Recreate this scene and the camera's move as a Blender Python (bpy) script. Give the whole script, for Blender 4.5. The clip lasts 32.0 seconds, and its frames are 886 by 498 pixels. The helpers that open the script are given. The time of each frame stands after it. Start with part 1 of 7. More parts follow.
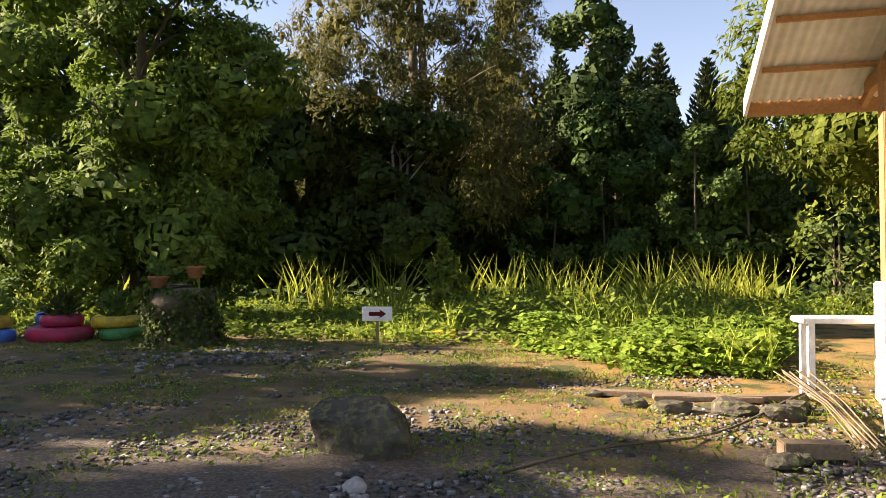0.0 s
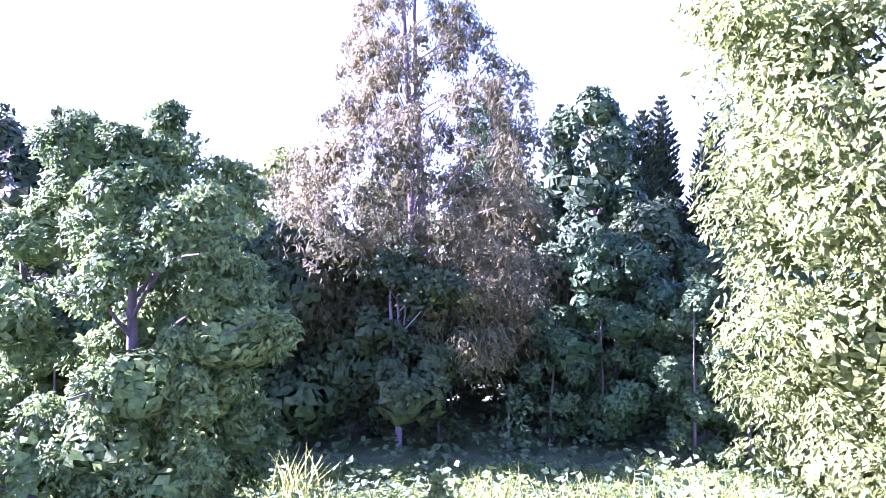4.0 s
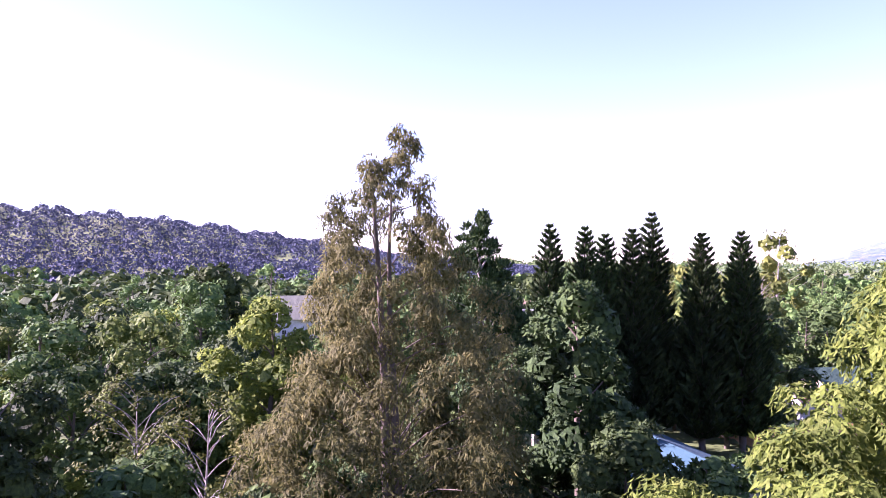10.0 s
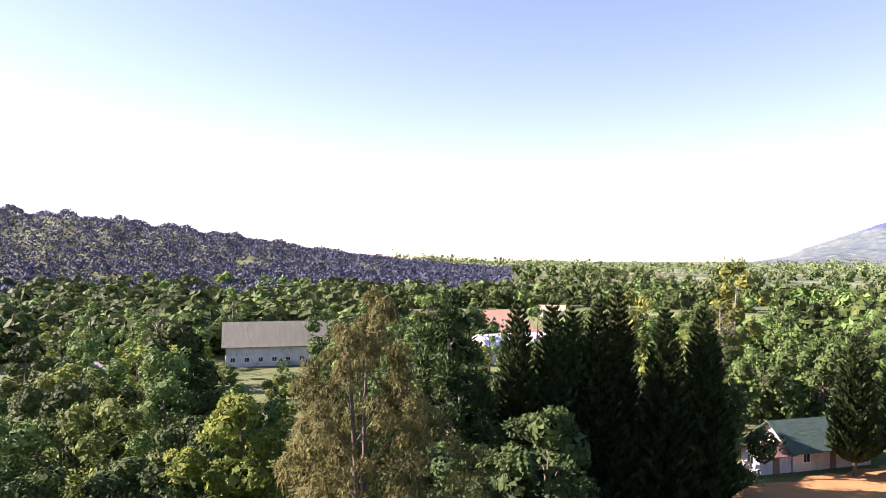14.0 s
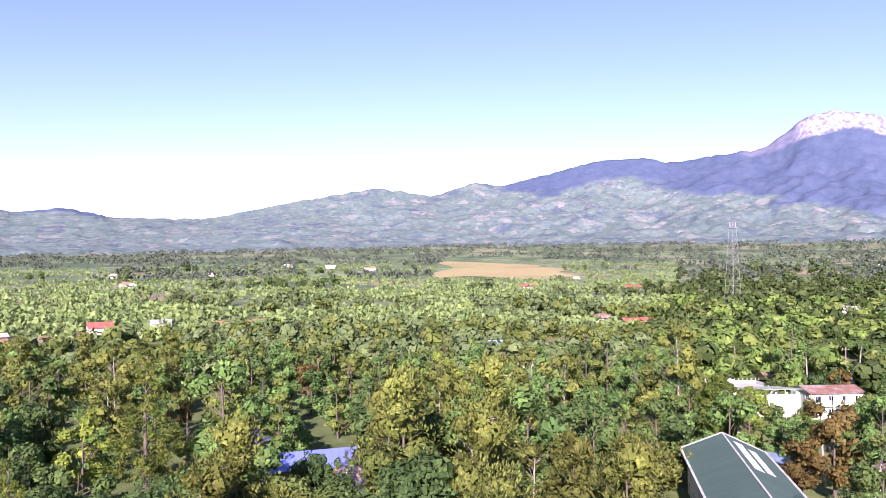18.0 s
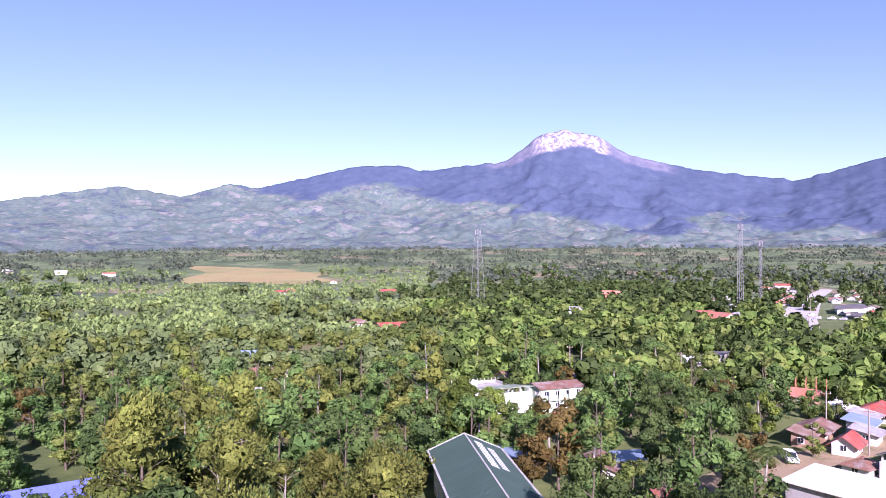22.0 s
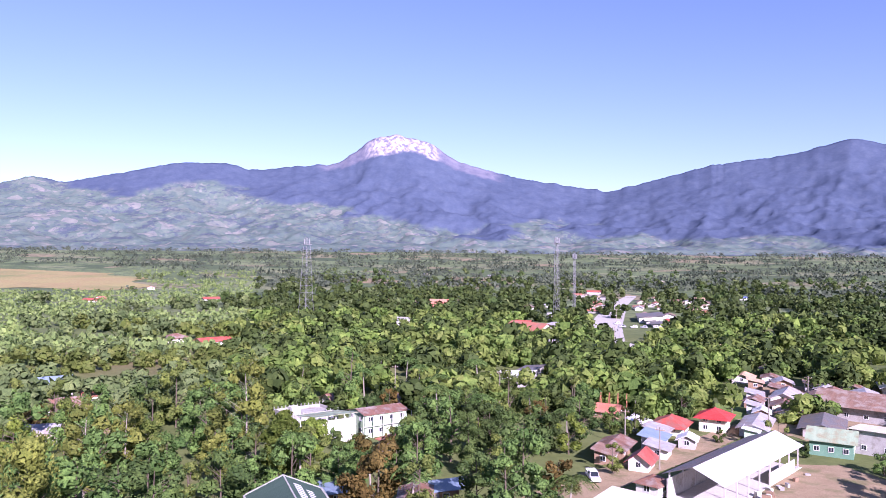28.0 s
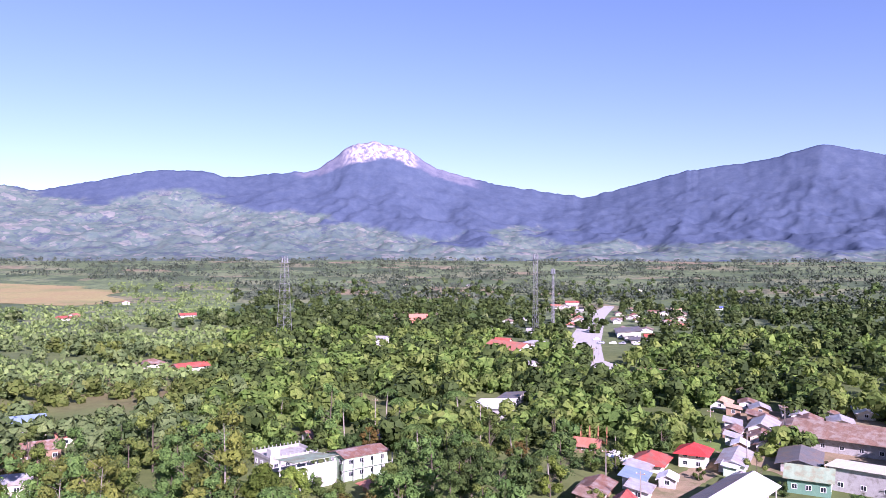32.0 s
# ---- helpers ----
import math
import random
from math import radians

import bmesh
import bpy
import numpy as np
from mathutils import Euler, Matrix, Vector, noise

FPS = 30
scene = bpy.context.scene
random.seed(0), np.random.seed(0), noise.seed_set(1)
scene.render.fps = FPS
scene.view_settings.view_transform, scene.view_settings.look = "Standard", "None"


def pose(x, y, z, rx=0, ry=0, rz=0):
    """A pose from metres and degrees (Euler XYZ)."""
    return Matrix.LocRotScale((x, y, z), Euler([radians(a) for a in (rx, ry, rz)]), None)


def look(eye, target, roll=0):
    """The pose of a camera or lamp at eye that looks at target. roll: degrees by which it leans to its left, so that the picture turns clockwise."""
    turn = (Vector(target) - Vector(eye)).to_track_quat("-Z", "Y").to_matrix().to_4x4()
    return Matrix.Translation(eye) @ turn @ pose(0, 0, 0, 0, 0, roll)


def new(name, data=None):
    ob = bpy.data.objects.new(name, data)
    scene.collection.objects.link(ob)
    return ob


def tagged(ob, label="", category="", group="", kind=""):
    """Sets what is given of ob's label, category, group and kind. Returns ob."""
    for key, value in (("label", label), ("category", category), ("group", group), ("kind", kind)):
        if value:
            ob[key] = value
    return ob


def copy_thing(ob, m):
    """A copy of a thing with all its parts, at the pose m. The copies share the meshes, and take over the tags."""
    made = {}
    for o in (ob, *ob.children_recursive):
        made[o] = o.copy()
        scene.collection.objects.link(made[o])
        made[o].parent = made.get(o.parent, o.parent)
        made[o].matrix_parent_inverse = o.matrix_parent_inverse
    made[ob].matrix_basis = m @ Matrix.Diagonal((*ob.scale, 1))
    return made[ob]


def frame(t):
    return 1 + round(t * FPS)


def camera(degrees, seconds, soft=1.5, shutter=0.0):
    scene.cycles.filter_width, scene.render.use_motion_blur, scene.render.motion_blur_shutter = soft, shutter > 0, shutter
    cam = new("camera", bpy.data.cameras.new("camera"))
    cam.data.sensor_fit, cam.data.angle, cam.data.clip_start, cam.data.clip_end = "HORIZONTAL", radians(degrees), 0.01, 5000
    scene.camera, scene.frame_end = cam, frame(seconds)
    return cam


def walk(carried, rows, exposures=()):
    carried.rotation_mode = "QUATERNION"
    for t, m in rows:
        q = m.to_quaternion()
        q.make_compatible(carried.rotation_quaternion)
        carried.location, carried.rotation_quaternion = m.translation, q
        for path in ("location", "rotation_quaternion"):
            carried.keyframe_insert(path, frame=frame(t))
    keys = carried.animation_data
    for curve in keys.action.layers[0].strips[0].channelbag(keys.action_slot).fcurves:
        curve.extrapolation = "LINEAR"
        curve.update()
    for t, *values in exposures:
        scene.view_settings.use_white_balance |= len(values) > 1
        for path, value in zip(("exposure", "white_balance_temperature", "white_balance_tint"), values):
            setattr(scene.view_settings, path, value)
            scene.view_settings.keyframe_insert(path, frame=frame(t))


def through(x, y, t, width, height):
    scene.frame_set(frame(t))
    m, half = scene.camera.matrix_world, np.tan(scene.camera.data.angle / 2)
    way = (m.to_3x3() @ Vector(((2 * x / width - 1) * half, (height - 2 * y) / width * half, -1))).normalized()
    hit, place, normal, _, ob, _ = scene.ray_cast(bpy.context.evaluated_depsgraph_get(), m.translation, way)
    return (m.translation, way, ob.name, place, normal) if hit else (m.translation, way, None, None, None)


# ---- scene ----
import collections

LENS = 62.4
cam = camera(LENS, 32.0, 0.5)
PATH = [
    (0.0, pose(-0.01, 0.00, 1.34, 91.43, 0.05, 0.03)),
    (0.5, pose(0.08, -0.01, 1.95, 91.30, -0.02, 0.41)),
    (1.0, pose(0.13, -0.00, 2.70, 91.10, -0.21, 0.46)),
    (1.5, pose(0.14, 0.03, 3.49, 90.83, -0.30, 0.40)),
    (2.0, pose(0.13, 0.07, 4.25, 90.56, -0.35, 0.33)),
    (2.5, pose(0.11, 0.11, 4.98, 90.45, -0.35, 0.31)),
    (4.5, pose(0.23, 0.06, 8.02, 90.68, 0.05, 0.23)),
    (5.0, pose(0.19, 0.12, 8.88, 90.78, 0.02, 0.03)),
    (5.5, pose(0.16, 0.26, 9.71, 90.85, -0.06, 0.25)),
    (6.0, pose(0.22, 0.37, 10.46, 91.00, -0.15, 0.23)),
    (6.5, pose(0.38, 0.45, 11.24, 91.04, -0.15, 0.06)),
    (7.0, pose(0.57, 0.52, 12.13, 91.05, 0.00, 0.05)),
    (7.5, pose(0.73, 0.57, 13.02, 91.02, 0.05, -0.24)),
    (8.0, pose(0.79, 0.62, 13.85, 91.10, 0.03, -0.00)),
    (8.5, pose(0.89, 0.67, 14.70, 91.09, 0.04, 0.03)),
    (9.0, pose(1.01, 0.71, 15.61, 91.11, -0.00, 0.27)),
    (9.5, pose(1.12, 0.74, 16.52, 91.06, -0.05, 0.40)),
    (10.0, pose(1.20, 0.76, 17.43, 91.00, -0.16, 0.24)),
    (10.5, pose(1.25, 0.75, 18.36, 90.96, -0.19, 0.00)),
    (11.0, pose(1.21, 0.69, 19.31, 90.88, -0.21, 0.02)),
    (11.5, pose(1.11, 0.59, 20.18, 90.84, -0.42, -0.04)),
    (12.0, pose(0.99, 0.52, 21.02, 90.77, -0.44, -0.22)),
    (12.5, pose(0.90, 0.49, 21.82, 90.68, -0.43, 0.02)),
    (13.0, pose(0.80, 0.54, 22.64, 90.72, -0.43, 0.07)),
    (13.5, pose(0.71, 0.58, 23.51, 90.68, -0.45, 0.12)),
    (15.5, pose(0.31, 0.55, 27.70, 90.37, 0.52, -31.56)),
    (16.0, pose(0.27, 0.54, 28.75, 90.25, 0.47, -42.88)),
    (16.5, pose(0.29, 0.54, 29.81, 90.11, 0.41, -54.12)),
    (17.0, pose(0.29, 0.61, 30.76, 90.20, 0.33, -64.81)),
    (17.5, pose(0.34, 0.72, 31.63, 90.32, 0.14, -76.24)),
    (18.0, pose(0.44, 0.90, 32.45, 90.42, 0.04, -88.27)),
    (18.5, pose(0.57, 1.13, 33.26, 90.44, -0.15, -99.03)),
    (19.0, pose(0.69, 1.34, 33.92, 90.53, -0.02, -104.96)),
    (19.5, pose(0.69, 1.37, 34.20, 90.52, -0.04, -104.94)),
    (20.0, pose(0.58, 1.25, 34.17, 90.56, -0.15, -104.72)),
    (20.5, pose(0.42, 1.06, 34.00, 90.63, -0.09, -105.64)),
    (21.0, pose(0.25, 0.81, 33.87, 90.65, 0.00, -105.76)),
    (21.5, pose(0.10, 0.55, 33.77, 90.66, -0.11, -106.08)),
    (22.0, pose(-0.00, 0.36, 33.68, 90.72, -0.05, -107.07)),
    (22.5, pose(-0.05, 0.23, 33.60, 90.76, -0.12, -114.53)),
    (23.0, pose(0.01, 0.25, 33.50, 90.76, 0.07, -117.39)),
    (23.5, pose(0.02, 0.21, 33.36, 90.78, 0.02, -117.55)),
    (24.0, pose(-0.00, 0.12, 33.26, 90.82, -0.04, -118.24)),
    (24.5, pose(-0.06, 0.02, 33.26, 90.81, -0.05, -118.46)),
    (25.0, pose(-0.15, -0.14, 33.54, 90.85, -0.05, -118.40)),
    (25.5, pose(-0.25, -0.32, 34.22, 90.88, -0.21, -118.72)),
    (27.5, pose(-0.45, -0.63, 37.95, 90.93, -0.65, -120.10)),
    (28.0, pose(-0.50, -0.70, 38.92, 90.95, -0.64, -120.21)),
    (28.5, pose(-0.55, -0.75, 39.93, 90.97, -0.60, -120.55)),
    (29.5, pose(-0.46, -0.71, 41.99, 91.09, -0.53, -120.99)),
    (30.0, pose(-0.37, -0.66, 42.98, 91.08, -0.36, -121.10)),
    (30.5, pose(-0.28, -0.63, 43.94, 91.14, -0.32, -121.26)),
    (31.0, pose(-0.20, -0.59, 44.86, 91.26, -0.25, -121.51)),
    (31.5, pose(-0.14, -0.58, 45.77, 91.38, -0.33, -121.68)),
    (32.0, pose(-0.08, -0.57, 46.66, 91.37, -0.19, -121.89)),
]
walk(cam, PATH, exposures=[(0, 2.2, 8000, 24), (0.5, 2.9, 6400, 32), (1, 3.7, 5500, 54), (2, 4.6, 4700, 80), (4.5, 4.4, 4850, 90), (7, 3.8, 5000, 88), (9, 2.9, 5300, 80), (13, 2.4, 6500, 46), (16, 1.85, 6200, 48), (17.5, 1.78, 6000, 46), (19, 1.47, 5620, 51), (32, 1.34, 5520, 52)])

# ---- world and sun ----
SUN_YAW, SUN_UP = 83.0, 28.0
world = bpy.data.worlds.new("world")
scene.world = world
world.use_nodes = True
wn = world.node_tree.nodes
sky = wn.new("ShaderNodeTexSky")
sky.sky_type = "NISHITA"
sky.sun_disc = False
sky.sun_elevation, sky.sun_rotation = radians(SUN_UP), radians(-SUN_YAW)
sky.altitude, sky.air_density, sky.dust_density, sky.ozone_density = 600.0, 1.0, 0.35, 1.5
world.node_tree.links.new(sky.outputs[0], wn["Background"].inputs[0])
wn["Background"].inputs[1].default_value = 0.062
sun_data = bpy.data.lights.new("sun", "SUN")
sun_data.energy, sun_data.angle, sun_data.color = 5.0, radians(0.5), (1.0, 0.93, 0.82)
sun = new("sun", sun_data)
sun.matrix_world = look((-math.sin(radians(SUN_YAW)) * 50, math.cos(radians(SUN_YAW)) * 50, math.tan(radians(SUN_UP)) * 50), (0, 0, 0))


# ---- materials ----
def nodes_of(name, rough=0.8, metal=0.0, spec=0.3):
    m = bpy.data.materials.new(name)
    m.use_nodes = True
    nt = m.node_tree
    b = nt.nodes["Principled BSDF"]
    b.inputs["Roughness"].default_value = rough
    b.inputs["Metallic"].default_value = metal
    b.inputs["Specular IOR Level"].default_value = spec
    return m, nt, b


def ramp(nt, fac, stops):
    r = nt.nodes.new("ShaderNodeValToRGB")
    el = r.color_ramp.elements
    while len(el) < len(stops):
        el.new(0.5)
    for e, (p, c) in zip(el, stops):
        e.position, e.color = p, (*c, 1)
    nt.links.new(fac, r.inputs[0])
    return r.outputs[0]


def noise_tex(nt, scale, detail=6, rough=0.6, coord="Object"):
    tc = nt.nodes.new("ShaderNodeTexCoord")
    n = nt.nodes.new("ShaderNodeTexNoise")
    n.inputs["Scale"].default_value, n.inputs["Detail"].default_value, n.inputs["Roughness"].default_value = scale, detail, rough
    nt.links.new(tc.outputs[coord], n.inputs["Vector"])
    return n.outputs[0]


def mixed(nt, fac, a, b, mode="MIX"):
    x = nt.nodes.new("ShaderNodeMix")
    x.data_type, x.blend_type = "RGBA", mode
    for sock, v in ((x.inputs[0], fac), (x.inputs[6], a), (x.inputs[7], b)):
        if isinstance(v, (int, float)):
            sock.default_value = v
        elif isinstance(v, tuple):
            sock.default_value = (*v, 1)
        else:
            nt.links.new(v, sock)
    return x.outputs[2]


def bump(nt, b, height, strength, dist):
    n = nt.nodes.new("ShaderNodeBump")
    n.inputs["Strength"].default_value, n.inputs["Distance"].default_value = strength, dist
    nt.links.new(height, n.inputs["Height"])
    nt.links.new(n.outputs[0], b.inputs["Normal"])


def surface(name, c1, c2, scale=3.0, fine=40.0, rough=0.8, metal=0.0, bumps=0.3, dist=0.02, spec=0.3, coord="Object", grime=None):
    m, nt, b = nodes_of(name, rough, metal, spec)
    col = ramp(nt, noise_tex(nt, scale, coord=coord), [(0.3, c1), (0.7, c2)])
    f = noise_tex(nt, fine, 4, coord=coord)
    col = mixed(nt, 0.35, col, ramp(nt, f, [(0.3, tuple(v * 0.6 for v in c1)), (0.7, tuple(min(1, v * 1.3) for v in c2))]))
    if grime:
        g = ramp(nt, noise_tex(nt, scale * 0.6, 8, 0.7, coord), [(0.5, (0, 0, 0)), (0.68, (1, 1, 1))])
        col = mixed(nt, g, col, grime)
    nt.links.new(col, b.inputs["Base Color"])
    bump(nt, b, f, bumps, dist)
    return m


def leaf_material(name, dark, mid, light, through=0.35, rough=0.7, spread=0.8):
    """Leaves that differ one by one and tree by tree, and let some light through."""
    m, nt, b = nodes_of(name, rough, 0.0, 0.12)
    dark, light = [tuple(0.5 * u + 0.5 * v for u, v in zip(c, mid)) for c in (dark, light)]
    geo = nt.nodes.new("ShaderNodeNewGeometry")
    col = ramp(nt, geo.outputs["Random Per Island"], [(0.0, dark), (0.55, mid), (1.0, light)])
    info = nt.nodes.new("ShaderNodeObjectInfo")
    hs = nt.nodes.new("ShaderNodeHueSaturation")
    mr = nt.nodes.new("ShaderNodeMapRange")
    mr.inputs[3].default_value, mr.inputs[4].default_value = 0.488, 0.512
    nt.links.new(info.outputs["Random"], mr.inputs[0])
    nt.links.new(mr.outputs[0], hs.inputs["Hue"])
    mv = nt.nodes.new("ShaderNodeMapRange")
    mv.inputs[3].default_value, mv.inputs[4].default_value = 0.75, 1.25
    nt.links.new(info.outputs["Random"], mv.inputs[0])
    nt.links.new(mv.outputs[0], hs.inputs["Value"])
    grain = noise_tex(nt, 4.5, 4, 0.7)
    col = mixed(nt, 0.85, col, ramp(nt, grain, [(0.34, (0.46, 0.50, 0.45)), (0.5, (1.18, 1.13, 1.02)), (0.66, (1.85, 1.70, 1.36))]), "MULTIPLY")
    tone = noise_tex(nt, 0.14, 1, 0.5)
    col = mixed(nt, spread, col, ramp(nt, tone, [(0.33, (0.55, 0.62, 0.6)), (0.5, (1.0, 1.0, 1.0)), (0.67, (1.3, 1.28, 1.12))]), "MULTIPLY")
    nt.links.new(col, hs.inputs["Color"])
    nt.links.new(hs.outputs[0], b.inputs["Base Color"])
    bump(nt, b, grain, 0.7, 0.12)
    tr = nt.nodes.new("ShaderNodeBsdfTranslucent")
    nt.links.new(hs.outputs[0], tr.inputs["Color"])
    mx = nt.nodes.new("ShaderNodeMixShader")
    mx.inputs[0].default_value = through
    nt.links.new(b.outputs[0], mx.inputs[1])
    nt.links.new(tr.outputs[0], mx.inputs[2])
    nt.links.new(mx.outputs[0], nt.nodes["Material Output"].inputs["Surface"])
    return m


LEAF = leaf_material("leaf_green", (0.045, 0.085, 0.022), (0.074, 0.125, 0.034), (0.115, 0.17, 0.048), 0.2)
LEAF_DARK = leaf_material("leaf_dark_green", (0.028, 0.052, 0.016), (0.05, 0.083, 0.024), (0.08, 0.12, 0.032), 0.15)
LEAF_BRIGHT = leaf_material("leaf_bright_green", (0.085, 0.125, 0.02), (0.14, 0.195, 0.034), (0.23, 0.27, 0.06))
LEAF_MID = leaf_material("leaf_mid_green", (0.05, 0.09, 0.02), (0.095, 0.145, 0.034), (0.18, 0.23, 0.06), 0.3)
# far leaves: a little distance haze is mixed into the colour
LEAF_FAR_HAZY = leaf_material("leaf_far_green", (0.05, 0.085, 0.03), (0.09, 0.13, 0.05), (0.14, 0.18, 0.08), 0.15)
LEAF_BANANA = leaf_material("leaf_banana", (0.09, 0.15, 0.045), (0.145, 0.215, 0.075), (0.23, 0.30, 0.12), 0.2)
LEAF_PALE = leaf_material("leaf_pale_green", (0.075, 0.122, 0.026), (0.13, 0.185, 0.046), (0.23, 0.275, 0.09), 0.35)
LEAF_NEAR = leaf_material("leaf_edge_tree", (0.05, 0.09, 0.02), (0.09, 0.14, 0.03), (0.17, 0.22, 0.055), 0.35)
LEAF_SUNNY = leaf_material("leaf_sunny_green", (0.066, 0.115, 0.017), (0.115, 0.172, 0.03), (0.20, 0.25, 0.062), 0.4)
LEAF_DEEP = leaf_material("leaf_deep_green", (0.02, 0.042, 0.012), (0.034, 0.064, 0.018), (0.058, 0.095, 0.027), 0.1)
LEAF_OLIVE = leaf_material("leaf_olive", (0.06, 0.076, 0.015), (0.104, 0.124, 0.027), (0.168, 0.186, 0.046), 0.15)
LEAF_BROWN = leaf_material("leaf_brown_green", (0.07, 0.075, 0.025), (0.124, 0.132, 0.045), (0.20, 0.205, 0.08), 0.4)
LEAF_CONIFER = leaf_material("leaf_conifer", (0.014, 0.032, 0.012), (0.03, 0.055, 0.017), (0.065, 0.09, 0.024), 0.1)
LEAF_RED = leaf_material("leaf_rust", (0.085, 0.06, 0.02), (0.13, 0.10, 0.03), (0.18, 0.145, 0.045))
LEAF_BLUE = leaf_material("blossom_violet", (0.06, 0.055, 0.18), (0.11, 0.10, 0.30), (0.20, 0.18, 0.42))
# hill and distant woods: bluish aerial haze painted into the leaf colours
LEAF_HILL_HAZY = leaf_material("leaf_hill_woods", (0.036, 0.046, 0.074), (0.045, 0.057, 0.086), (0.056, 0.07, 0.10), 0.1, spread=0.4)
LEAF_DISTANT_HAZY = leaf_material("leaf_distant_woods", (0.05, 0.07, 0.055), (0.07, 0.095, 0.07), (0.10, 0.13, 0.09), 0.1)
BARK = surface("bark", (0.065, 0.05, 0.034), (0.14, 0.112, 0.08), 4, 30, 0.9, bumps=0.6)
BARK_PALE = surface("bark_pale", (0.19, 0.165, 0.13), (0.34, 0.30, 0.25), 3, 25, 0.9, bumps=0.5)


# ---- mesh helpers ----
def mesh_np(name, verts, quads):
    me = bpy.data.meshes.new(name)
    verts, quads = np.asarray(verts, np.float32), np.asarray(quads, np.int32)
    me.vertices.add(len(verts))
    me.vertices.foreach_set("co", verts.ravel())
    me.loops.add(quads.size)
    me.loops.foreach_set("vertex_index", quads.ravel())
    me.polygons.add(len(quads))
    me.polygons.foreach_set("loop_start", np.arange(len(quads), dtype=np.int32) * 4)
    me.update(calc_edges=True)
    return me


def joined(chunks):
    vs, fs, n = [], [], 0
    for v, f in chunks:
        vs.append(v)
        fs.append(np.asarray(f) + n)
        n += len(v)
    return np.concatenate(vs), np.concatenate(fs)


def part(name, me, material, parent=None, label="", smooth=False):
    """Links a mesh or a bmesh as one object under a thing or a part."""
    if isinstance(me, bmesh.types.BMesh):
        bm, me = me, bpy.data.meshes.new(name)
        bm.to_mesh(me)
        bm.free()
    if material and not me.materials:
        me.materials.append(material)
    if smooth:
        me.shade_smooth()
    ob = new(name, me)
    ob.parent = parent
    return tagged(ob, label)


def thing(name, x, y, z, turn=0, label="", category="", group="", kind="", scale=1.0):
    ob = new(name)
    ob.location, ob.rotation_euler, ob.scale = (x, y, z), (0, 0, radians(turn)), (scale,) * 3
    ob.empty_display_size = 0.2
    return tagged(ob, label, category, group, kind)


def tube(points, radii, k=6):
    p = np.asarray(points, float)
    r = np.broadcast_to(np.asarray(radii, float), len(p))
    d = np.gradient(p, axis=0)
    d /= np.linalg.norm(d, axis=1)[:, None] + 1e-9
    up = np.where(np.abs(d[:, 2:3]) > 0.9, [[1.0, 0, 0]], [[0, 0, 1.0]])
    u = np.cross(d, up)
    u /= np.linalg.norm(u, axis=1)[:, None] + 1e-9
    w = np.cross(d, u)
    a = np.linspace(0, 2 * np.pi, k, endpoint=False)
    ring = p[:, None] + r[:, None, None] * (np.cos(a)[None, :, None] * u[:, None] + np.sin(a)[None, :, None] * w[:, None])
    idx = np.arange(len(p) * k).reshape(len(p), k)
    nxt = np.roll(idx, -1, 1)
    f = np.stack([idx[:-1], nxt[:-1], nxt[1:], idx[1:]], -1).reshape(-1, 4)
    return ring.reshape(-1, 3), f


def unit(v):
    return v / (np.linalg.norm(v, axis=-1, keepdims=True) + 1e-9)


def leaf_quads(c, along, size, width, rng, fold=0.18, face=None):
    """Pointed leaves at c, each a folded lozenge that grows along its direction and turns its flat side towards face."""
    n = len(c)
    along = unit(along)
    side = unit(np.cross(along, rng.normal(size=(n, 3)) if face is None else face + rng.normal(size=(n, 3)) * 0.35))
    up = np.cross(side, along)
    s = (size * rng.uniform(0.65, 1.3, n))[:, None]
    v = np.stack([c, c + along * s * 0.45 + side * s * width - up * s * fold, c + along * s,
                  c + along * s * 0.45 - side * s * width - up * s * fold], 1).reshape(-1, 3)
    return v, np.arange(4 * n).reshape(n, 4)


def box_bm(w, d, h, x=0, y=0, z=0, bm=None, bevel=0.0):
    bm = bm or bmesh.new()
    got = bmesh.ops.create_cube(bm, size=1, matrix=Matrix.Translation((x, y, z + h / 2)) @ Matrix.Diagonal((w, d, h, 1)))
    if bevel:
        es = list({e for v in got["verts"] for e in v.link_edges})
        bmesh.ops.bevel(bm, geom=es, offset=bevel, segments=2, affect="EDGES")
    return bm


# ---- trees ----
def cores(c, r, rng, squash=(1, 1, 0.8), k=20):
    """The dense inside of leaf clumps: a few broad leaf sprays that close the gaps."""
    c, r = np.repeat(c, k, 0), np.repeat(r, k)
    d = unit(rng.normal(size=c.shape))
    al = unit(np.cross(d, rng.normal(size=c.shape)))
    pos = c + d * (r * 0.7)[:, None] * np.array(squash) - al * (r * 0.34)[:, None]
    return leaf_quads(pos, al, r * 0.68, 0.42, rng, 0.1, d)


def cube_sphere(k):
    """Directions to the corners of the faces of a ball made of six gridded sides."""
    g = np.tan(np.linspace(-1, 1, k + 1) * np.pi / 4)
    a, e = np.meshgrid(np.arange(k), np.arange(k), indexing="ij")
    q = np.stack([np.stack([g[a + da], g[e + de]], -1) for da, de in ((0, 0), (1, 0), (1, 1), (0, 1))], 2).reshape(-1, 4, 2)
    sides = []
    for ax in range(3):
        for sg in (-1.0, 1.0):
            v = np.empty((len(q), 4, 3))
            v[..., ax], v[..., (ax + 1) % 3], v[..., (ax + 2) % 3] = sg, q[..., 0], q[..., 1]
            sides.append(v if sg > 0 else v[:, ::-1])
    return unit(np.concatenate(sides))


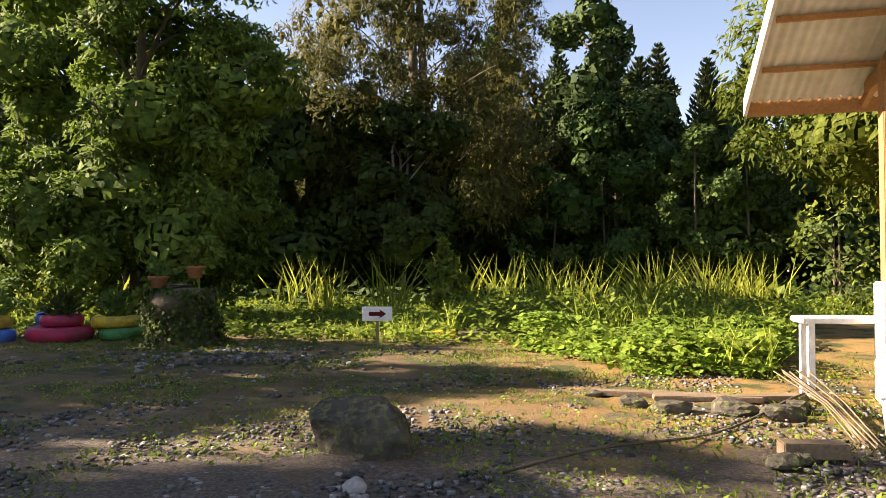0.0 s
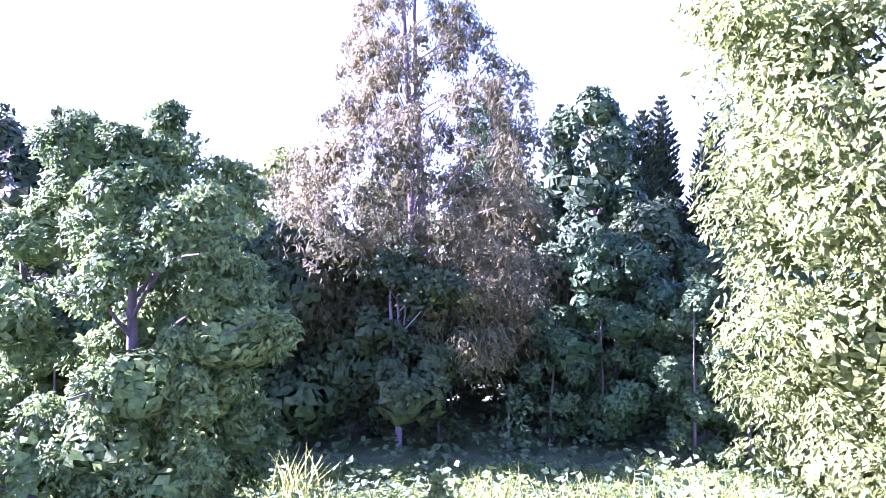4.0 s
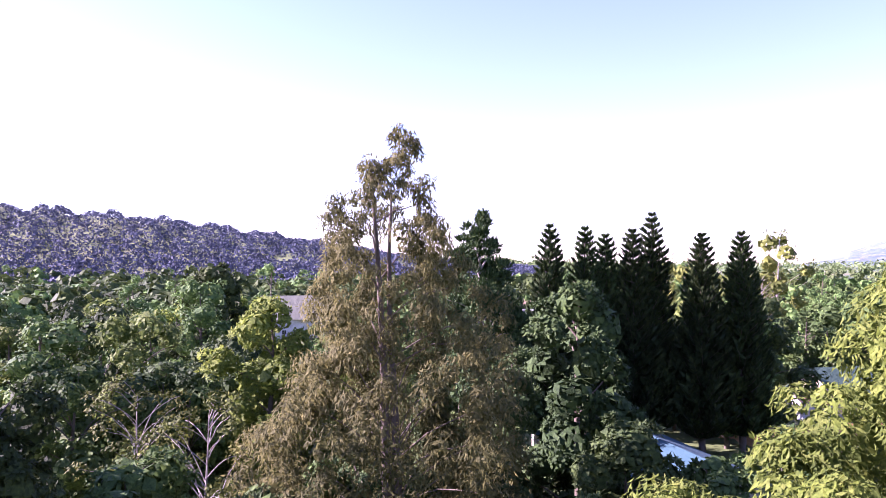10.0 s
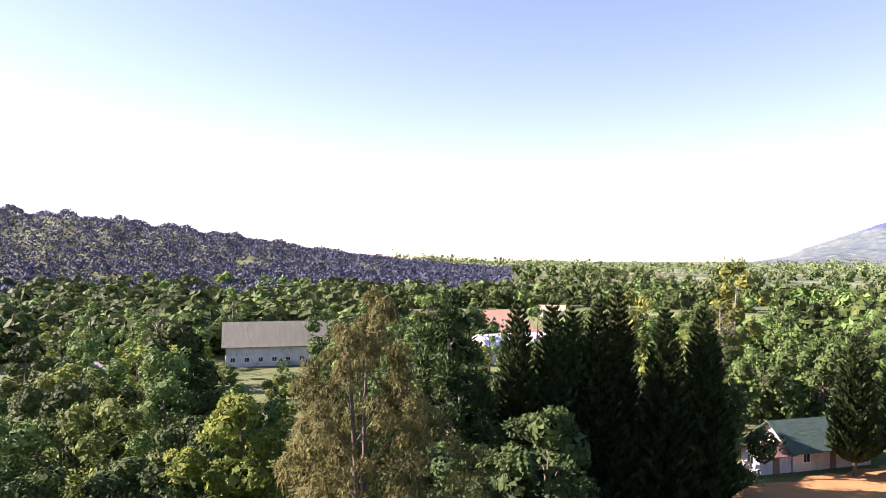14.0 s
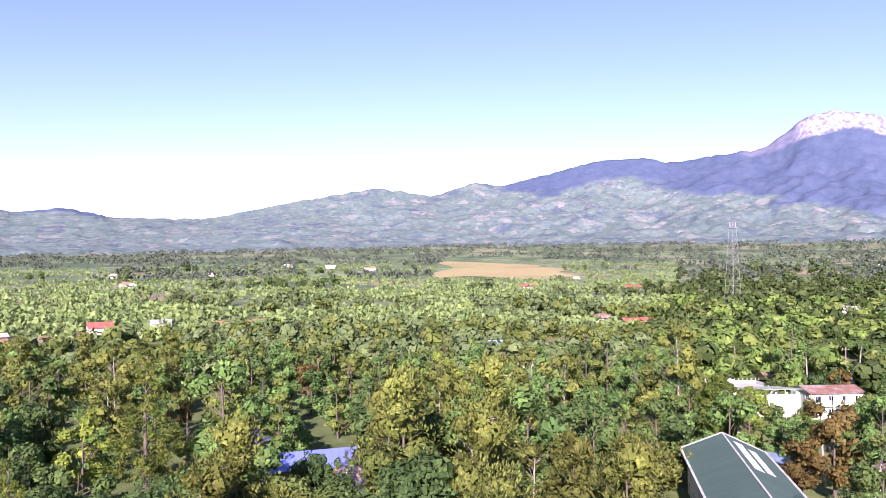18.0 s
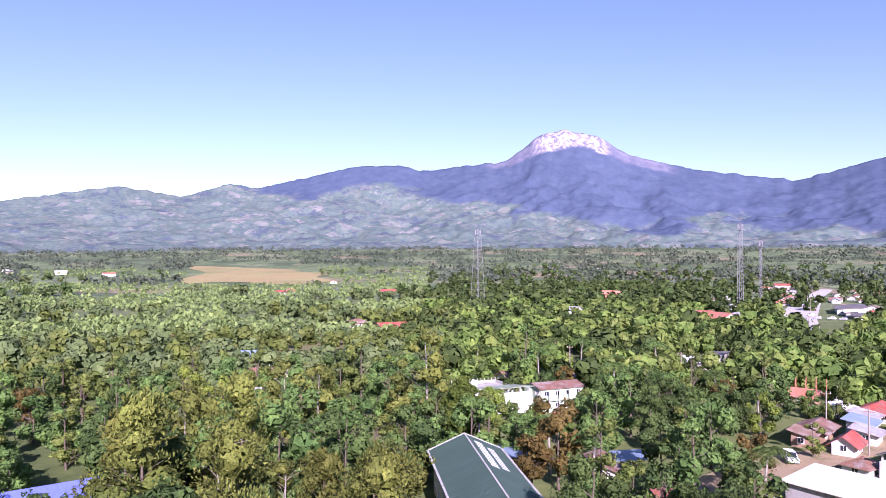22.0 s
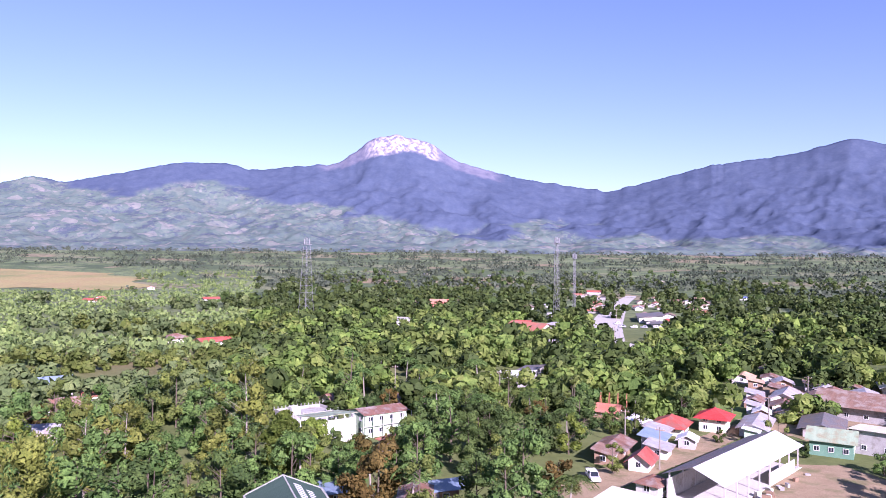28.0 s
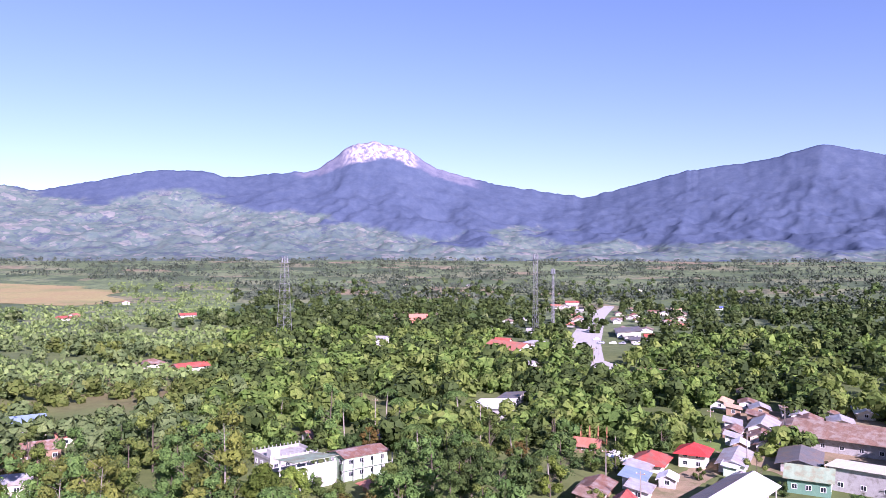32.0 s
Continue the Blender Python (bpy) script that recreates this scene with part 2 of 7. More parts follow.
def boughs(c, r, rng, squash=(1, 1, 0.85), k=4):
    """The closed, leafy mass inside each lobe of a crown: overlapping sprays, no two alike."""
    d = cube_sphere(k)
    n, m = len(c), len(d)
    ph = rng.uniform(0, 6.28, (n, 1, 1, 3))
    lump = 1 + 0.12 * np.sin(d[None] * 4 + ph).sum(-1, keepdims=True) / 1.5
    v = c[:, None, None] + d[None] * r[:, None, None, None] * lump * np.array(squash) * rng.uniform(1 - 0.55 / k, 1 + 0.3 / k, (n, m, 1, 1))
    v = v + rng.normal(0, 0.34 / k, v.shape) * r[:, None, None, None]
    return v.reshape(-1, 3), np.arange(n * m * 4).reshape(-1, 4)


def crown_width(shape, u):
    if shape == "cone":
        return (1 - u) ** 0.65 * min(1, 0.55 + 2.2 * u)
    if shape == "dome":
        return min(1, 1.9 * (1 - u) ** 0.75) * min(1, 0.6 + u)
    if shape == "spread":
        return (1 - u) ** 0.72 * min(1, 0.72 + 2.0 * u)
    if shape == "tall":
        return (1 - u) ** 0.5 * min(1, 0.55 + 1.5 * u)
    if shape == "flat":
        return math.sqrt(max(0, 1 - (u * 1.0) ** 2)) * min(1, 0.7 + u)
    return math.sqrt(max(0.02, 1 - (1.9 * u - 0.85) ** 2 * 0.85))


def tree(x, y, z, height, radius, base, leaf_mat, shape="round", clumps=60, per=120, leaf=0.28, clump=0.9, droop=0.3, limbs=16,
         bark=None, stem=0.016, seed=1, label="", turn=0, width=0.28, upright=0.0, stems=1, limb=0.3, lumps=0.35, bare_mesh=False, flat=1.0, core=0.0, long=0.8, lobes=None, inner=0.82, lobe=(0.28, 0.46)):
    """A tapered trunk with limbs, and a crown of many leaves in uneven clumps."""
    rng = np.random.default_rng(seed)
    wood, cs, big = [], [], height * stem
    trunks = []
    for i in range(stems):
        top = np.array([rng.normal(0, 0.015) * height + (i - (stems - 1) / 2) * height * 0.03, rng.normal(0, 0.015) * height, height * (0.93 - 0.06 * i)])
        ts = np.linspace(0, 1, 9)[:, None]
        pts = ts * top + np.sin(ts * 5 + rng.uniform(0, 6)) * rng.normal(0, 0.012, 3) * height * ts
        pts[0, 2] = -0.3
        trunks.append(pts)
        wood.append(tube(pts[::1 if not bare_mesh else 4], (big * (1.15 - np.linspace(0, 1, 9)) + 0.01)[::1 if not bare_mesh else 4], 8 if not bare_mesh else 5))
    wob = rng.uniform(0, 6.28, 4)
    pointed = shape in ("cone", "spread", "tall")
    if lobes is None:
        lobes = min(20, max(8, clumps // 5)) if not pointed and clumps >= 40 and per >= 12 else 0
    lc, lr = np.zeros((lobes, 3)), np.zeros(lobes)
    for k in range(lobes):
        u, a = ((k + rng.uniform()) / lobes) ** 1.15, k * 2.4 + rng.uniform(-0.5, 0.5)
        lr[k] = radius * rng.uniform(*lobe) * (1 - 0.25 * u)
        rr = max(0.0, radius * crown_width(shape, u) - lr[k] * 0.8) * math.sqrt(rng.uniform(0.12, 1.0))
        lc[k] = math.cos(a) * rr, math.sin(a) * rr, min(max(base + (height - base) * u, base + lr[k] * 0.6), height - lr[k] * 0.9)

    def limb_to(c, rr, k):
        tr = trunks[k % stems]
        h0 = max(base * 0.5, c[2] - rr * (0.3 + 0.5 * rng.uniform()) - 0.3)
        s = np.array([np.interp(h0, tr[:, 2], tr[:, j]) for j in range(3)])
        s2 = np.linspace(0, 1, 6)[:, None]
        pts = s + (c - s) * s2 + np.array([0, 0, 1]) * np.sin(s2 * np.pi) * rr * 0.12 + rng.normal(0, 0.05, (6, 3)) * s2
        wood.append(tube(pts[::1 if not bare_mesh else 5], np.linspace(big * limb, 0.015, 6)[::1 if not bare_mesh else 5], 5 if not bare_mesh else 3))

    for k in range(clumps):
        if lobes:
            j = k % lobes
            out = np.array([lc[j, 0], lc[j, 1], 0.25 * radius]) / radius
            d = unit(rng.normal(size=3) + 0.7 * out + np.array([0, 0, 0.25]))
            c = lc[j] + d * lr[j] * rng.uniform(0.7, 1.0) * np.array([1, 1, 0.9])
            rr = math.hypot(c[0], c[1])
        else:
            u = (k + rng.uniform()) / clumps
            if pointed:
                u = 1 - (1 - u) ** 0.6
            a = rng.uniform(0, 6.283)
            w = crown_width(shape, u) * (1 + lumps * math.sin(a * 2 + wob[0] + 5 * u) * math.sin(a * 3 + wob[1] - 7 * u))
            rr = radius * w * math.sqrt(rng.uniform(0.4, 1.0))
            c = np.array([math.cos(a) * rr, math.sin(a) * rr, base + (height - base) * u])
        cs.append(c)
        if k % max(1, clumps // max(1, limbs)) == 0:
            limb_to(c, rr, k)
    cs = np.array(cs)
    u = np.clip((cs[:, 2] - base) / (height - base), 0, 1)
    crad = (clump if not lobes else min(clump, 0.5 * lr.mean())) * rng.uniform(0.65, 1.25, len(cs)) * (1 - (0.6 if pointed else 0.25) * u)
    n = per
    d = unit(rng.normal(size=(len(cs), n, 3)))
    d[..., 2] = np.where(rng.uniform(size=d.shape[:2]) < 0.6, np.abs(d[..., 2]), d[..., 2])
    rad = crad[:, None, None] * rng.uniform(0.4, 1.1, (len(cs), n, 1)) ** 0.5
    pos = cs[:, None] + d * rad * np.array([1, 1, long])
    along = np.cross(d, rng.normal(size=d.shape)) + d * (0.45 + upright) + rng.normal(size=d.shape) * 0.2
    along[..., 2] += upright - droop
    out = unit((pos - np.array([0, 0, base + (height - base) * 0.4])) * np.array([1, 1, 0.8]))
    face = d * 0.6 + out * 0.9 + np.array([0, 0, 0.2]) + rng.normal(size=d.shape) * 0.3
    pos = pos * np.array([1, flat, 1])
    pos, along, face = pos.reshape(-1, 3), along.reshape(-1, 3), face.reshape(-1, 3)
    if lobes:
        lc = lc * np.array([1, flat, 1])
        seen = np.min(np.linalg.norm((pos[:, None] - lc[None]) / np.array([1, 1, 0.9]), axis=2) / lr[None], axis=1) > inner - 0.08
        pos, along, face = pos[seen], along[seen], face[seen]
    v, f = leaf_quads(pos, along, leaf, width, rng, 0.12, face)
    if lobes:
        v, f = joined([(v, f), boughs(lc, lr * inner, rng, (1, 1, 0.9), 3 if bare_mesh else max(4, min(11, int(lr.mean() / leaf * 1.1))))])
    elif core:
        v, f = joined([(v, f), cores(cs * np.array([1, flat, 1]), crad * core, rng, (1, 1, long))])
    if bare_mesh:
        return joined(wood), (v, f)
    ob = thing("tree", x, y, z, turn, label, "tree")
    part("trunk", mesh_np("trunk", *joined(wood)), bark or BARK, ob, smooth=True)
    part("crown", mesh_np("crown", v, f), leaf_mat, ob)
    return ob


def araucaria(x, y, z, height, radius, seed=1, leaf_mat=None, whorls=22, label="", dense=15):
    """A tall conifer with even whorls of upswept, brush-like boughs."""
    rng = np.random.default_rng(seed)
    ob = thing("conifer", x, y, z, rng.uniform(0, 360), label, "tree")
    wood, leaves = [tube([(0, 0, -0.3), (0.05, 0, height * 0.5), (0, 0.04, height)], [height * 0.016, height * 0.01, 0.02], 8)], []
    for i in range(whorls):
        u = i / (whorls - 1)
        h = height * (0.10 + 0.88 * u)
        r = radius * (1 - u) ** 0.62 * rng.uniform(0.85, 1.1) + 0.15
        k = 7 if u < 0.8 else 5
        for j in range(k):
            a = (j + rng.uniform(-0.25, 0.25)) / k * 6.283 + i * 0.7
            o = np.array([math.cos(a), math.sin(a), 0])
            s = np.linspace(0, 1, 5)[:, None]
            pts = np.array([0, 0, h]) + o * s * r + np.array([0, 0, 1]) * (s ** 2 * 0.55 + 0.08 * s) * r
            wood.append(tube(pts, np.linspace(0.04, 0.012, 5), 4))
            m = int(dense * (2 + r * 2.2) * 0.8)
            q = rng.uniform(0.12, 1.0, m)[:, None]
            p = np.array([0, 0, h]) + o * q * r + np.array([0, 0, 1]) * (q ** 2 * 0.55 + 0.08 * q) * r
            side = np.array([-o[1], o[0], 0])
            al = o * 0.55 + side * rng.choice([-1, 1], m)[:, None] * rng.uniform(0.2, 0.9, (m, 1)) + np.array([0, 0, 0.95]) + rng.normal(0, 0.2, (m, 3))
            leaves.append(leaf_quads(p, al, 0.42 + 0.16 * r, 0.15, rng, 0.05))
    part("trunk", mesh_np("trunk", *joined(wood)), BARK, ob, smooth=True)
    part("crown", mesh_np("crown", *joined(leaves)), leaf_mat or LEAF_CONIFER, ob)
    return ob


def palm(x, y, z, height, seed=1, label="coconut palm with a ringed grey trunk and drooping fronds", fronds=15, size=3.2):
    rng = np.random.default_rng(seed)
    ob = thing("palm", x, y, z, 0, label, "palm tree")
    lean = rng.normal(0, 0.06, 2) * height
    s = np.linspace(0, 1, 7)[:, None]
    tr = np.concatenate([s * lean[0], s ** 2 * lean[1], s * height - 0.2 * (1 - s)], 1)
    part("trunk", mesh_np("trunk", *tube(tr, np.linspace(0.2, 0.12, 7), 7)), BARK_PALE, ob, smooth=True)
    chunks = []
    for i in range(fronds):
        a = i * 2.4 + rng.uniform(-0.2, 0.2)
        o = np.array([math.cos(a), math.sin(a), 0])
        rise = rng.uniform(-0.1, 0.9)
        q = np.linspace(0.08, 1, 16)[:, None]
        mid = tr[-1] + o * q * size * rng.uniform(0.85, 1.1) + np.array([0, 0, 1]) * (q * rise - q ** 2 * (rise + 0.45)) * size * 0.8
        side = np.array([-o[1], o[0], 0])
        for sgn in (-1, 1):
            al = np.tile(side * sgn * 0.9 + o * 0.5 + np.array([0, 0, -0.45]), (16, 1))
            chunks.append(leaf_quads(mid, al, 0.9, 0.09, rng, 0.03))
        chunks.append(tube(mid[::3], 0.03, 4))
    part("fronds", mesh_np("fronds", *joined(chunks)), LEAF, ob)
    return ob


# ---- ground ----
def plain_rise(az, d):
    """The gentle rise of the plain towards the foot of the mountains."""
    k = np.clip((d - 850) / 1400, 0, 1)
    return np.interp(-az, [20, 45, 65, 90, 118, 160, 184], [0, 20, 34, 58, 66, 62, 40]) * k ** 1.15


def ground_z(x, y):
    """The plain, and the long hill beyond the woods."""
    az, d = np.degrees(np.arctan2(-x, y)), np.hypot(x, y)
    ridge = (2 + 76 / (1 + np.exp(-(az - 11) / 8.0))) * (1 / (1 + np.exp((az - 75) / 8.0))) / (1 + np.exp(-(az + 14) / 4.0))
    s = np.clip((d - 420) / 520, 0, 1)
    t = np.clip((d - 960) / 1500, 0, 1)
    rough = 0.05 * np.sin(az * 1.7 + d / 90) + 0.05 * np.sin(az * 3.9 - d / 50)
    return ridge * (s * s * (3 - 2 * s)) * (1 + rough) * (1 - 0.7 * t) + plain_rise(az, d)


rad = np.concatenate([np.linspace(0, 40, 41), np.geomspace(41, 4980, 150)])
ang = np.linspace(0, 2 * np.pi, 361)[:-1]
gx, gy = rad[:, None] * np.sin(ang), rad[:, None] * np.cos(ang)
gv = np.stack([gx, gy, ground_z(gx, gy)], -1).reshape(-1, 3)
gi = np.arange(len(rad) * 360).reshape(len(rad), 360)
gn = np.roll(gi, -1, 1)
gf = np.stack([gi[:-1], gi[1:], gn[1:], gn[:-1]], -1).reshape(-1, 4)
GROUND, nt, b = nodes_of("ground_green", 0.95)
big_n = noise_tex(nt, 0.005, 6, 0.62)
small_n = noise_tex(nt, 0.25, 8, 0.7)
col = ramp(nt, big_n, [(0.32, (0.045, 0.07, 0.018)), (0.47, (0.09, 0.125, 0.03)), (0.58, (0.15, 0.18, 0.05)), (0.70, (0.20, 0.14, 0.07))])
col = mixed(nt, 0.45, col, ramp(nt, small_n, [(0.35, (0.03, 0.045, 0.012)), (0.65, (0.14, 0.16, 0.05))]))
tc = nt.nodes.new("ShaderNodeTexCoord")
plot = nt.nodes.new("ShaderNodeTexVoronoi")
plot.inputs["Scale"].default_value = 0.011
nt.links.new(tc.outputs["Object"], plot.inputs["Vector"])
tint = nt.nodes.new("ShaderNodeSeparateColor")
nt.links.new(plot.outputs["Color"], tint.inputs[0])
plots = ramp(nt, tint.outputs[0], [(0.0, (0.055, 0.085, 0.035)), (0.35, (0.10, 0.14, 0.05)), (0.7, (0.15, 0.20, 0.08)), (0.9, (0.19, 0.20, 0.10)), (1.0, (0.26, 0.19, 0.11))])
speck = noise_tex(nt, 0.06, 9, 0.8)
plots = mixed(nt, ramp(nt, speck, [(0.50, (0, 0, 0)), (0.56, (0.85, 0.85, 0.85))]), plots, (0.045, 0.068, 0.035))
away = nt.nodes.new("ShaderNodeVectorMath")
away.operation = "LENGTH"
nt.links.new(tc.outputs["Object"], away.inputs[0])
far = nt.nodes.new("ShaderNodeMapRange")
far.inputs[1].default_value, far.inputs[2].default_value = 350.0, 700.0
nt.links.new(away.outputs["Value"], far.inputs[0])
place = nt.nodes.new("ShaderNodeSeparateXYZ")
nt.links.new(tc.outputs["Object"], place.inputs[0])
east = nt.nodes.new("ShaderNodeMapRange")
east.inputs[1].default_value, east.inputs[2].default_value = 120.0, 320.0
nt.links.new(place.outputs[0], east.inputs[0])
farmed = nt.nodes.new("ShaderNodeMath")
farmed.operation = "MULTIPLY"
nt.links.new(far.outputs[0], farmed.inputs[0])
nt.links.new(east.outputs[0], farmed.inputs[1])
col = mixed(nt, farmed.outputs[0], col, plots)
nt.links.new(col, b.inputs["Base Color"])
bump(nt, b, small_n, 0.6, 0.3)
tagged(part("ground", mesh_np("ground", gv, gf), GROUND, None, "green country plain rising to a long hill", True), category="ground", kind="structure")


def patch(name, corners, z, material, label, seed=1, wobble=1.0, category="ground"):
    """A flat area of another soil, with an uneven edge."""
    rng = np.random.default_rng(seed)
    c = np.array(corners, float)
    pts = []
    for i in range(len(c)):
        a, e = c[i], c[(i + 1) % len(c)]
        n = max(2, int(np.linalg.norm(e - a) / max(0.6, wobble * 1.5)))
        n = min(n, 40)
        for k in range(n):
            pts.append(a + (e - a) * k / n + rng.normal(0, wobble * 0.35, 2) * (k > 0))
    bm = bmesh.new()
    top = [bm.verts.new((px, py, z + float(ground_z(px, py)))) for px, py in pts]
    bm.faces.new(top)
    bm.normal_update()
    if sum(f.normal.z for f in bm.faces) < 0:
        bmesh.ops.reverse_faces(bm, faces=bm.faces[:])
    bmesh.ops.triangulate(bm, faces=bm.faces[:])
    ob = part(name, bm, material)
    return tagged(ob, label, category, kind="structure")


DIRT = surface("dirt_ochre", (0.27, 0.135, 0.045), (0.40, 0.22, 0.075), 0.35, 6.0, 0.95, bumps=0.5, dist=0.05)
DIRT_PALE = surface("dirt_pale", (0.22, 0.155, 0.085), (0.34, 0.26, 0.155), 0.3, 5.0, 0.95, bumps=0.5, dist=0.05, grime=(0.13, 0.14, 0.05))
FIELD_DRY = surface("field_dry", (0.30, 0.185, 0.095), (0.30, 0.29, 0.10), 0.012, 0.3, 0.95, dist=0.3, grime=(0.15, 0.19, 0.06))
FIELD_GREEN = surface("field_green", (0.10, 0.16, 0.03), (0.17, 0.23, 0.05), 0.02, 0.5, 0.95, dist=0.3)
FIELD_BROWN = surface("field_ploughed", (0.17, 0.10, 0.06), (0.25, 0.16, 0.09), 0.03, 0.6, 0.95, dist=0.3)
ROAD = surface("road_concrete", (0.36, 0.34, 0.31), (0.46, 0.44, 0.40), 0.3, 4.0, 0.9)
patch("ground_yard", [(28, 76), (34, 60), (58, 60), (74, 75), (94, 88), (97, 97), (76, 93), (60, 86), (40, 79)], 0.03, DIRT, "bare ochre dirt playing yard", 2)
patch("ground_lot", [(52, -84), (84, -90), (92, -128), (84, -140), (60, -135), (48, -110)], 0.03, DIRT_PALE, "pale bare dirt lot beside the open warehouse", 3)
fu, fv = np.meshgrid(np.linspace(0, 1, 46), np.linspace(0, 1, 40), indexing="ij")
fx = 935 + 30 * np.sin(fv * 7) * (1 - fu) + (460 - 160 * fv) * fu
fy = 34 + 14 * np.sin(fu * 9) - (178 + 12 * np.sin(fu * 12)) * fv
fi = np.arange(fu.size).reshape(fu.shape)
tagged(part("ground_field_dry", mesh_np("field", np.stack([fx, fy, ground_z(fx, fy) + 0.35], -1).reshape(-1, 3), np.stack([fi[:-1, :-1], fi[:-1, 1:], fi[1:, 1:], fi[1:, :-1]], -1).reshape(-1, 4)[:, ::-1]), FIELD_DRY),
       "dry yellow and brown farm field", "ground", kind="structure")
patch("ground_field_ploughed", [(-5, 240), (45, 240), (50, 342), (-8, 342)], 0.12, FIELD_BROWN, "ploughed brown field behind the woods", 5, 3)
patch("ground_field_green", [(50, 245), (110, 230), (150, 310), (60, 342)], 0.12, FIELD_GREEN, "light green field behind the woods", 6, 3)
patch("ground_clearing", [(235, 170), (275, 150), (300, 158), (262, 185)], 0.12, DIRT_PALE, "pale clearing beside a farmhouse", 7, 3)
patch("ground_clearing", [(320, 118), (345, 96), (372, 100), (350, 130)], 0.12, DIRT, "reddish bare slope among bushes", 8, 3)
patch("ground_field_green", [(330, 190), (420, 120), (470, 150), (380, 230)], 0.12, FIELD_GREEN, "light green field among plantations", 9, 4)
patch("ground_field_grass", [(118, -160), (140, -150), (150, -166), (128, -176)], 0.06, FIELD_GREEN, "bright green grass slope beside the village", 10, 1)
patch("road_lane", [(92, -60), (98, -74), (104, -92), (105, -104), (110, -122), (121, -165), (117, -168), (103, -126), (96, -100), (90, -78), (86, -64)], 0.06, DIRT_PALE, "pale dirt lane between the houses", 11, 0.4, "road")
patch("ground_village", [(97, -152), (122, -158), (134, -172), (152, -208), (130, -242), (95, -222), (84, -172)], 0.045, DIRT_PALE, "bare dirt ground between the village houses", 14, 0.8)
patch("road_main", [(228, -236), (262, -240), (340, -300), (520, -486), (630, -615), (620, -622), (500, -490), (328, -318), (268, -262), (240, -250)], 0.08, ROAD, "pale concrete road through the town", 12, 0.5, "road")
patch("road_path", [(172, -14), (186, -20), (190, -25), (174, -19)], 0.05, DIRT_PALE, "pale dirt path", 13, 0.3, "road")

# ---- mountains ----
RIDGE = [(-20, 0), (-24, 8), (-27.8, 45), (-34.3, 216), (-36.7, 202), (-38.8, 252), (-43.2, 356), (-46.4, 433), (-49.4, 352), (-52.2, 256), (-54.1, 280), (-57.8, 242), (-61, 272), (-64, 224),
         (-70.3, 225), (-77, 331), (-83.1, 413), (-87.4, 366), (-91, 450), (-92.6, 420), (-100.3, 562), (-103.8, 570), (-105.6, 536), (-108, 562), (-112, 592), (-114.7, 747), (-116.4, 772),
         (-119.1, 726), (-121.3, 615), (-126.1, 520), (-133, 440), (-140.2, 576), (-145.9, 622), (-149.5, 688), (-153.2, 609), (-160, 480), (-170, 300), (-184, 60)]
m_az = np.linspace(-20, -184, 1040)
m_d = np.linspace(2250, 4650, 132)
A, D = np.meshgrid(m_az, m_d, indexing="ij")
ra, rh = np.array(RIDGE, float).T
sky_h = np.interp(-m_az, -ra, rh)
kern = np.exp(-(np.arange(-4, 5) / 2.0) ** 2)
sky_h = np.convolve(np.pad(sky_h, 4, mode="edge"), kern / kern.sum(), "valid")
crest = np.array([(9 * noise.noise(Vector((a * 1.3, 0, 0))) + 5 * noise.noise(Vector((a * 4.1, 3, 0)))) * min(1, h / 200) for a, h in zip(m_az, sky_h)])[:, None]
sky_h = sky_h[:, None] * np.ones_like(D)
soft_h = np.convolve(np.pad(sky_h[:, 0], 60, mode="edge"), np.ones(121) / 121, "valid")[:, None] * np.ones_like(D)
rise = np.clip((D - 2250) / 2050, 0, 1)
fall = np.clip((D - 4300) / 350, 0, 1)
MX, MY = -np.sin(np.radians(A)) * D, np.cos(np.radians(A)) * D


def fractal_grid(sx, sy, k, octaves):
    return np.array([noise.fractal(Vector((px / k, py / k, 3.1)), 0.85, 2.1, octaves) for px, py in zip(sx.ravel(), sy.ravel())]).reshape(sx.shape)


nz = fractal_grid(MX, MY, 700, 5)
hills = fractal_grid(MX + 900, MY, 330, 6)
ravine = np.abs(fractal_grid(MX, MY + 400, 300, 5))
sky_h = np.interp(-(A + (nz * 2.4 + hills * 1.2) * (1 - rise ** 4)), -m_az, sky_h[:, 0])
mix_h = soft_h * (1 - rise ** 3) + sky_h * rise ** 3
H = (mix_h * 1.01 + 12) * (0.10 * rise + 0.90 * rise ** 2.6) * (1 - 0.5 * fall)
H += nz * 26 * np.sin(np.pi * rise) ** 0.8 + hills * 20 * np.clip(rise * 5, 0, 1) * (1 - rise ** 3)
H += (0.16 - ravine) * 62 * rise ** 0.8 * (1 - rise ** 4) * (mix_h / 450) + crest * rise ** 10
H = H * np.clip((-A - 20) / 9, 0, 1) ** 1.5 - 8 + plain_rise(A, 2250.0) * (1 - rise ** 1.5)
mi = np.arange(A.size).reshape(A.shape)
mf = np.stack([mi[:-1, :-1], mi[:-1, 1:], mi[1:, 1:], mi[1:, :-1]], -1).reshape(-1, 4)
# land cover: forest above a line that follows the range, bare rock round the summit, a pale scar in it
line = np.interp(-A, [20, 38, 46, 52, 60, 66, 75, 90, 100, 108, 112, 116, 121, 127, 134, 142, 150, 184], [130, 140, 200, 210, 240, 320, 430, 430, 370, 330, 270, 215, 190, 190, 140, 120, 110, 90])
woods = np.clip((H - line + nz * 90 + hills * 70) / 30, 0, 1)
aside = -np.radians(A + 117.56) * 4300
brim = 672 - np.where(aside > 0, 0.40, 0.27) * np.abs(aside) + hills * 26 + ravine * 40
rock_cover = np.clip((H - brim) / 14, 0, 1) * np.clip((560 - np.abs(aside)) / 80, 0, 1) * (D > 3300)
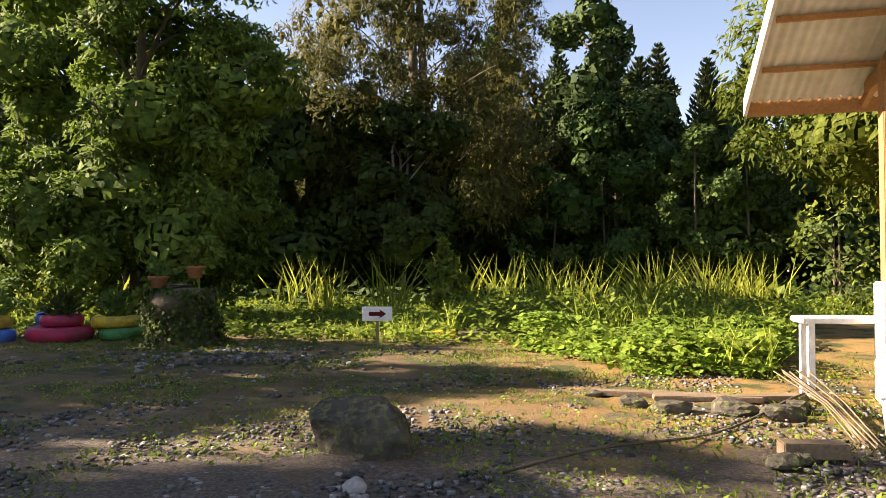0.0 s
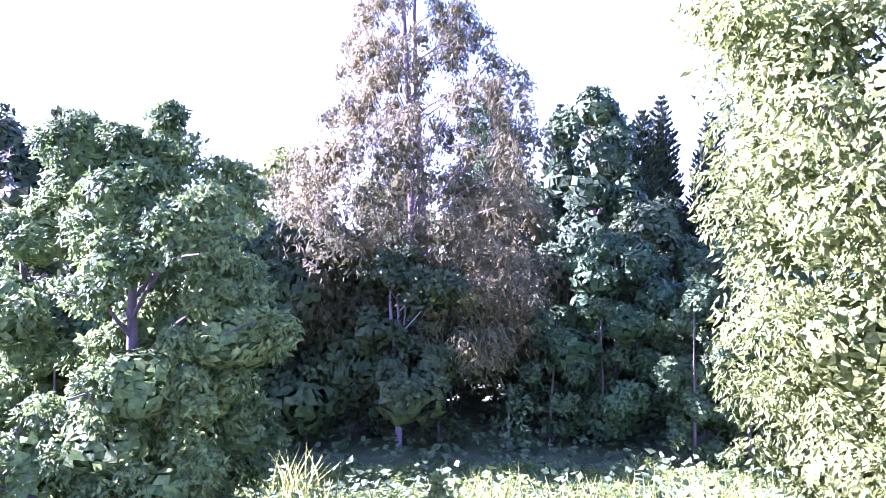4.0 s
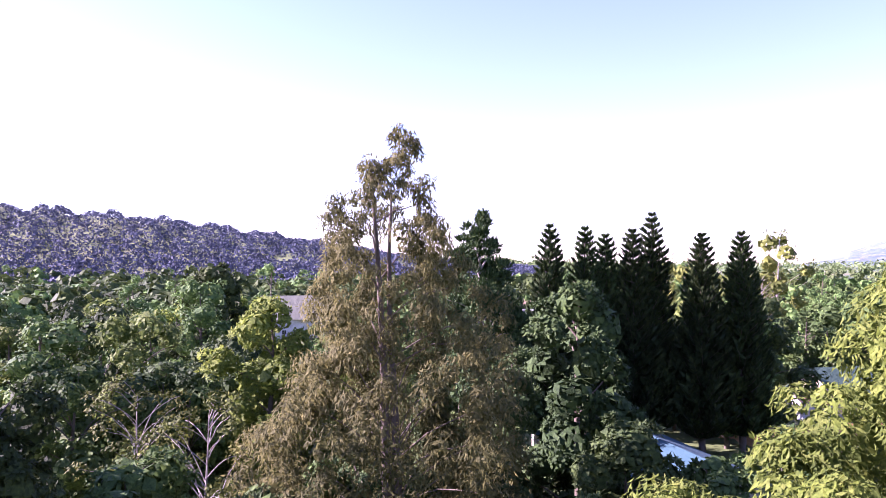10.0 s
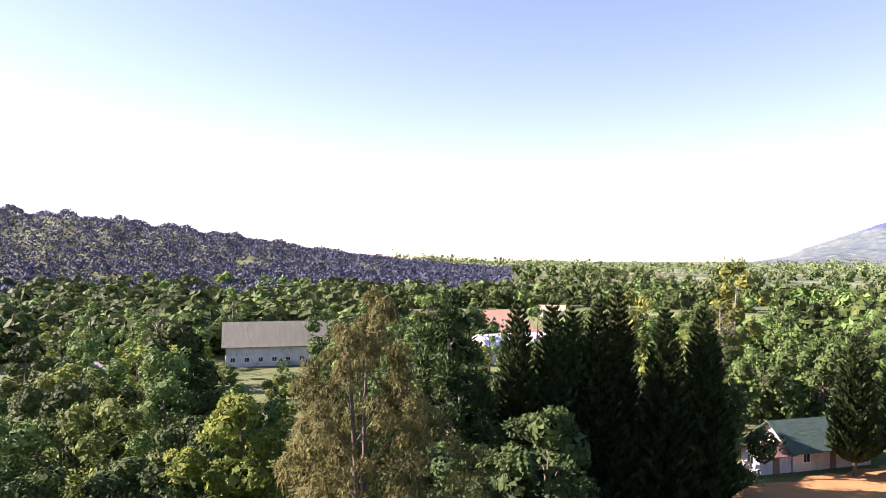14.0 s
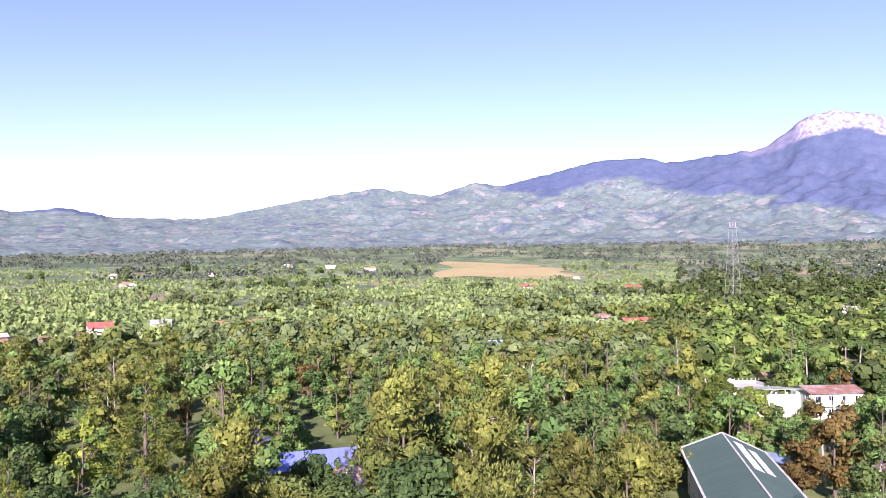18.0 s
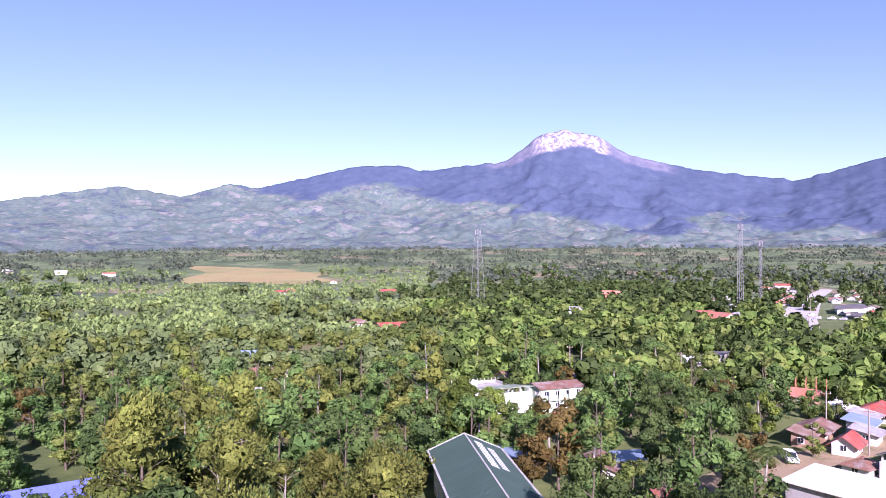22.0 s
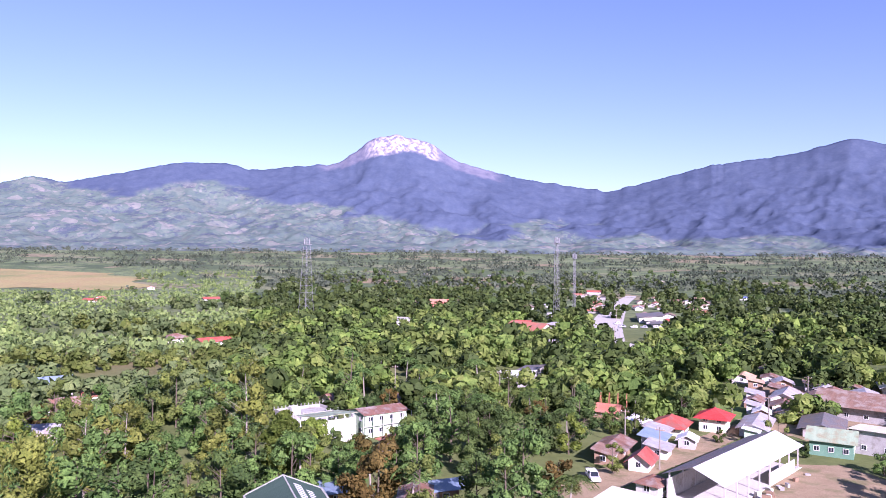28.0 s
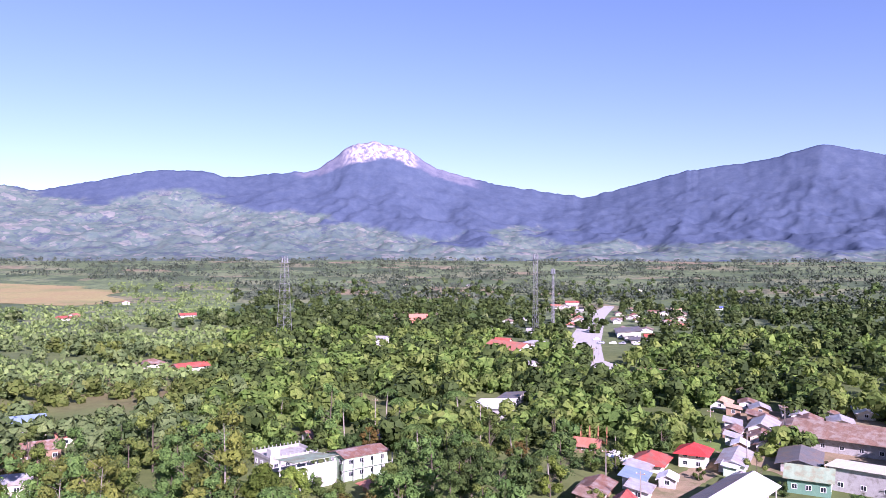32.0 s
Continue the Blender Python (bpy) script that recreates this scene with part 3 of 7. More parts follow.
scar_cover = rock_cover * np.clip((205 - np.abs(aside + 25) + nz * 60) / 60, 0, 1)
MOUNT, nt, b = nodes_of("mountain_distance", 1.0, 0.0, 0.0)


def cover(nt, name):
    n = nt.nodes.new("ShaderNodeAttribute")
    n.attribute_name = name
    return n.outputs["Fac"]


def cells(nt, scale, feature="Color"):
    tc = nt.nodes.new("ShaderNodeTexCoord")
    v = nt.nodes.new("ShaderNodeTexVoronoi")
    v.inputs["Scale"].default_value = scale
    nt.links.new(tc.outputs["Object"], v.inputs["Vector"])
    if feature == "Distance":
        return v.outputs["Distance"]
    sp = nt.nodes.new("ShaderNodeSeparateColor")
    nt.links.new(v.outputs["Color"], sp.inputs[0])
    return sp.outputs[0]


# plots, forest and rock are tinted blue: the air's haze is in the colours
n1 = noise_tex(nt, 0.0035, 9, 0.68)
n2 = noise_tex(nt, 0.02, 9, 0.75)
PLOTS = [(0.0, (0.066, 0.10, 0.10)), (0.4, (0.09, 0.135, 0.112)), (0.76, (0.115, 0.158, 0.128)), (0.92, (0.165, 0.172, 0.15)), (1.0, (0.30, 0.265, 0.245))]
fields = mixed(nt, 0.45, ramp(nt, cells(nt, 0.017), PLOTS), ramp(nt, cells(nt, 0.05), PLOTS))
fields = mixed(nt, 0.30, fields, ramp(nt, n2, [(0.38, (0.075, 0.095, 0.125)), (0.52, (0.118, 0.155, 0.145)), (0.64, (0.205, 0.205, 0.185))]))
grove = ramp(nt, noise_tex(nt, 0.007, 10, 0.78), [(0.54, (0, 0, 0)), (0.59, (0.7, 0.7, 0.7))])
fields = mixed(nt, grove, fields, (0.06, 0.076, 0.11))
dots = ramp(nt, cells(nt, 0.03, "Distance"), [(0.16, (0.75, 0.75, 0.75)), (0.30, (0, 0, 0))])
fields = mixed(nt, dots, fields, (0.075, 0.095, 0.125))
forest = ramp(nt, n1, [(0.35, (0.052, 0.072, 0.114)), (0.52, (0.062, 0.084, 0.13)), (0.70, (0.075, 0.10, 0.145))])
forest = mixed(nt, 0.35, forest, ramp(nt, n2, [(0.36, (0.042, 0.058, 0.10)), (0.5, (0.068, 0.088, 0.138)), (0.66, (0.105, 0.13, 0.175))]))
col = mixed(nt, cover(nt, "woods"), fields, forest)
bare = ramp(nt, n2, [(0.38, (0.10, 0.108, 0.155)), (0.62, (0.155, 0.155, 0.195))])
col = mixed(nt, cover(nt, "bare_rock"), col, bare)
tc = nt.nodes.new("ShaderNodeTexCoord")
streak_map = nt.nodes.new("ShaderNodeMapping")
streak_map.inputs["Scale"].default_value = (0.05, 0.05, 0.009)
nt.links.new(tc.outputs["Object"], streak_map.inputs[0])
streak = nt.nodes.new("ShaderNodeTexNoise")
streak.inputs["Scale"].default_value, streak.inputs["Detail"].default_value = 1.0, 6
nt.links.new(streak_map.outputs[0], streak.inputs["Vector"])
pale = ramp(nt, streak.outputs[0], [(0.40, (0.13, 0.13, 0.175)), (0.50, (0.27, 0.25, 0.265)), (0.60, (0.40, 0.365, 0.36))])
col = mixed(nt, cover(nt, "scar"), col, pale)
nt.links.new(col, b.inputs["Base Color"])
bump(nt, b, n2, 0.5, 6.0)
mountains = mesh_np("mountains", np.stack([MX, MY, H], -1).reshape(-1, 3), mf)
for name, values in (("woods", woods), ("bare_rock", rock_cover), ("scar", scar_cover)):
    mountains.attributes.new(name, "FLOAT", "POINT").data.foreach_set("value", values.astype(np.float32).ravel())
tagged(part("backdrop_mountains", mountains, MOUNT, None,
            "distant mountain range with haze blue in its colours and a scarred volcanic peak", True), category="mountains", kind="structure")

# ---- woods round the yard ----
GREEN_LABEL = "leafy green broadleaf tree in the woods"
tree(-7.2, 17.2, 0, 10.6, 4.4, 0.8, LEAF_NEAR, "round", 280, 220, 0.20, 0.9, droop=0.6, limbs=24, flat=0.66, seed=3, inner=0.6, width=0.2, lobes=36, lobe=(0.22, 0.36), label="leafy broadleaf tree at the edge of the yard", stem=0.018)
tree(-15.5, 27, 0, 12.6, 4.2, 2.2, LEAF_DARK, "round", 90, 150, 0.28, 1.0, seed=11, label="tall dark broadleaf tree in the thicket")
tree(-5.4, 29, 0, 8.6, 3.8, 0.8, LEAF_DARK, "round", 80, 150, 0.27, 0.95, seed=4, label="dark dense broadleaf tree in the thicket", stem=0.012)
tree(-1.6, 27.5, 0, 7.6, 3.2, 1.2, LEAF_DARK, "round", 70, 150, 0.26, 0.9, seed=14, label="dark dense broadleaf tree with several pale stems", stems=3, bark=BARK_PALE, stem=0.014)
tree(-10.8, 28.5, 0, 9.8, 4.2, 1.5, LEAF, "round", 90, 150, 0.28, 1.0, seed=5, label="dense broadleaf tree in the thicket", stem=0.013)
tree(-20.5, 34, 0, 11, 4.4, 1.5, LEAF_DARK, "round", 80, 140, 0.3, 1.1, seed=15, label="dense broadleaf tree in the thicket")
tree(6.8, 29, 0, 8.0, 3.5, 0.4, LEAF_DEEP, "round", 110, 130, 0.22, 0.85, lobes=26, lobe=(0.22, 0.36), seed=6, label="round bushy tree with small leaves", stem=0.012)
tree(10.6, 27, 0, 6.4, 3.0, 1.0, LEAF, "round", 70, 140, 0.24, 0.85, seed=16, label="bushy tree behind the weeds", stem=0.012)
tree(8.4, 40.5, 0, 16.2, 4.6, 1.0, LEAF_DEEP, "round", 150, 120, 0.30, 1.15, lobes=30, lobe=(0.24, 0.38), seed=7, label="tall dark round-crowned tree")
tree(-0.9, 31.5, 0, 23.2, 7.4, 3.0, LEAF_BROWN, "spread", 620, 110, 0.30, 0.85, droop=1.3, limbs=60, limb=0.16, long=1.35, core=0.6, bark=BARK, seed=8, label="tall conical tree with brownish drooping foliage and two pale stems", width=0.10, stems=2, stem=0.011, lumps=0.4)
tree(9.0, 11.8, 0, 17.4, 5.8, 2.6, LEAF_SUNNY, "dome", 560, 230, 0.175, 0.9, droop=0.9, limbs=20, seed=9, inner=0.55, width=0.19, lobes=44, lobe=(0.22, 0.36), label="tall bright green broadleaf tree beside the shed", lumps=0.35, stem=0.012)
tree(0.4, 31.5, 0, 5.6, 1.2, 3.2, LEAF_BRIGHT, "round", 14, 80, 0.3, 0.5, seed=19, label="small yellow-green tree in the shade of the woods", stem=0.01)
for i, (ax, ay, ah) in enumerate([(13, 34, 8.6), (17.5, 36, 9.2), (22, 35, 8.8), (15.5, 27.5, 6.0), (19.5, 29, 6.8), (25, 31, 7.5), (11, 45, 8.5), (5.5, 47, 12), (26.5, 41, 9.5), (2, 43, 11), (9.5, 35, 10), (2.6, 36.5, 8.5), (4.6, 33.5, 6.5), (1.0, 39, 9), (-3.0, 35, 8.5)]):
    tree(ax, ay, 0, ah, 3.6, 0.8, LEAF_DARK, "round", 64, 90, 0.34, 1.0, seed=130 + i, label="dense dark broadleaf tree in the thicket", stem=0.012)
tree(4.2, 62, 0, 21.6, 4.4, 3.0, LEAF_CONIFER, "tall", 300, 90, 0.6, 0.9, droop=-0.5, limbs=50, bark=BARK_PALE, seed=20, label="tall slender tree with upright brushy shoots", width=0.12, upright=0.6)
tree(-11.0, 51, 0, 15.0, 4.4, 3.0, LEAF_BRIGHT, "round", 90, 90, 0.32, 1.0, seed=21, label="yellow-green tree among darker trees")
tree(123.5, -41.0, 0, 12.6, 4.6, 2.5, LEAF_SUNNY, "dome", 120, 110, 0.42, 1.1, seed=24, label="olive green tree before the terrace building")
tree(133.0, -50.0, 0, 8.6, 3.8, 2.0, LEAF_BRIGHT, "round", 90, 100, 0.40, 1.0, seed=25, label="yellow-green tree before the veranda")
tree(-29, 98, 0, 14.2, 4.2, 3.0, LEAF_BRIGHT, "round", 60, 110, 0.45, 1.2, seed=22, label="yellow-green tree among darker trees")
tree(-25.5, 85, 0, 17.2, 5.0, 3.0, LEAF_DARK, "round", 80, 110, 0.45, 1.3, seed=23, label="tall dark tree above the woods")
for i, (ax, ay) in enumerate([(-10.5, 36), (-16.5, 43)]):
    tree(ax, ay, 0, 11.0 - i * 0.5, 3.4, 4.0, LEAF_OLIVE, "round", 38, 44, 0.24, 0.7, limbs=36, bark=BARK_PALE, seed=30 + i, label="half-bare tree with pale twisted branches", stem=0.008, lobes=0)
for i, (ax, ay, ah) in enumerate([(10.3, 65, 20.8), (13.6, 66, 20.6), (15.6, 67, 20.0), (17.8, 66, 20.4), (19.8, 67, 22.0), (23.6, 65, 20.0), (27.5, 66, 20.2), (29.6, 71, 19.0), (51, 81, 15.8), (57, 81.5, 18.6), (40, 37, 16.5)]):
    araucaria(ax, ay, 0, ah, 2.7 if i != 10 else 1.6, i + 1, label="tall narrow conifer with even whorls of upswept boughs", whorls=34 if i != 10 else 12, dense=11 if i != 10 else 3)

for i, (ax, ay, ah) in enumerate([(-52, 88, 11), (-60, 100, 12), (-56, 112, 12), (-47, 78, 10), (-41, 68, 10)]):
    tree(ax, ay, 0, ah, 4.6, 1.0, (LEAF_DARK, LEAF)[i % 2], "round", 60, 40, 0.36, 1.1, seed=190 + i, label=GREEN_LABEL)

# ---- trees of the plain: a few kinds, each built once and then copied ----
def half(seed, h, r, base, mat, shape, clumps, per, leaf, clump, label, **more):
    return dict(seed=seed, height=h, radius=r, base=base, leaf_mat=mat, shape=shape, clumps=clumps, per=per, leaf=leaf, clump=clump, label=label, **more)


KINDS = {
    "dark": [half(41, 12, 5.2, 1.2, LEAF_DARK, "round", 68, 30, 0.32, 1.1, "dense dark green broadleaf tree", width=0.36, inner=0.74),
             half(42, 10, 5.0, 0.8, LEAF_DARK, "round", 64, 30, 0.32, 1.1, "dense dark green broadleaf tree", width=0.36, inner=0.74),
             half(43, 14.5, 5.0, 1.6, LEAF, "round", 72, 30, 0.32, 1.1, "tall green broadleaf tree", width=0.34, inner=0.74)],
    "green": [half(44, 11, 5.0, 1.0, LEAF, "round", 68, 30, 0.32, 1.1, GREEN_LABEL, width=0.36, inner=0.74),
              half(45, 9, 5.4, 0.8, LEAF, "flat", 64, 30, 0.32, 1.1, GREEN_LABEL, width=0.36, inner=0.74),
              half(46, 13, 4.8, 1.4, LEAF_PALE, "round", 68, 30, 0.32, 1.0, "bright green broadleaf tree in the woods", width=0.3, inner=0.74, droop=0.6),
              half(47, 8, 4.2, 0.6, LEAF_MID, "round", 58, 30, 0.32, 1.0, "low green tree in the woods", width=0.34, inner=0.74)],
    "olive": [half(48, 17, 6.0, 2.5, LEAF_OLIVE, "round", 96, 36, 0.44, 0.95, "tall olive-green tree with brushy tufts and brown limbs", upright=0.8, limbs=30, width=0.17, droop=0.0, long=1.5, lobes=13, bark=BARK_PALE, inner=0.68, limb=0.13, stem=0.012),
              half(49, 15, 6.2, 2.0, LEAF_OLIVE, "round", 96, 36, 0.44, 0.95, "olive-green tree with brushy tufts and brown limbs", upright=0.8, limbs=30, width=0.17, droop=0.0, long=1.5, lobes=13, bark=BARK_PALE, inner=0.68, limb=0.13, stem=0.012),
              half(50, 18.5, 5.6, 2.5, LEAF_OLIVE, "tall", 96, 36, 0.44, 0.95, "tall olive-green conical tree with brushy tufts", upright=0.8, limbs=30, width=0.17, droop=0.0, long=1.5, lobes=14, inner=0.68, limb=0.13, stem=0.012)],
    "bare": [half(51, 13, 3.8, 4.0, LEAF_OLIVE, "round", 30, 7, 0.4, 0.8, "half-bare tree with pale branches", bark=BARK_PALE, limbs=28)],
    "rust": [half(52, 9, 3.8, 2.0, LEAF_RED, "round", 44, 34, 0.34, 1.0, "tree with rust-coloured leaves", width=0.34)],
    "lime": [half(55, 10, 4.2, 1.2, LEAF_BRIGHT, "round", 56, 36, 0.36, 1.0, "yellow-green leafy tree among darker trees", width=0.28, droop=0.6)],
    "bamboo": [half(56, 11, 3.6, 0.6, LEAF_PALE, "round", 60, 40, 0.5, 0.9, "feathery light green bamboo clump", width=0.09, droop=0.7, stems=3, long=1.3, lobes=9)],
    "pine": [half(53, 20, 4.6, 2.0, LEAF_BRIGHT, "cone", 110, 50, 0.4, 1.1, "yellow-green conical pine with tufted boughs", upright=0.5, width=0.14, core=0.7)],
    "violet": [half(54, 10, 2.6, 4.0, LEAF_BLUE, "round", 24, 34, 0.34, 0.9, "tree covered in violet blossom")],
}
MADE, JOINED, BARE_MESH = {}, collections.defaultdict(list), {}


def plant(kind, x, y, rng, size=1.0, z=0.0, own=True):
    """A copy of one of the kinds; those far off are gathered, to be joined."""
    k = int(rng.integers(len(KINDS[kind])))
    turn, s = rng.uniform(0, 360), size * rng.uniform(0.82, 1.18)
    m = pose(x, y, z, 0, 0, turn) @ Matrix.Diagonal((s, s, s * rng.uniform(0.9, 1.1), 1))
    if own:
        if (kind, k) not in MADE:
            MADE[kind, k] = tree(x, y, z, **KINDS[kind][k])
            return MADE[kind, k]
        return copy_thing(MADE[kind, k], m)
    if (kind, k) not in BARE_MESH:
        BARE_MESH[kind, k] = tree(0, 0, 0, bare_mesh=True, **{**KINDS[kind][k], "per": 18 if kind != "bare" else 6, "leaf": 0.46, "clumps": 44 if kind != "olive" else 70})
    a = np.array(m)
    for piece, (v, f) in zip((KINDS[kind][k].get("bark") or BARK, KINDS[kind][k]["leaf_mat"]), BARE_MESH[kind, k]):
        JOINED[piece.name].append((v @ a[:3, :3].T + a[:3, 3], f))


# unseen trees, added outside the view so that their shadows fall over the yard
for i, (ax, ay, ah) in enumerate([(-22, 4.6, 13.8), (-21, 7.6, 12.3), (-21.5, 11.0, 12.2), (-23, 14.0, 12.2), (-23.5, 1.4, 14.2), (-25, -2.2, 14.2), (-27, 3.2, 14.4), (-27, 6.6, 14.0), (-27.5, 9.6, 13.6), (-28, 12.8, 13.6), (-28.5, -0.4, 14.6)]):
    tree(ax, ay, 0, ah, 4.0, 0.5, LEAF, "round", 60, 30, 0.4, 1.1, seed=35 + i, label="unseen broadleaf tree added to shade the yard")

# places kept free: (x, y, radius)
FREE = [(49, 87, 7), (42, 84, 4), (17, 58, 9), (35, 181, 22), (-30, 172, 15), (-54, 140, 6), (88, -31, 9), (98, -33, 8), (76, -30, 9), (99, 44.5, 6), (105.5, 24.5, 8), (85, -112, 14), (88, -124, 10), (80, -98, 9), (72, -78, 10), (64, -80, 7), (58, -86, 7),
        (120, -132, 6), (116, -143, 6), (110, -151, 8), (112, -119, 5), (111, -107, 6), (105, -113, 4), (106, -143, 4), (127, -186, 9), (122, -174, 6), (90, -148, 8), (103, -164, 9), (104, -190, 14), (118, -200, 9), (82, -159, 9),
        (149, -70, 8), (156, -60, 8), (169, -57, 9), (136, -71, 5), (187, -51, 5), (177, -90, 8), (184, -76, 5), (190, -137, 13), (200, -150, 9), (201, -124, 8), (313, -237, 16), (254, -200, 9), (357, -371, 22), (340, -352, 16), (322, -262, 9), (320, -340, 12),
        (297, 20, 3), (415, -295, 8), (405, -329, 8), (269, -213, 7), (139, -130, 6), (101, -104, 5), (219, -242, 8), (200, -12, 2.5), (338, -78, 9), (357, -66, 7), (232, -10, 2.5), (513, -295, 12), (391, -198, 8), (219, -271, 6), (174, -4, 2.5), (234, 192, 7), (293, 149, 6), (101, -57, 5), (142, -135, 6), (112, -205, 13), (134, -186, 8), (133, -204, 9), (120, -222, 9), (147, -212, 7), (127, -170, 7), (96, -175, 8)]
OPEN = [(52, 72, 10), (66, 79, 9), (80, 87, 8), (91, 93, 6), (58, 64, 8), (42, 70, 8), (70, -108, 14), (74, -122, 12), (58, -104, 12), (98, -88, 5), (103, -104, 5), (108, -122, 5), (113, -140, 4), (118, -160, 5), (95, -70, 5), (132, -166, 8),
        (250, -243, 10), (285, -268, 10), (318, -300, 10), (350, -332, 10), (262, 168, 16), (345, 112, 16), (90, -20, 6), (80, -19, 6)]
FREE_A = np.array(FREE + OPEN)


def is_free(x, y, r=1.5):
    return np.all((FREE_A[:, 0] - x) ** 2 + (FREE_A[:, 1] - y) ** 2 > (FREE_A[:, 2] + r) ** 2)


HIDDEN = ((35, 181), (-54, 140), (200, -12), (232, -10), (174, -4), (297, 20), (338, -78), (357, -66), (234, 192), (293, 149), (98, -33), (513, -295), (391, -198), (101, -57), (139, -130), (136, -71), (187, -51), (184, -76), (177, -90))
SIGHT = [p for p in FREE + OPEN[:6] if p[:2] not in HIDDEN]


def tallest_before(x, y):
    """How tall a tree may stand here without hiding the eaves of a house behind it from the height over the yard."""
    d, most = math.hypot(x, y), 99.0
    eye, east = (38.0, True) if x > 1.7 * y else (25.0, False)
    for fx, fy, fr in SIGHT:
        fd = math.hypot(fx, fy)
        if d < fd < d + 150 and abs(fx * y - fy * x) / fd < fr * 0.55 + 1.2:
            most = min(most, (3.4 if east else 1.0) + (eye - 3.0) * (fd - d) / fd)
    return most


for i, (ax, ay, ah) in enumerate([(35.5, 93, 14), (56, 96, 14), (63, 99, 14), (71, 100, 13), (43, 97, 13), (84, 103, 13)]):
    tree(ax, ay, 0, ah, 4.6, 1.5, LEAF_DARK, "round", 60, 60, 0.36, 1.4, seed=170 + i, label="large dark tree beside the dirt yard", core=0.8)

rng = np.random.default_rng(77)
d = 38.0
while d < 190:
    step = 6.2 + d / 36
    n = int(math.radians(200) * d / step)
    for i in range(n):
        az = 37 - 200 * (i + rng.uniform(-0.35, 0.35)) / n
        dd = d + rng.uniform(-0.4, 0.4) * step
        x, y = -math.sin(math.radians(az)) * dd, math.cos(math.radians(az)) * dd
        if not is_free(x, y):
            continue
        if az < -40 and dd < 46 or -38 < az < -6 and dd < 74 or az > -6 and dd < 43:
            continue
        u = rng.uniform()
        if az > -6:
            kind, size = ("dark" if u < 0.5 else "green" if u < 0.88 else "bare" if u < 0.90 else "lime"), 0.95
            if dd < 60:
                size = 0.85
        elif az > -60:
            kind, size = ("dark" if u < 0.62 else "green" if u < 0.90 else "olive" if u < 0.97 else "bare"), (0.8 + 0.5 * max(0.0, noise.noise(Vector((x / 30, y / 30, 2.0))) + 0.3)) if dd > 85 else 0.95
        elif az > -106:
            if dd < 112:
                kind, size = ("olive" if u < 0.62 else "green" if u < 0.82 else "dark"), (0.95 if u < 0.62 else 1.25)
            else:
                kind, size = ("green" if u < 0.5 else "olive" if u < 0.62 else "bamboo" if u < 0.74 else "dark" if u < 0.9 else "lime" if u < 0.97 else "rust"), 0.95
        else:
            kind, size = ("dark" if u < 0.42 else "green" if u < 0.76 else "bamboo" if u < 0.88 else "lime" if u < 0.95 else "rust"), 0.95
        most = tallest_before(x, y)
        if {"dark": 14, "green": 12.5, "olive": 19, "bare": 14, "rust": 10, "lime": 11, "bamboo": 12}[kind] * size > most:
            kind = "green" if rng.uniform() < 0.6 else "dark"
            size = most / 13.5
            if size < 0.16 or 25 < x < 90 and 40 < y < 95:
                continue
        plant(kind, x, y, rng, size, own=dd < 84)
    d += step * 0.92
plant("pine", 99, 44.5, rng, 1.08)
plant("rust", 97, -47, rng, 1.3)
for tx, ty, ts in ((128, -57, 0.75), (133, -48, 0.8), (140, -58, 0.5), (125, -66, 0.7), (160, -74, 0.8), (143, -80, 0.7), (163, -66, 0.5), (117, -60, 0.7), (112, -72, 0.8), (124, -82, 0.9), (131, -92, 0.9), (118, -95, 0.8)):
    plant("green" if ts < 0.8 else "dark", tx, ty, rng, ts)
plant("violet", 93, 28, rng, 0.4)
plant("violet", 81, 13.3, rng, 0.8)
plant("pine", 62, 40, rng, 0.75)
for i in range(26):
    az, dd = rng.uniform(-140, -106), rng.uniform(105, 230)
    x, y = -math.sin(math.radians(az)) * dd, math.cos(math.radians(az)) * dd
    if is_free(x, y) and tallest_before(x, y) > 8:
        if "palm" not in MADE:
            MADE["palm"] = palm(x, y, 0, 8.5, 5)
        else:
            s = rng.uniform(0.7, 1.2)
            copy_thing(MADE["palm"], pose(x, y, 0, 0, 0, rng.uniform(0, 360)) @ Matrix.Scale(s, 4))

for piece in sorted(JOINED):
    wood = piece.startswith("bark")
    tagged(part("grove_stems" if wood else "grove_crowns", mesh_np("grove", *joined(JOINED[piece])), bpy.data.materials[piece]),
           "stems of the trees round fields and houses" if wood else "crowns of the trees round fields and houses", "trees", kind="stuff")

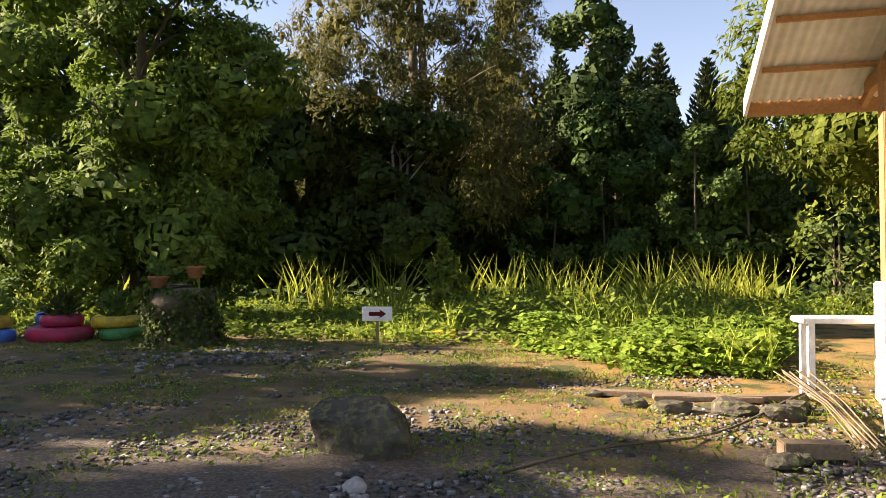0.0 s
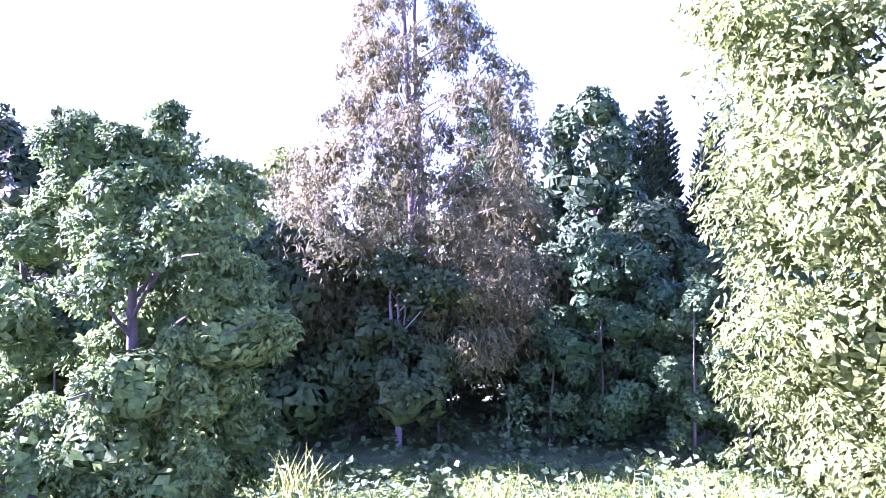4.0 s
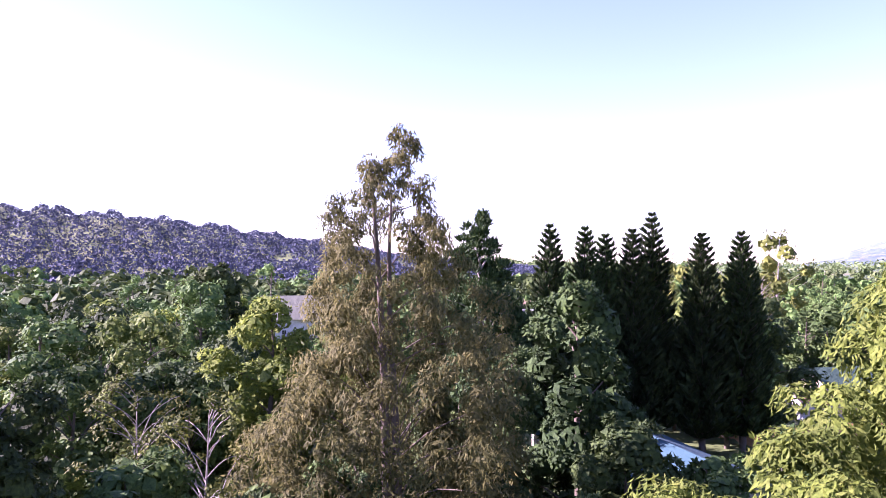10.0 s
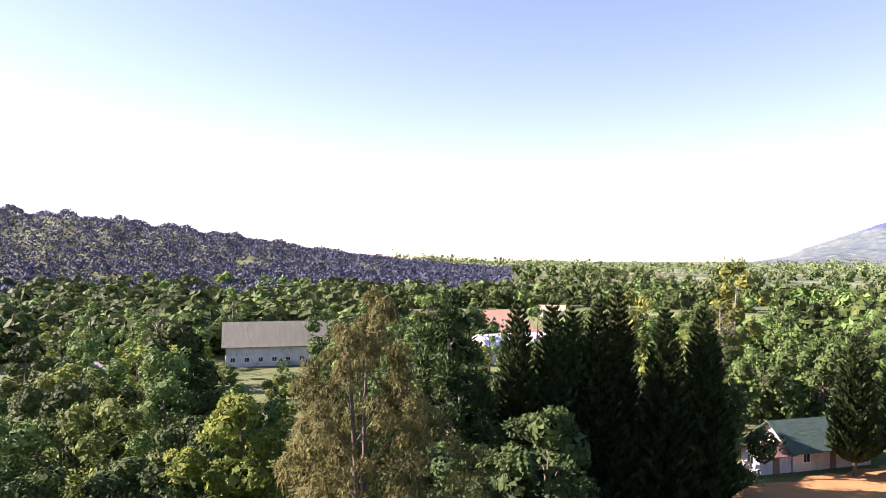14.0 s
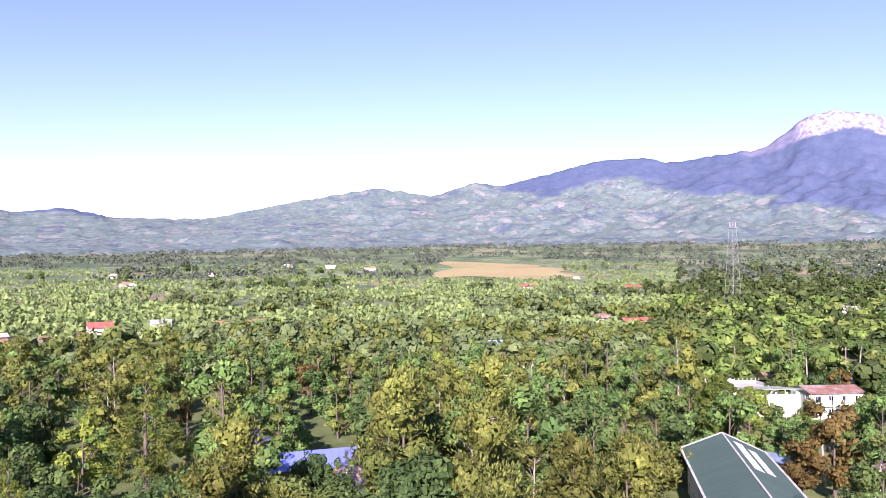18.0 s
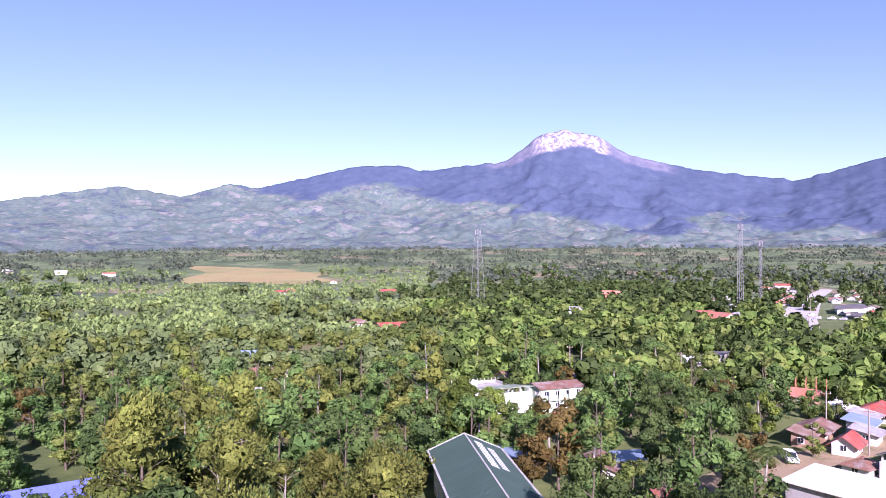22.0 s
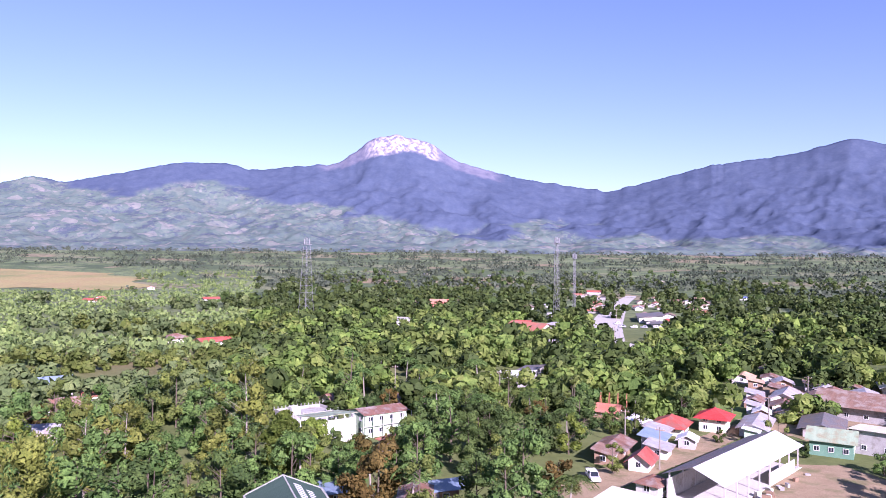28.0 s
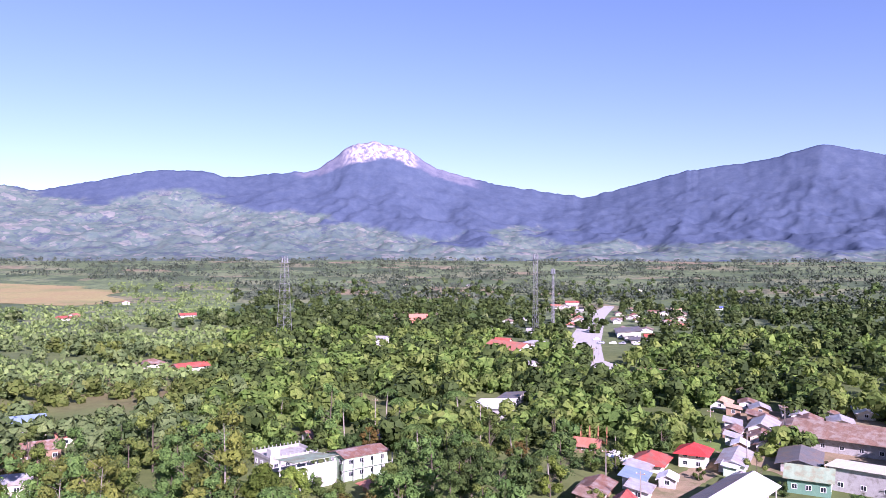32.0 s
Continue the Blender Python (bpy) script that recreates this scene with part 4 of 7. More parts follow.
# ---- far woods and plantations ----
def crowns(spots, sizes, quads, rng, leaf=0.5, tall=1.0, fine=2):
    """Many small rough crowns: a few closed lobes each, with loose sprays of leaves round them."""
    n = len(spots)
    dv = unit(rng.normal(size=(n, quads, 3)))
    dv[..., 2] = np.abs(dv[..., 2]) * 1.1 - 0.25
    s = sizes[:, None, None]
    lump = 1 + 0.3 * np.sin(dv[..., :1] * 5 + rng.uniform(0, 6, (n, 1, 1))) * np.sin(dv[..., 1:2] * 4 + rng.uniform(0, 6, (n, 1, 1)))
    pos = spots[:, None] + dv * s * lump * np.array([1, 1, 0.85 * tall]) + np.array([0, 0, 1]) * s * 0.75 * tall
    al = unit(np.cross(dv, rng.normal(size=dv.shape)) + dv * 0.4)
    leaves = leaf_quads(pos.reshape(-1, 3), al.reshape(-1, 3), np.repeat(sizes * leaf, quads), 0.40, rng, 0.12, (dv + np.array([0, 0, 0.25])).reshape(-1, 3))
    if quads < 15:
        return leaves
    k = 3 if quads > 15 else 2
    off = rng.normal(0, 0.45, (n, k, 3)) * np.array([1, 1, 0]) + np.array([0, 0, 1]) * np.linspace(0.35, 1.2, k)[None, :, None] * tall
    lc = (spots[:, None] + off * s).reshape(-1, 3)
    return joined([leaves, boughs(lc, np.repeat(sizes, k) * rng.uniform(0.45, 0.72, n * k), rng, (1, 1, 0.9), fine)])


def far_wood(name, count, az0, az1, d0, d1, size, mat, quads, seed, label, leaf=0.5, tall=1.0, keep=None, power=1.6, clump=60.0, least=-0.2):
    rng = np.random.default_rng(seed)
    az = rng.uniform(az1, az0, count)
    u = rng.uniform(0, 1, count)
    dd = (d0 ** (2 - power) + u * (d1 ** (2 - power) - d0 ** (2 - power))) ** (1 / (2 - power))
    x, y = -np.sin(np.radians(az)) * dd, np.cos(np.radians(az)) * dd
    ok = np.array([bool(is_free(a, e)) and (keep is None or keep(a, e)) and noise.noise(Vector((a / clump, e / clump, seed))) > least for a, e in zip(x, y)])
    x, y = x[ok], y[ok]
    sz = size * rng.uniform(0.6, 1.35, len(x))
    spots = np.stack([x, y, ground_z(x, y)], 1)
    near = np.hypot(x, y) < (310 if quads > 15 else 0)
    v, f = joined([crowns(spots[m], sz[m], quads, rng, leaf * (0.7 if fine > 2 else 1.0), tall, fine) for m, fine in ((near, 3), (~near, 2)) if m.any()])
    tagged(part(name, mesh_np(name, v, f), mat), label, "trees", kind="stuff")


def no_field(x, y):
    if y < -225 and 225 < x < 660:
        off = abs(x + y * 1.0) / 1.414
        if off < 9 or off < 70 and x > 300 and noise.noise(Vector((x / 17, y / 17, 4))) < 0.12:
            return False
    if 40 < x < 90 and 40 < y < 95:
        return False
    if x > 900 and -150 < y < 45 and x < 1520:
        return False
    az, dd = math.degrees(math.atan2(-x, y)), math.hypot(x, y)
    if -106 < az < -40 and 300 < dd < 1300 and noise.noise(Vector((x / 130, y / 130, 9))) < 0.16:
        return False
    if 215 < x < 300 and 118 < y < 190 or 300 < x < 370 and 85 < y < 130:
        return False
    if -8 < x < 150 and 215 < y < 345:
        return False
    return True


far_wood("far_trees", 1300, 36, -52, 185, 520, 4.4, LEAF_DARK, 20, 1, "dark green trees of the woods beyond", 0.30, keep=no_field)
far_wood("far_trees", 900, 36, -60, 185, 520, 4.2, LEAF, 20, 2, "green trees of the woods beyond", 0.30, keep=no_field)
far_wood("far_trees", 700, -52, -108, 185, 480, 4.0, LEAF_FAR_HAZY, 20, 3, "green trees between the fields", 0.30, keep=no_field)
far_wood("far_trees", 500, -52, -108, 185, 480, 3.8, LEAF_PALE, 20, 4, "bright green trees between the fields", 0.30, keep=no_field)
far_wood("far_trees", 500, -104, -162, 185, 520, 4.2, LEAF_PALE, 20, 18, "bright green trees round the town", 0.30, keep=no_field)
far_wood("far_trees", 600, -104, -162, 185, 520, 4.4, LEAF_DARK, 20, 5, "dark green trees round the town", 0.30, keep=no_field)
far_wood("far_trees", 900, -104, -162, 185, 520, 4.0, LEAF_MID, 20, 6, "green trees round the town", 0.30, keep=no_field)
far_wood("far_trees", 1300, -104, -164, 480, 1100, 4.8, LEAF_DARK, 15, 17, "dark trees beyond the town", 0.5, keep=no_field, clump=90, least=-0.3)
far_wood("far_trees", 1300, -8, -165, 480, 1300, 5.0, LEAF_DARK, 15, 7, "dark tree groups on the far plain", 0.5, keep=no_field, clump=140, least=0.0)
far_wood("far_trees", 1500, -8, -165, 480, 1300, 4.4, LEAF_FAR_HAZY, 15, 8, "green tree groups on the far plain", 0.5, keep=no_field, clump=140, least=-0.05)
far_wood("far_trees", 13000, -36, -165, 900, 2300, 4.4, LEAF_DISTANT_HAZY, 10, 9, "tree lines on the far plain", 0.85, keep=no_field, clump=110, least=-0.04, power=1.2)
far_wood("hill_trees", 16000, 40, -8, 400, 1080, 2.7, LEAF_HILL_HAZY, 10, 10, "woods on the long hill", 0.68, clump=90, least=-0.5)
far_wood("far_trees", 1000, 1, -42, 1000, 2300, 7.0, LEAF_FAR_HAZY, 14, 13, "tree line along the horizon", 0.5, 1.2, clump=300, least=-0.35)
far_wood("far_trees", 900, 34, -14, 185, 430, 4.6, LEAF_DARK, 20, 14, "dark trees at the foot of the long hill", 0.30, keep=no_field)
far_wood("banana_plants", 9000, -40, -107, 300, 1300, 1.9, LEAF_BANANA, 10, 11, "light green banana plants of a plantation", 1.1, 1.1, keep=lambda x, y: not no_field(x, y) and not (x > 900 and -150 < y < 45), clump=400, least=-0.6)

# ---- buildings ----
def roof_material(name, c1, c2, rust=None, rough=0.55, metal=0.0, pitch=9.0):
    """Ribbed sheet metal with weathered streaks."""
    m, nt, b = nodes_of(name, rough, metal, 0.4)
    tc = nt.nodes.new("ShaderNodeTexCoord")
    mp = nt.nodes.new("ShaderNodeMapping")
    mp.inputs["Scale"].default_value = (1.0, 0.18, 0.18)
    nt.links.new(tc.outputs["Object"], mp.inputs[0])
    n = nt.nodes.new("ShaderNodeTexNoise")
    n.inputs["Scale"].default_value, n.inputs["Detail"].default_value, n.inputs["Roughness"].default_value = 1.1, 8, 0.65
    nt.links.new(mp.outputs[0], n.inputs["Vector"])
    col = ramp(nt, n.outputs[0], [(0.32, c1), (0.68, c2)])
    if rust:
        col = mixed(nt, ramp(nt, noise_tex(nt, 0.45, 8, 0.7), [(0.46, (0, 0, 0)), (0.6, (1, 1, 1))]), col, rust)
    col = mixed(nt, 0.2, col, ramp(nt, noise_tex(nt, 7, 5), [(0.35, tuple(v * 0.5 for v in c1)), (0.65, tuple(min(1, v * 1.2) for v in c2))]))
    nt.links.new(col, b.inputs["Base Color"])
    w = nt.nodes.new("ShaderNodeTexWave")
    w.inputs["Scale"].default_value = pitch
    nt.links.new(tc.outputs["Object"], w.inputs["Vector"])
    bump(nt, b, w.outputs["Fac"], 0.35, 0.03)
    return m


R_GREEN = roof_material("roof_dark_green", (0.035, 0.075, 0.052), (0.055, 0.105, 0.075), None, 0.9)
R_GREEN_PALE = roof_material("roof_pale_green", (0.22, 0.31, 0.20), (0.33, 0.41, 0.27), (0.26, 0.23, 0.13))
R_WHITE = roof_material("roof_white", (0.64, 0.63, 0.60), (0.76, 0.75, 0.72))
R_CREAM = roof_material("roof_cream", (0.60, 0.56, 0.42), (0.70, 0.66, 0.52))
R_RED = roof_material("roof_red", (0.32, 0.06, 0.042), (0.42, 0.09, 0.06), (0.26, 0.13, 0.10))
R_SCARLET = roof_material("roof_scarlet", (0.46, 0.03, 0.025), (0.56, 0.05, 0.04), (0.34, 0.06, 0.05))
R_TERRA = roof_material("roof_terracotta", (0.38, 0.12, 0.07), (0.50, 0.19, 0.12), (0.30, 0.17, 0.12))
R_RUST = roof_material("roof_rust", (0.15, 0.07, 0.042), (0.25, 0.13, 0.085), (0.29, 0.25, 0.22))
R_GREY = roof_material("roof_grey", (0.27, 0.275, 0.28), (0.43, 0.435, 0.44), (0.30, 0.22, 0.17))
R_DARK = roof_material("roof_dark_grey", (0.10, 0.10, 0.10), (0.17, 0.165, 0.16), (0.20, 0.14, 0.10))
R_BLUE = roof_material("roof_blue", (0.11, 0.14, 0.42), (0.16, 0.20, 0.52))
R_SLATE = roof_material("roof_slate_blue", (0.16, 0.23, 0.32), (0.24, 0.31, 0.40))
# teal darkened so the colour holds the shade of the trees over it
R_TEAL = roof_material("roof_teal", (0.02, 0.065, 0.075), (0.035, 0.09, 0.10), None, 0.95)
R_TAN = roof_material("roof_tan", (0.50, 0.32, 0.18), (0.62, 0.44, 0.28), (0.36, 0.22, 0.15))
R_BROWN = roof_material("roof_brown", (0.17, 0.10, 0.062), (0.27, 0.165, 0.11), (0.32, 0.27, 0.22))
R_KHAKI = roof_material("roof_khaki", (0.12, 0.128, 0.08), (0.19, 0.195, 0.125))
W_WHITE = surface("wall_white", (0.52, 0.51, 0.47), (0.68, 0.67, 0.62), 0.8, 9, 0.85, grime=(0.34, 0.31, 0.26))
W_CREAM = surface("wall_cream", (0.58, 0.52, 0.38), (0.70, 0.64, 0.50), 0.8, 9, 0.85, grime=(0.40, 0.34, 0.25))
W_MINT = surface("wall_mint", (0.36, 0.50, 0.32), (0.46, 0.60, 0.41), 0.8, 9, 0.85, grime=(0.36, 0.40, 0.30))
W_GREEN = surface("wall_green", (0.10, 0.21, 0.14), (0.15, 0.28, 0.19), 0.8, 9, 0.8)
W_GREY = surface("wall_concrete", (0.30, 0.29, 0.27), (0.42, 0.40, 0.37), 0.8, 9, 0.9, grime=(0.20, 0.18, 0.15))
W_WOOD = surface("wall_brown_boards", (0.20, 0.13, 0.08), (0.30, 0.20, 0.13), 0.8, 9, 0.85)
TRIM_OLD = surface("trim_weathered", (0.30, 0.31, 0.27), (0.46, 0.46, 0.41), 2, 14, 0.85, grime=(0.20, 0.20, 0.15))
TRIM = surface("trim_white", (0.70, 0.69, 0.66), (0.82, 0.81, 0.78), 2, 20, 0.7)
DARK_GLASS, _nt, _b = nodes_of("window_glass_dark", 0.12, 0.0, 0.6)
_b.inputs["Base Color"].default_value = (0.02, 0.025, 0.03, 1)
STEEL = surface("steel_grey", (0.30, 0.30, 0.31), (0.45, 0.45, 0.46), 3, 20, 0.5, 0.6)
STEEL_DULL = surface("steel_dull_galvanised", (0.20, 0.205, 0.21), (0.31, 0.315, 0.32), 3, 20, 0.7, 0.4)
STEEL_RUST = surface("steel_rusty", (0.25, 0.10, 0.05), (0.40, 0.18, 0.09), 3, 20, 0.8)
CONCRETE = surface("concrete_pale", (0.42, 0.40, 0.37), (0.56, 0.54, 0.50), 1.5, 15, 0.9)

WINDOW_MESH = {}


def window_meshes(w, h):
    if (w, h) not in WINDOW_MESH:
        bm = bmesh.new()
        for bw, bh, bx, bz in ((w, 0.09, 0, 0), (w, 0.09, 0, h - 0.09), (0.09, h - 0.18, -w / 2 + 0.045, 0.09), (0.09, h - 0.18, w / 2 - 0.045, 0.09), (0.05, h - 0.18, 0, 0.09)):
            box_bm(bw, 0.1, bh, bx, 0, bz, bm)
        fm = bpy.data.meshes.new("window")
        bm.to_mesh(fm)
        bm.free()
        fm.materials.append(TRIM)
        bm = box_bm(w - 0.16, 0.04, h - 0.16, 0, 0, 0.08)
        pm = bpy.data.meshes.new("pane")
        bm.to_mesh(pm)
        bm.free()
        pm.materials.append(DARK_GLASS)
        WINDOW_MESH[w, h] = fm, pm
    return WINDOW_MESH[w, h]


def add_window(parent, x, y, z, turn, w=1.1, h=1.1):
    fm, pm = window_meshes(w, h)
    ob = new("window", fm)
    ob.parent, ob.location, ob.rotation_euler = parent, (x, y, z), (0, 0, radians(turn))
    p = new("pane", pm)
    p.parent = ob


def add_door(parent, x, y, turn, mat, h=2.05, w=0.9):
    bm = box_bm(w, 0.08, h, 0, 0, 0, bevel=0.01)
    ob = part("door", bm, mat, parent)
    ob.location, ob.rotation_euler = (x, y, 0.02), (0, 0, radians(turn))


def prism(bm, pts, thick):
    """A sloped sheet from four corners, of the given thickness."""
    lo = [bm.verts.new(p) for p in pts]
    hi = [bm.verts.new((p[0], p[1], p[2] + thick)) for p in pts]
    n = len(pts)
    bm.faces.new(lo[::-1])
    bm.faces.new(hi)
    for i in range(n):
        bm.faces.new((lo[i], lo[(i + 1) % n], hi[(i + 1) % n], hi[i]))
    return bm


def house(name, x, y, turn, L, W, h, rise, wall, roof, label, category="house", style="gable", wins=(3, 1), over=0.5, group="", door=None, floors=1, back=None, trim=False, z=0.0):
    """A building with walls, roof, doors and windows; the ridge runs along its length."""
    if x > 95 and y < -40 and category != "hall":
        L, W, h, rise, over = L * 0.84, W * 0.84, max(2.05, h * 0.66) if floors == 1 else h * 0.8, rise * 0.85, over + 0.35
    ob = thing(name, x, y, z, turn, label, category, group)
    bm = bmesh.new()
    lo = [bm.verts.new(p) for p in ((-L / 2, -W / 2, -0.4), (L / 2, -W / 2, -0.4), (L / 2, W / 2, -0.4), (-L / 2, W / 2, -0.4))]
    hi = [bm.verts.new((v.co.x, v.co.y, h + (rise if style == "mono" and v.co.y > 0 else 0))) for v in lo]
    bm.faces.new((lo[0], lo[1], hi[1], hi[0]))
    bm.faces.new((lo[2], lo[3], hi[3], hi[2]))
    if style == "gable":
        a, e = bm.verts.new((-L / 2, 0, h + rise)), bm.verts.new((L / 2, 0, h + rise))
        bm.faces.new((lo[3], lo[0], hi[0], a, hi[3]))
        bm.faces.new((lo[1], lo[2], hi[2], e, hi[1]))
    else:
        bm.faces.new((lo[3], lo[0], hi[0], hi[3]))
        bm.faces.new((lo[1], lo[2], hi[2], hi[1]))
        if style == "flat":
            bm.faces.new(hi)
    part("wall", bm, wall, ob)
    o, t = over, 0.09
    if style == "gable":
        k = rise / (W / 2)
        for sgn, mat in ((-1, roof), (1, back or roof)):
            bm = prism(bmesh.new(), [(-L / 2 - o, sgn * (W / 2 + o), h - o * k), (L / 2 + o, sgn * (W / 2 + o), h - o * k), (L / 2 + o, sgn * 0.004, h + rise), (-L / 2 - o, sgn * 0.004, h + rise)], t)
            bmesh.ops.recalc_face_normals(bm, faces=bm.faces[:])
            part("roof", bm, mat, ob)
        if trim:
            part("ridge_cap", box_bm(L + 2 * o, 0.22, 0.04, 0, 0, h + rise + t), TRIM_OLD, ob)
            for sx in (-1, 1):
                for sgn in (-1, 1):
                    bm = prism(bmesh.new(), [(sx * (L / 2 + o), sgn * (W / 2 + o), h - o * k - 0.12), (sx * (L / 2 + o + 0.35), sgn * (W / 2 + o), h - o * k - 0.12), (sx * (L / 2 + o + 0.35), 0, h + rise - 0.12), (sx * (L / 2 + o), 0, h + rise - 0.12)], 0.3)
                    bmesh.ops.recalc_face_normals(bm, faces=bm.faces[:])
                    part("fascia", bm, TRIM_OLD, ob)
            for sgn in (-1, 1):
                part("gutter", box_bm(L + 2 * o, 0.3, 0.25, 0, sgn * (W / 2 + o + 0.15), h - o * k - 0.1), TRIM_OLD, ob)
    elif style == "hip":
        r = max(0.2, L / 2 - W / 2)
        k = rise / (W / 2)
        e = [(-L / 2 - o, -W / 2 - o), (L / 2 + o, -W / 2 - o), (L / 2 + o, W / 2 + o), (-L / 2 - o, W / 2 + o)]
        bm = bmesh.new()
        b0 = [bm.verts.new((p[0], p[1], h - o * k)) for p in e]
        b1 = [bm.verts.new((p[0], p[1], h - o * k + t)) for p in e]
        r0, r1 = bm.verts.new((-r, 0, h + rise + t)), bm.verts.new((r, 0, h + rise + t))
        bm.faces.new(b0[::-1])
        for i in range(4):
            bm.faces.new((b0[i], b0[(i + 1) % 4], b1[(i + 1) % 4], b1[i]))
        bm.faces.new((b1[0], b1[1], r1, r0))
        bm.faces.new((b1[2], b1[3], r0, r1))
        bm.faces.new((b1[1], b1[2], r1))
        bm.faces.new((b1[3], b1[0], r0))
        part("roof", bm, roof, ob)
        part("ridge_cap", box_bm(2 * r + 0.3, 0.3, 0.05, 0, 0, h + rise + t), roof, ob)
    elif style == "mono":
        k = rise / W
        bm = prism(bmesh.new(), [(-L / 2 - o, -W / 2 - o, h - o * k), (L / 2 + o, -W / 2 - o, h - o * k), (L / 2 + o, W / 2 + o, h + rise + o * k), (-L / 2 - o, W / 2 + o, h + rise + o * k)], t)
        part("roof", bm, roof, ob)
    else:
        for bw, bd, bx, by in ((L + 0.2, 0.2, 0, -W / 2), (L + 0.2, 0.2, 0, W / 2), (0.2, W - 0.2, -L / 2, 0), (0.2, W - 0.2, L / 2, 0)):
            part("parapet", box_bm(bw, bd, 0.7, bx, by, h + 0.003), roof, ob)
    for fl in range(floors):
        wz = fl * h / floors + min(0.95, h / floors - 1.3)
        for i in range(wins[0]):
            px = -L / 2 + L * (i + 0.5) / wins[0]
            for sgn in (-1, 1):
                if door and sgn == -1 and fl == 0 and i == wins[0] // 2:
                    add_door(ob, px, -W / 2 - 0.03, 0, door)
                else:
                    add_window(ob, px, sgn * (W / 2 + 0.02), wz, 0)
        for i in range(wins[1]):
            py = -W / 2 + W * (i + 0.5) / wins[1]
            for sgn in (-1, 1):
                add_window(ob, sgn * (L / 2 + 0.02), py, wz, 90)
    return ob


# the school hall with the lettered roof
hall = house("hall", 84.5, -31.3, 170.6, 33, 9.2, 6.0, 2.0, W_CREAM, R_GREEN, "long hall with a dark green roof edged in white", "hall", wins=(8, 2), over=0.7, trim=True, floors=2)
rng = np.random.default_rng(5)
for row, (u0, vv, n, size) in enumerate(((-14.6, 1.5, 13, 1.1), (-13.2, 3.0, 11, 0.95))):
    for i in range(n):
        k = 2.0 / 4.6
        w = 0.55 * size
        yy = vv
        part("lettering_bar", prism(bmesh.new(), [(u0 + i * 1.0, yy - 0.5 * size, 8.0 - (yy - 0.5 * size) * k + 0.1), (u0 + i * 1.0 + w, yy - 0.5 * size, 8.0 - (yy - 0.5 * size) * k + 0.1),
                                                  (u0 + i * 1.0 + w, yy + 0.5 * size, 8.0 - (yy + 0.5 * size) * k + 0.1), (u0 + i * 1.0, yy + 0.5 * size, 8.0 - (yy + 0.5 * size) * k + 0.1)], 0.012), TRIM, hall)

# yard house and its annex
house("house", 49.6, 87.4, 14.8, 11.5, 6.4, 2.9, 2.3, W_CREAM, R_GREEN, "cream yard house with a dark green gable roof", wins=(3, 2), over=0.9, door=W_WOOD)
house("shed", 42.2, 83.9, 14.8, 4.2, 3.2, 2.2, 0.9, W_WHITE, R_RUST, "small annex with a rusty red roof beside the yard house", "shed", wins=(1, 1), door=W_WOOD)
house("building", 15.6, 58, 104.5, 19, 9, 3.0, 1.6, W_CREAM, R_TEAL, "low long building with a teal metal roof under the trees", "building", wins=(5, 2), over=0.7)
house("building", 35, 181, 17, 36, 12, 4.0, 2.0, W_WHITE, R_WHITE, "long building with a white metal roof behind conifers", "building", wins=(8, 2))
house("school_building", -29, 172, 13, 24, 11, 5.0, 4.4, W_WHITE, R_KHAKI, "white school building with a tall khaki roof", "building", wins=(8, 2), over=0.9)
house("house", -55, 140, 40, 9, 7, 3.4, 1.4, W_CREAM, R_GREY, "cream house half hidden among trees", wins=(2, 1))
house("house", -56, 300, 20, 12, 8, 5.5, 1.5, W_CREAM, R_TAN, "tall cream and orange house on the plain", wins=(3, 2), floors=2)
house("house", -36, 330, -10, 13, 8, 3.2, 1.8, W_WHITE, R_RED, "white farmhouse with a red roof", wins=(3, 1))
house("house", -14, 318, 5, 10, 7, 3.2, 1.8, W_WHITE, R_RED, "white farmhouse with a red roof", wins=(3, 1))
house("house", 113, 265, 25, 13, 8, 3.0, 1.5, W_WOOD, R_DARK, "dark-roofed farm building among fields", wins=(3, 1))
house("house", 60, 300, -15, 10, 7, 3.2, 1.8, W_CREAM, R_TAN, "farmhouse with a tan roof", wins=(2, 1))
house("house", 234, 192, -40, 12, 7, 3.2, 1.6, W_WHITE, R_RED, "white farmhouse with a red roof", wins=(3, 1))
house("house", 293, 149, -55, 9, 7, 3.2, 1.8, W_CREAM, R_RED, "farmhouse with a red roof beside a clearing", wins=(2, 1))
house("house", 312, 132, -55, 8, 6, 3.0, 1.4, W_WHITE, R_GREY, "farmhouse with a grey roof beside a clearing", wins=(2, 1))
house("shed", 262, 172, -40, 7, 5, 2.6, 1.0, W_WOOD, R_GREY, "small grey-roofed farm shed", "shed", wins=(1, 1))
house("shed", 104.7, 22.5, -70, 14, 7.5, 3.1, 1.3, W_WOOD, R_BLUE, "open shed with a bright blue metal roof", "shed", wins=(2, 1))

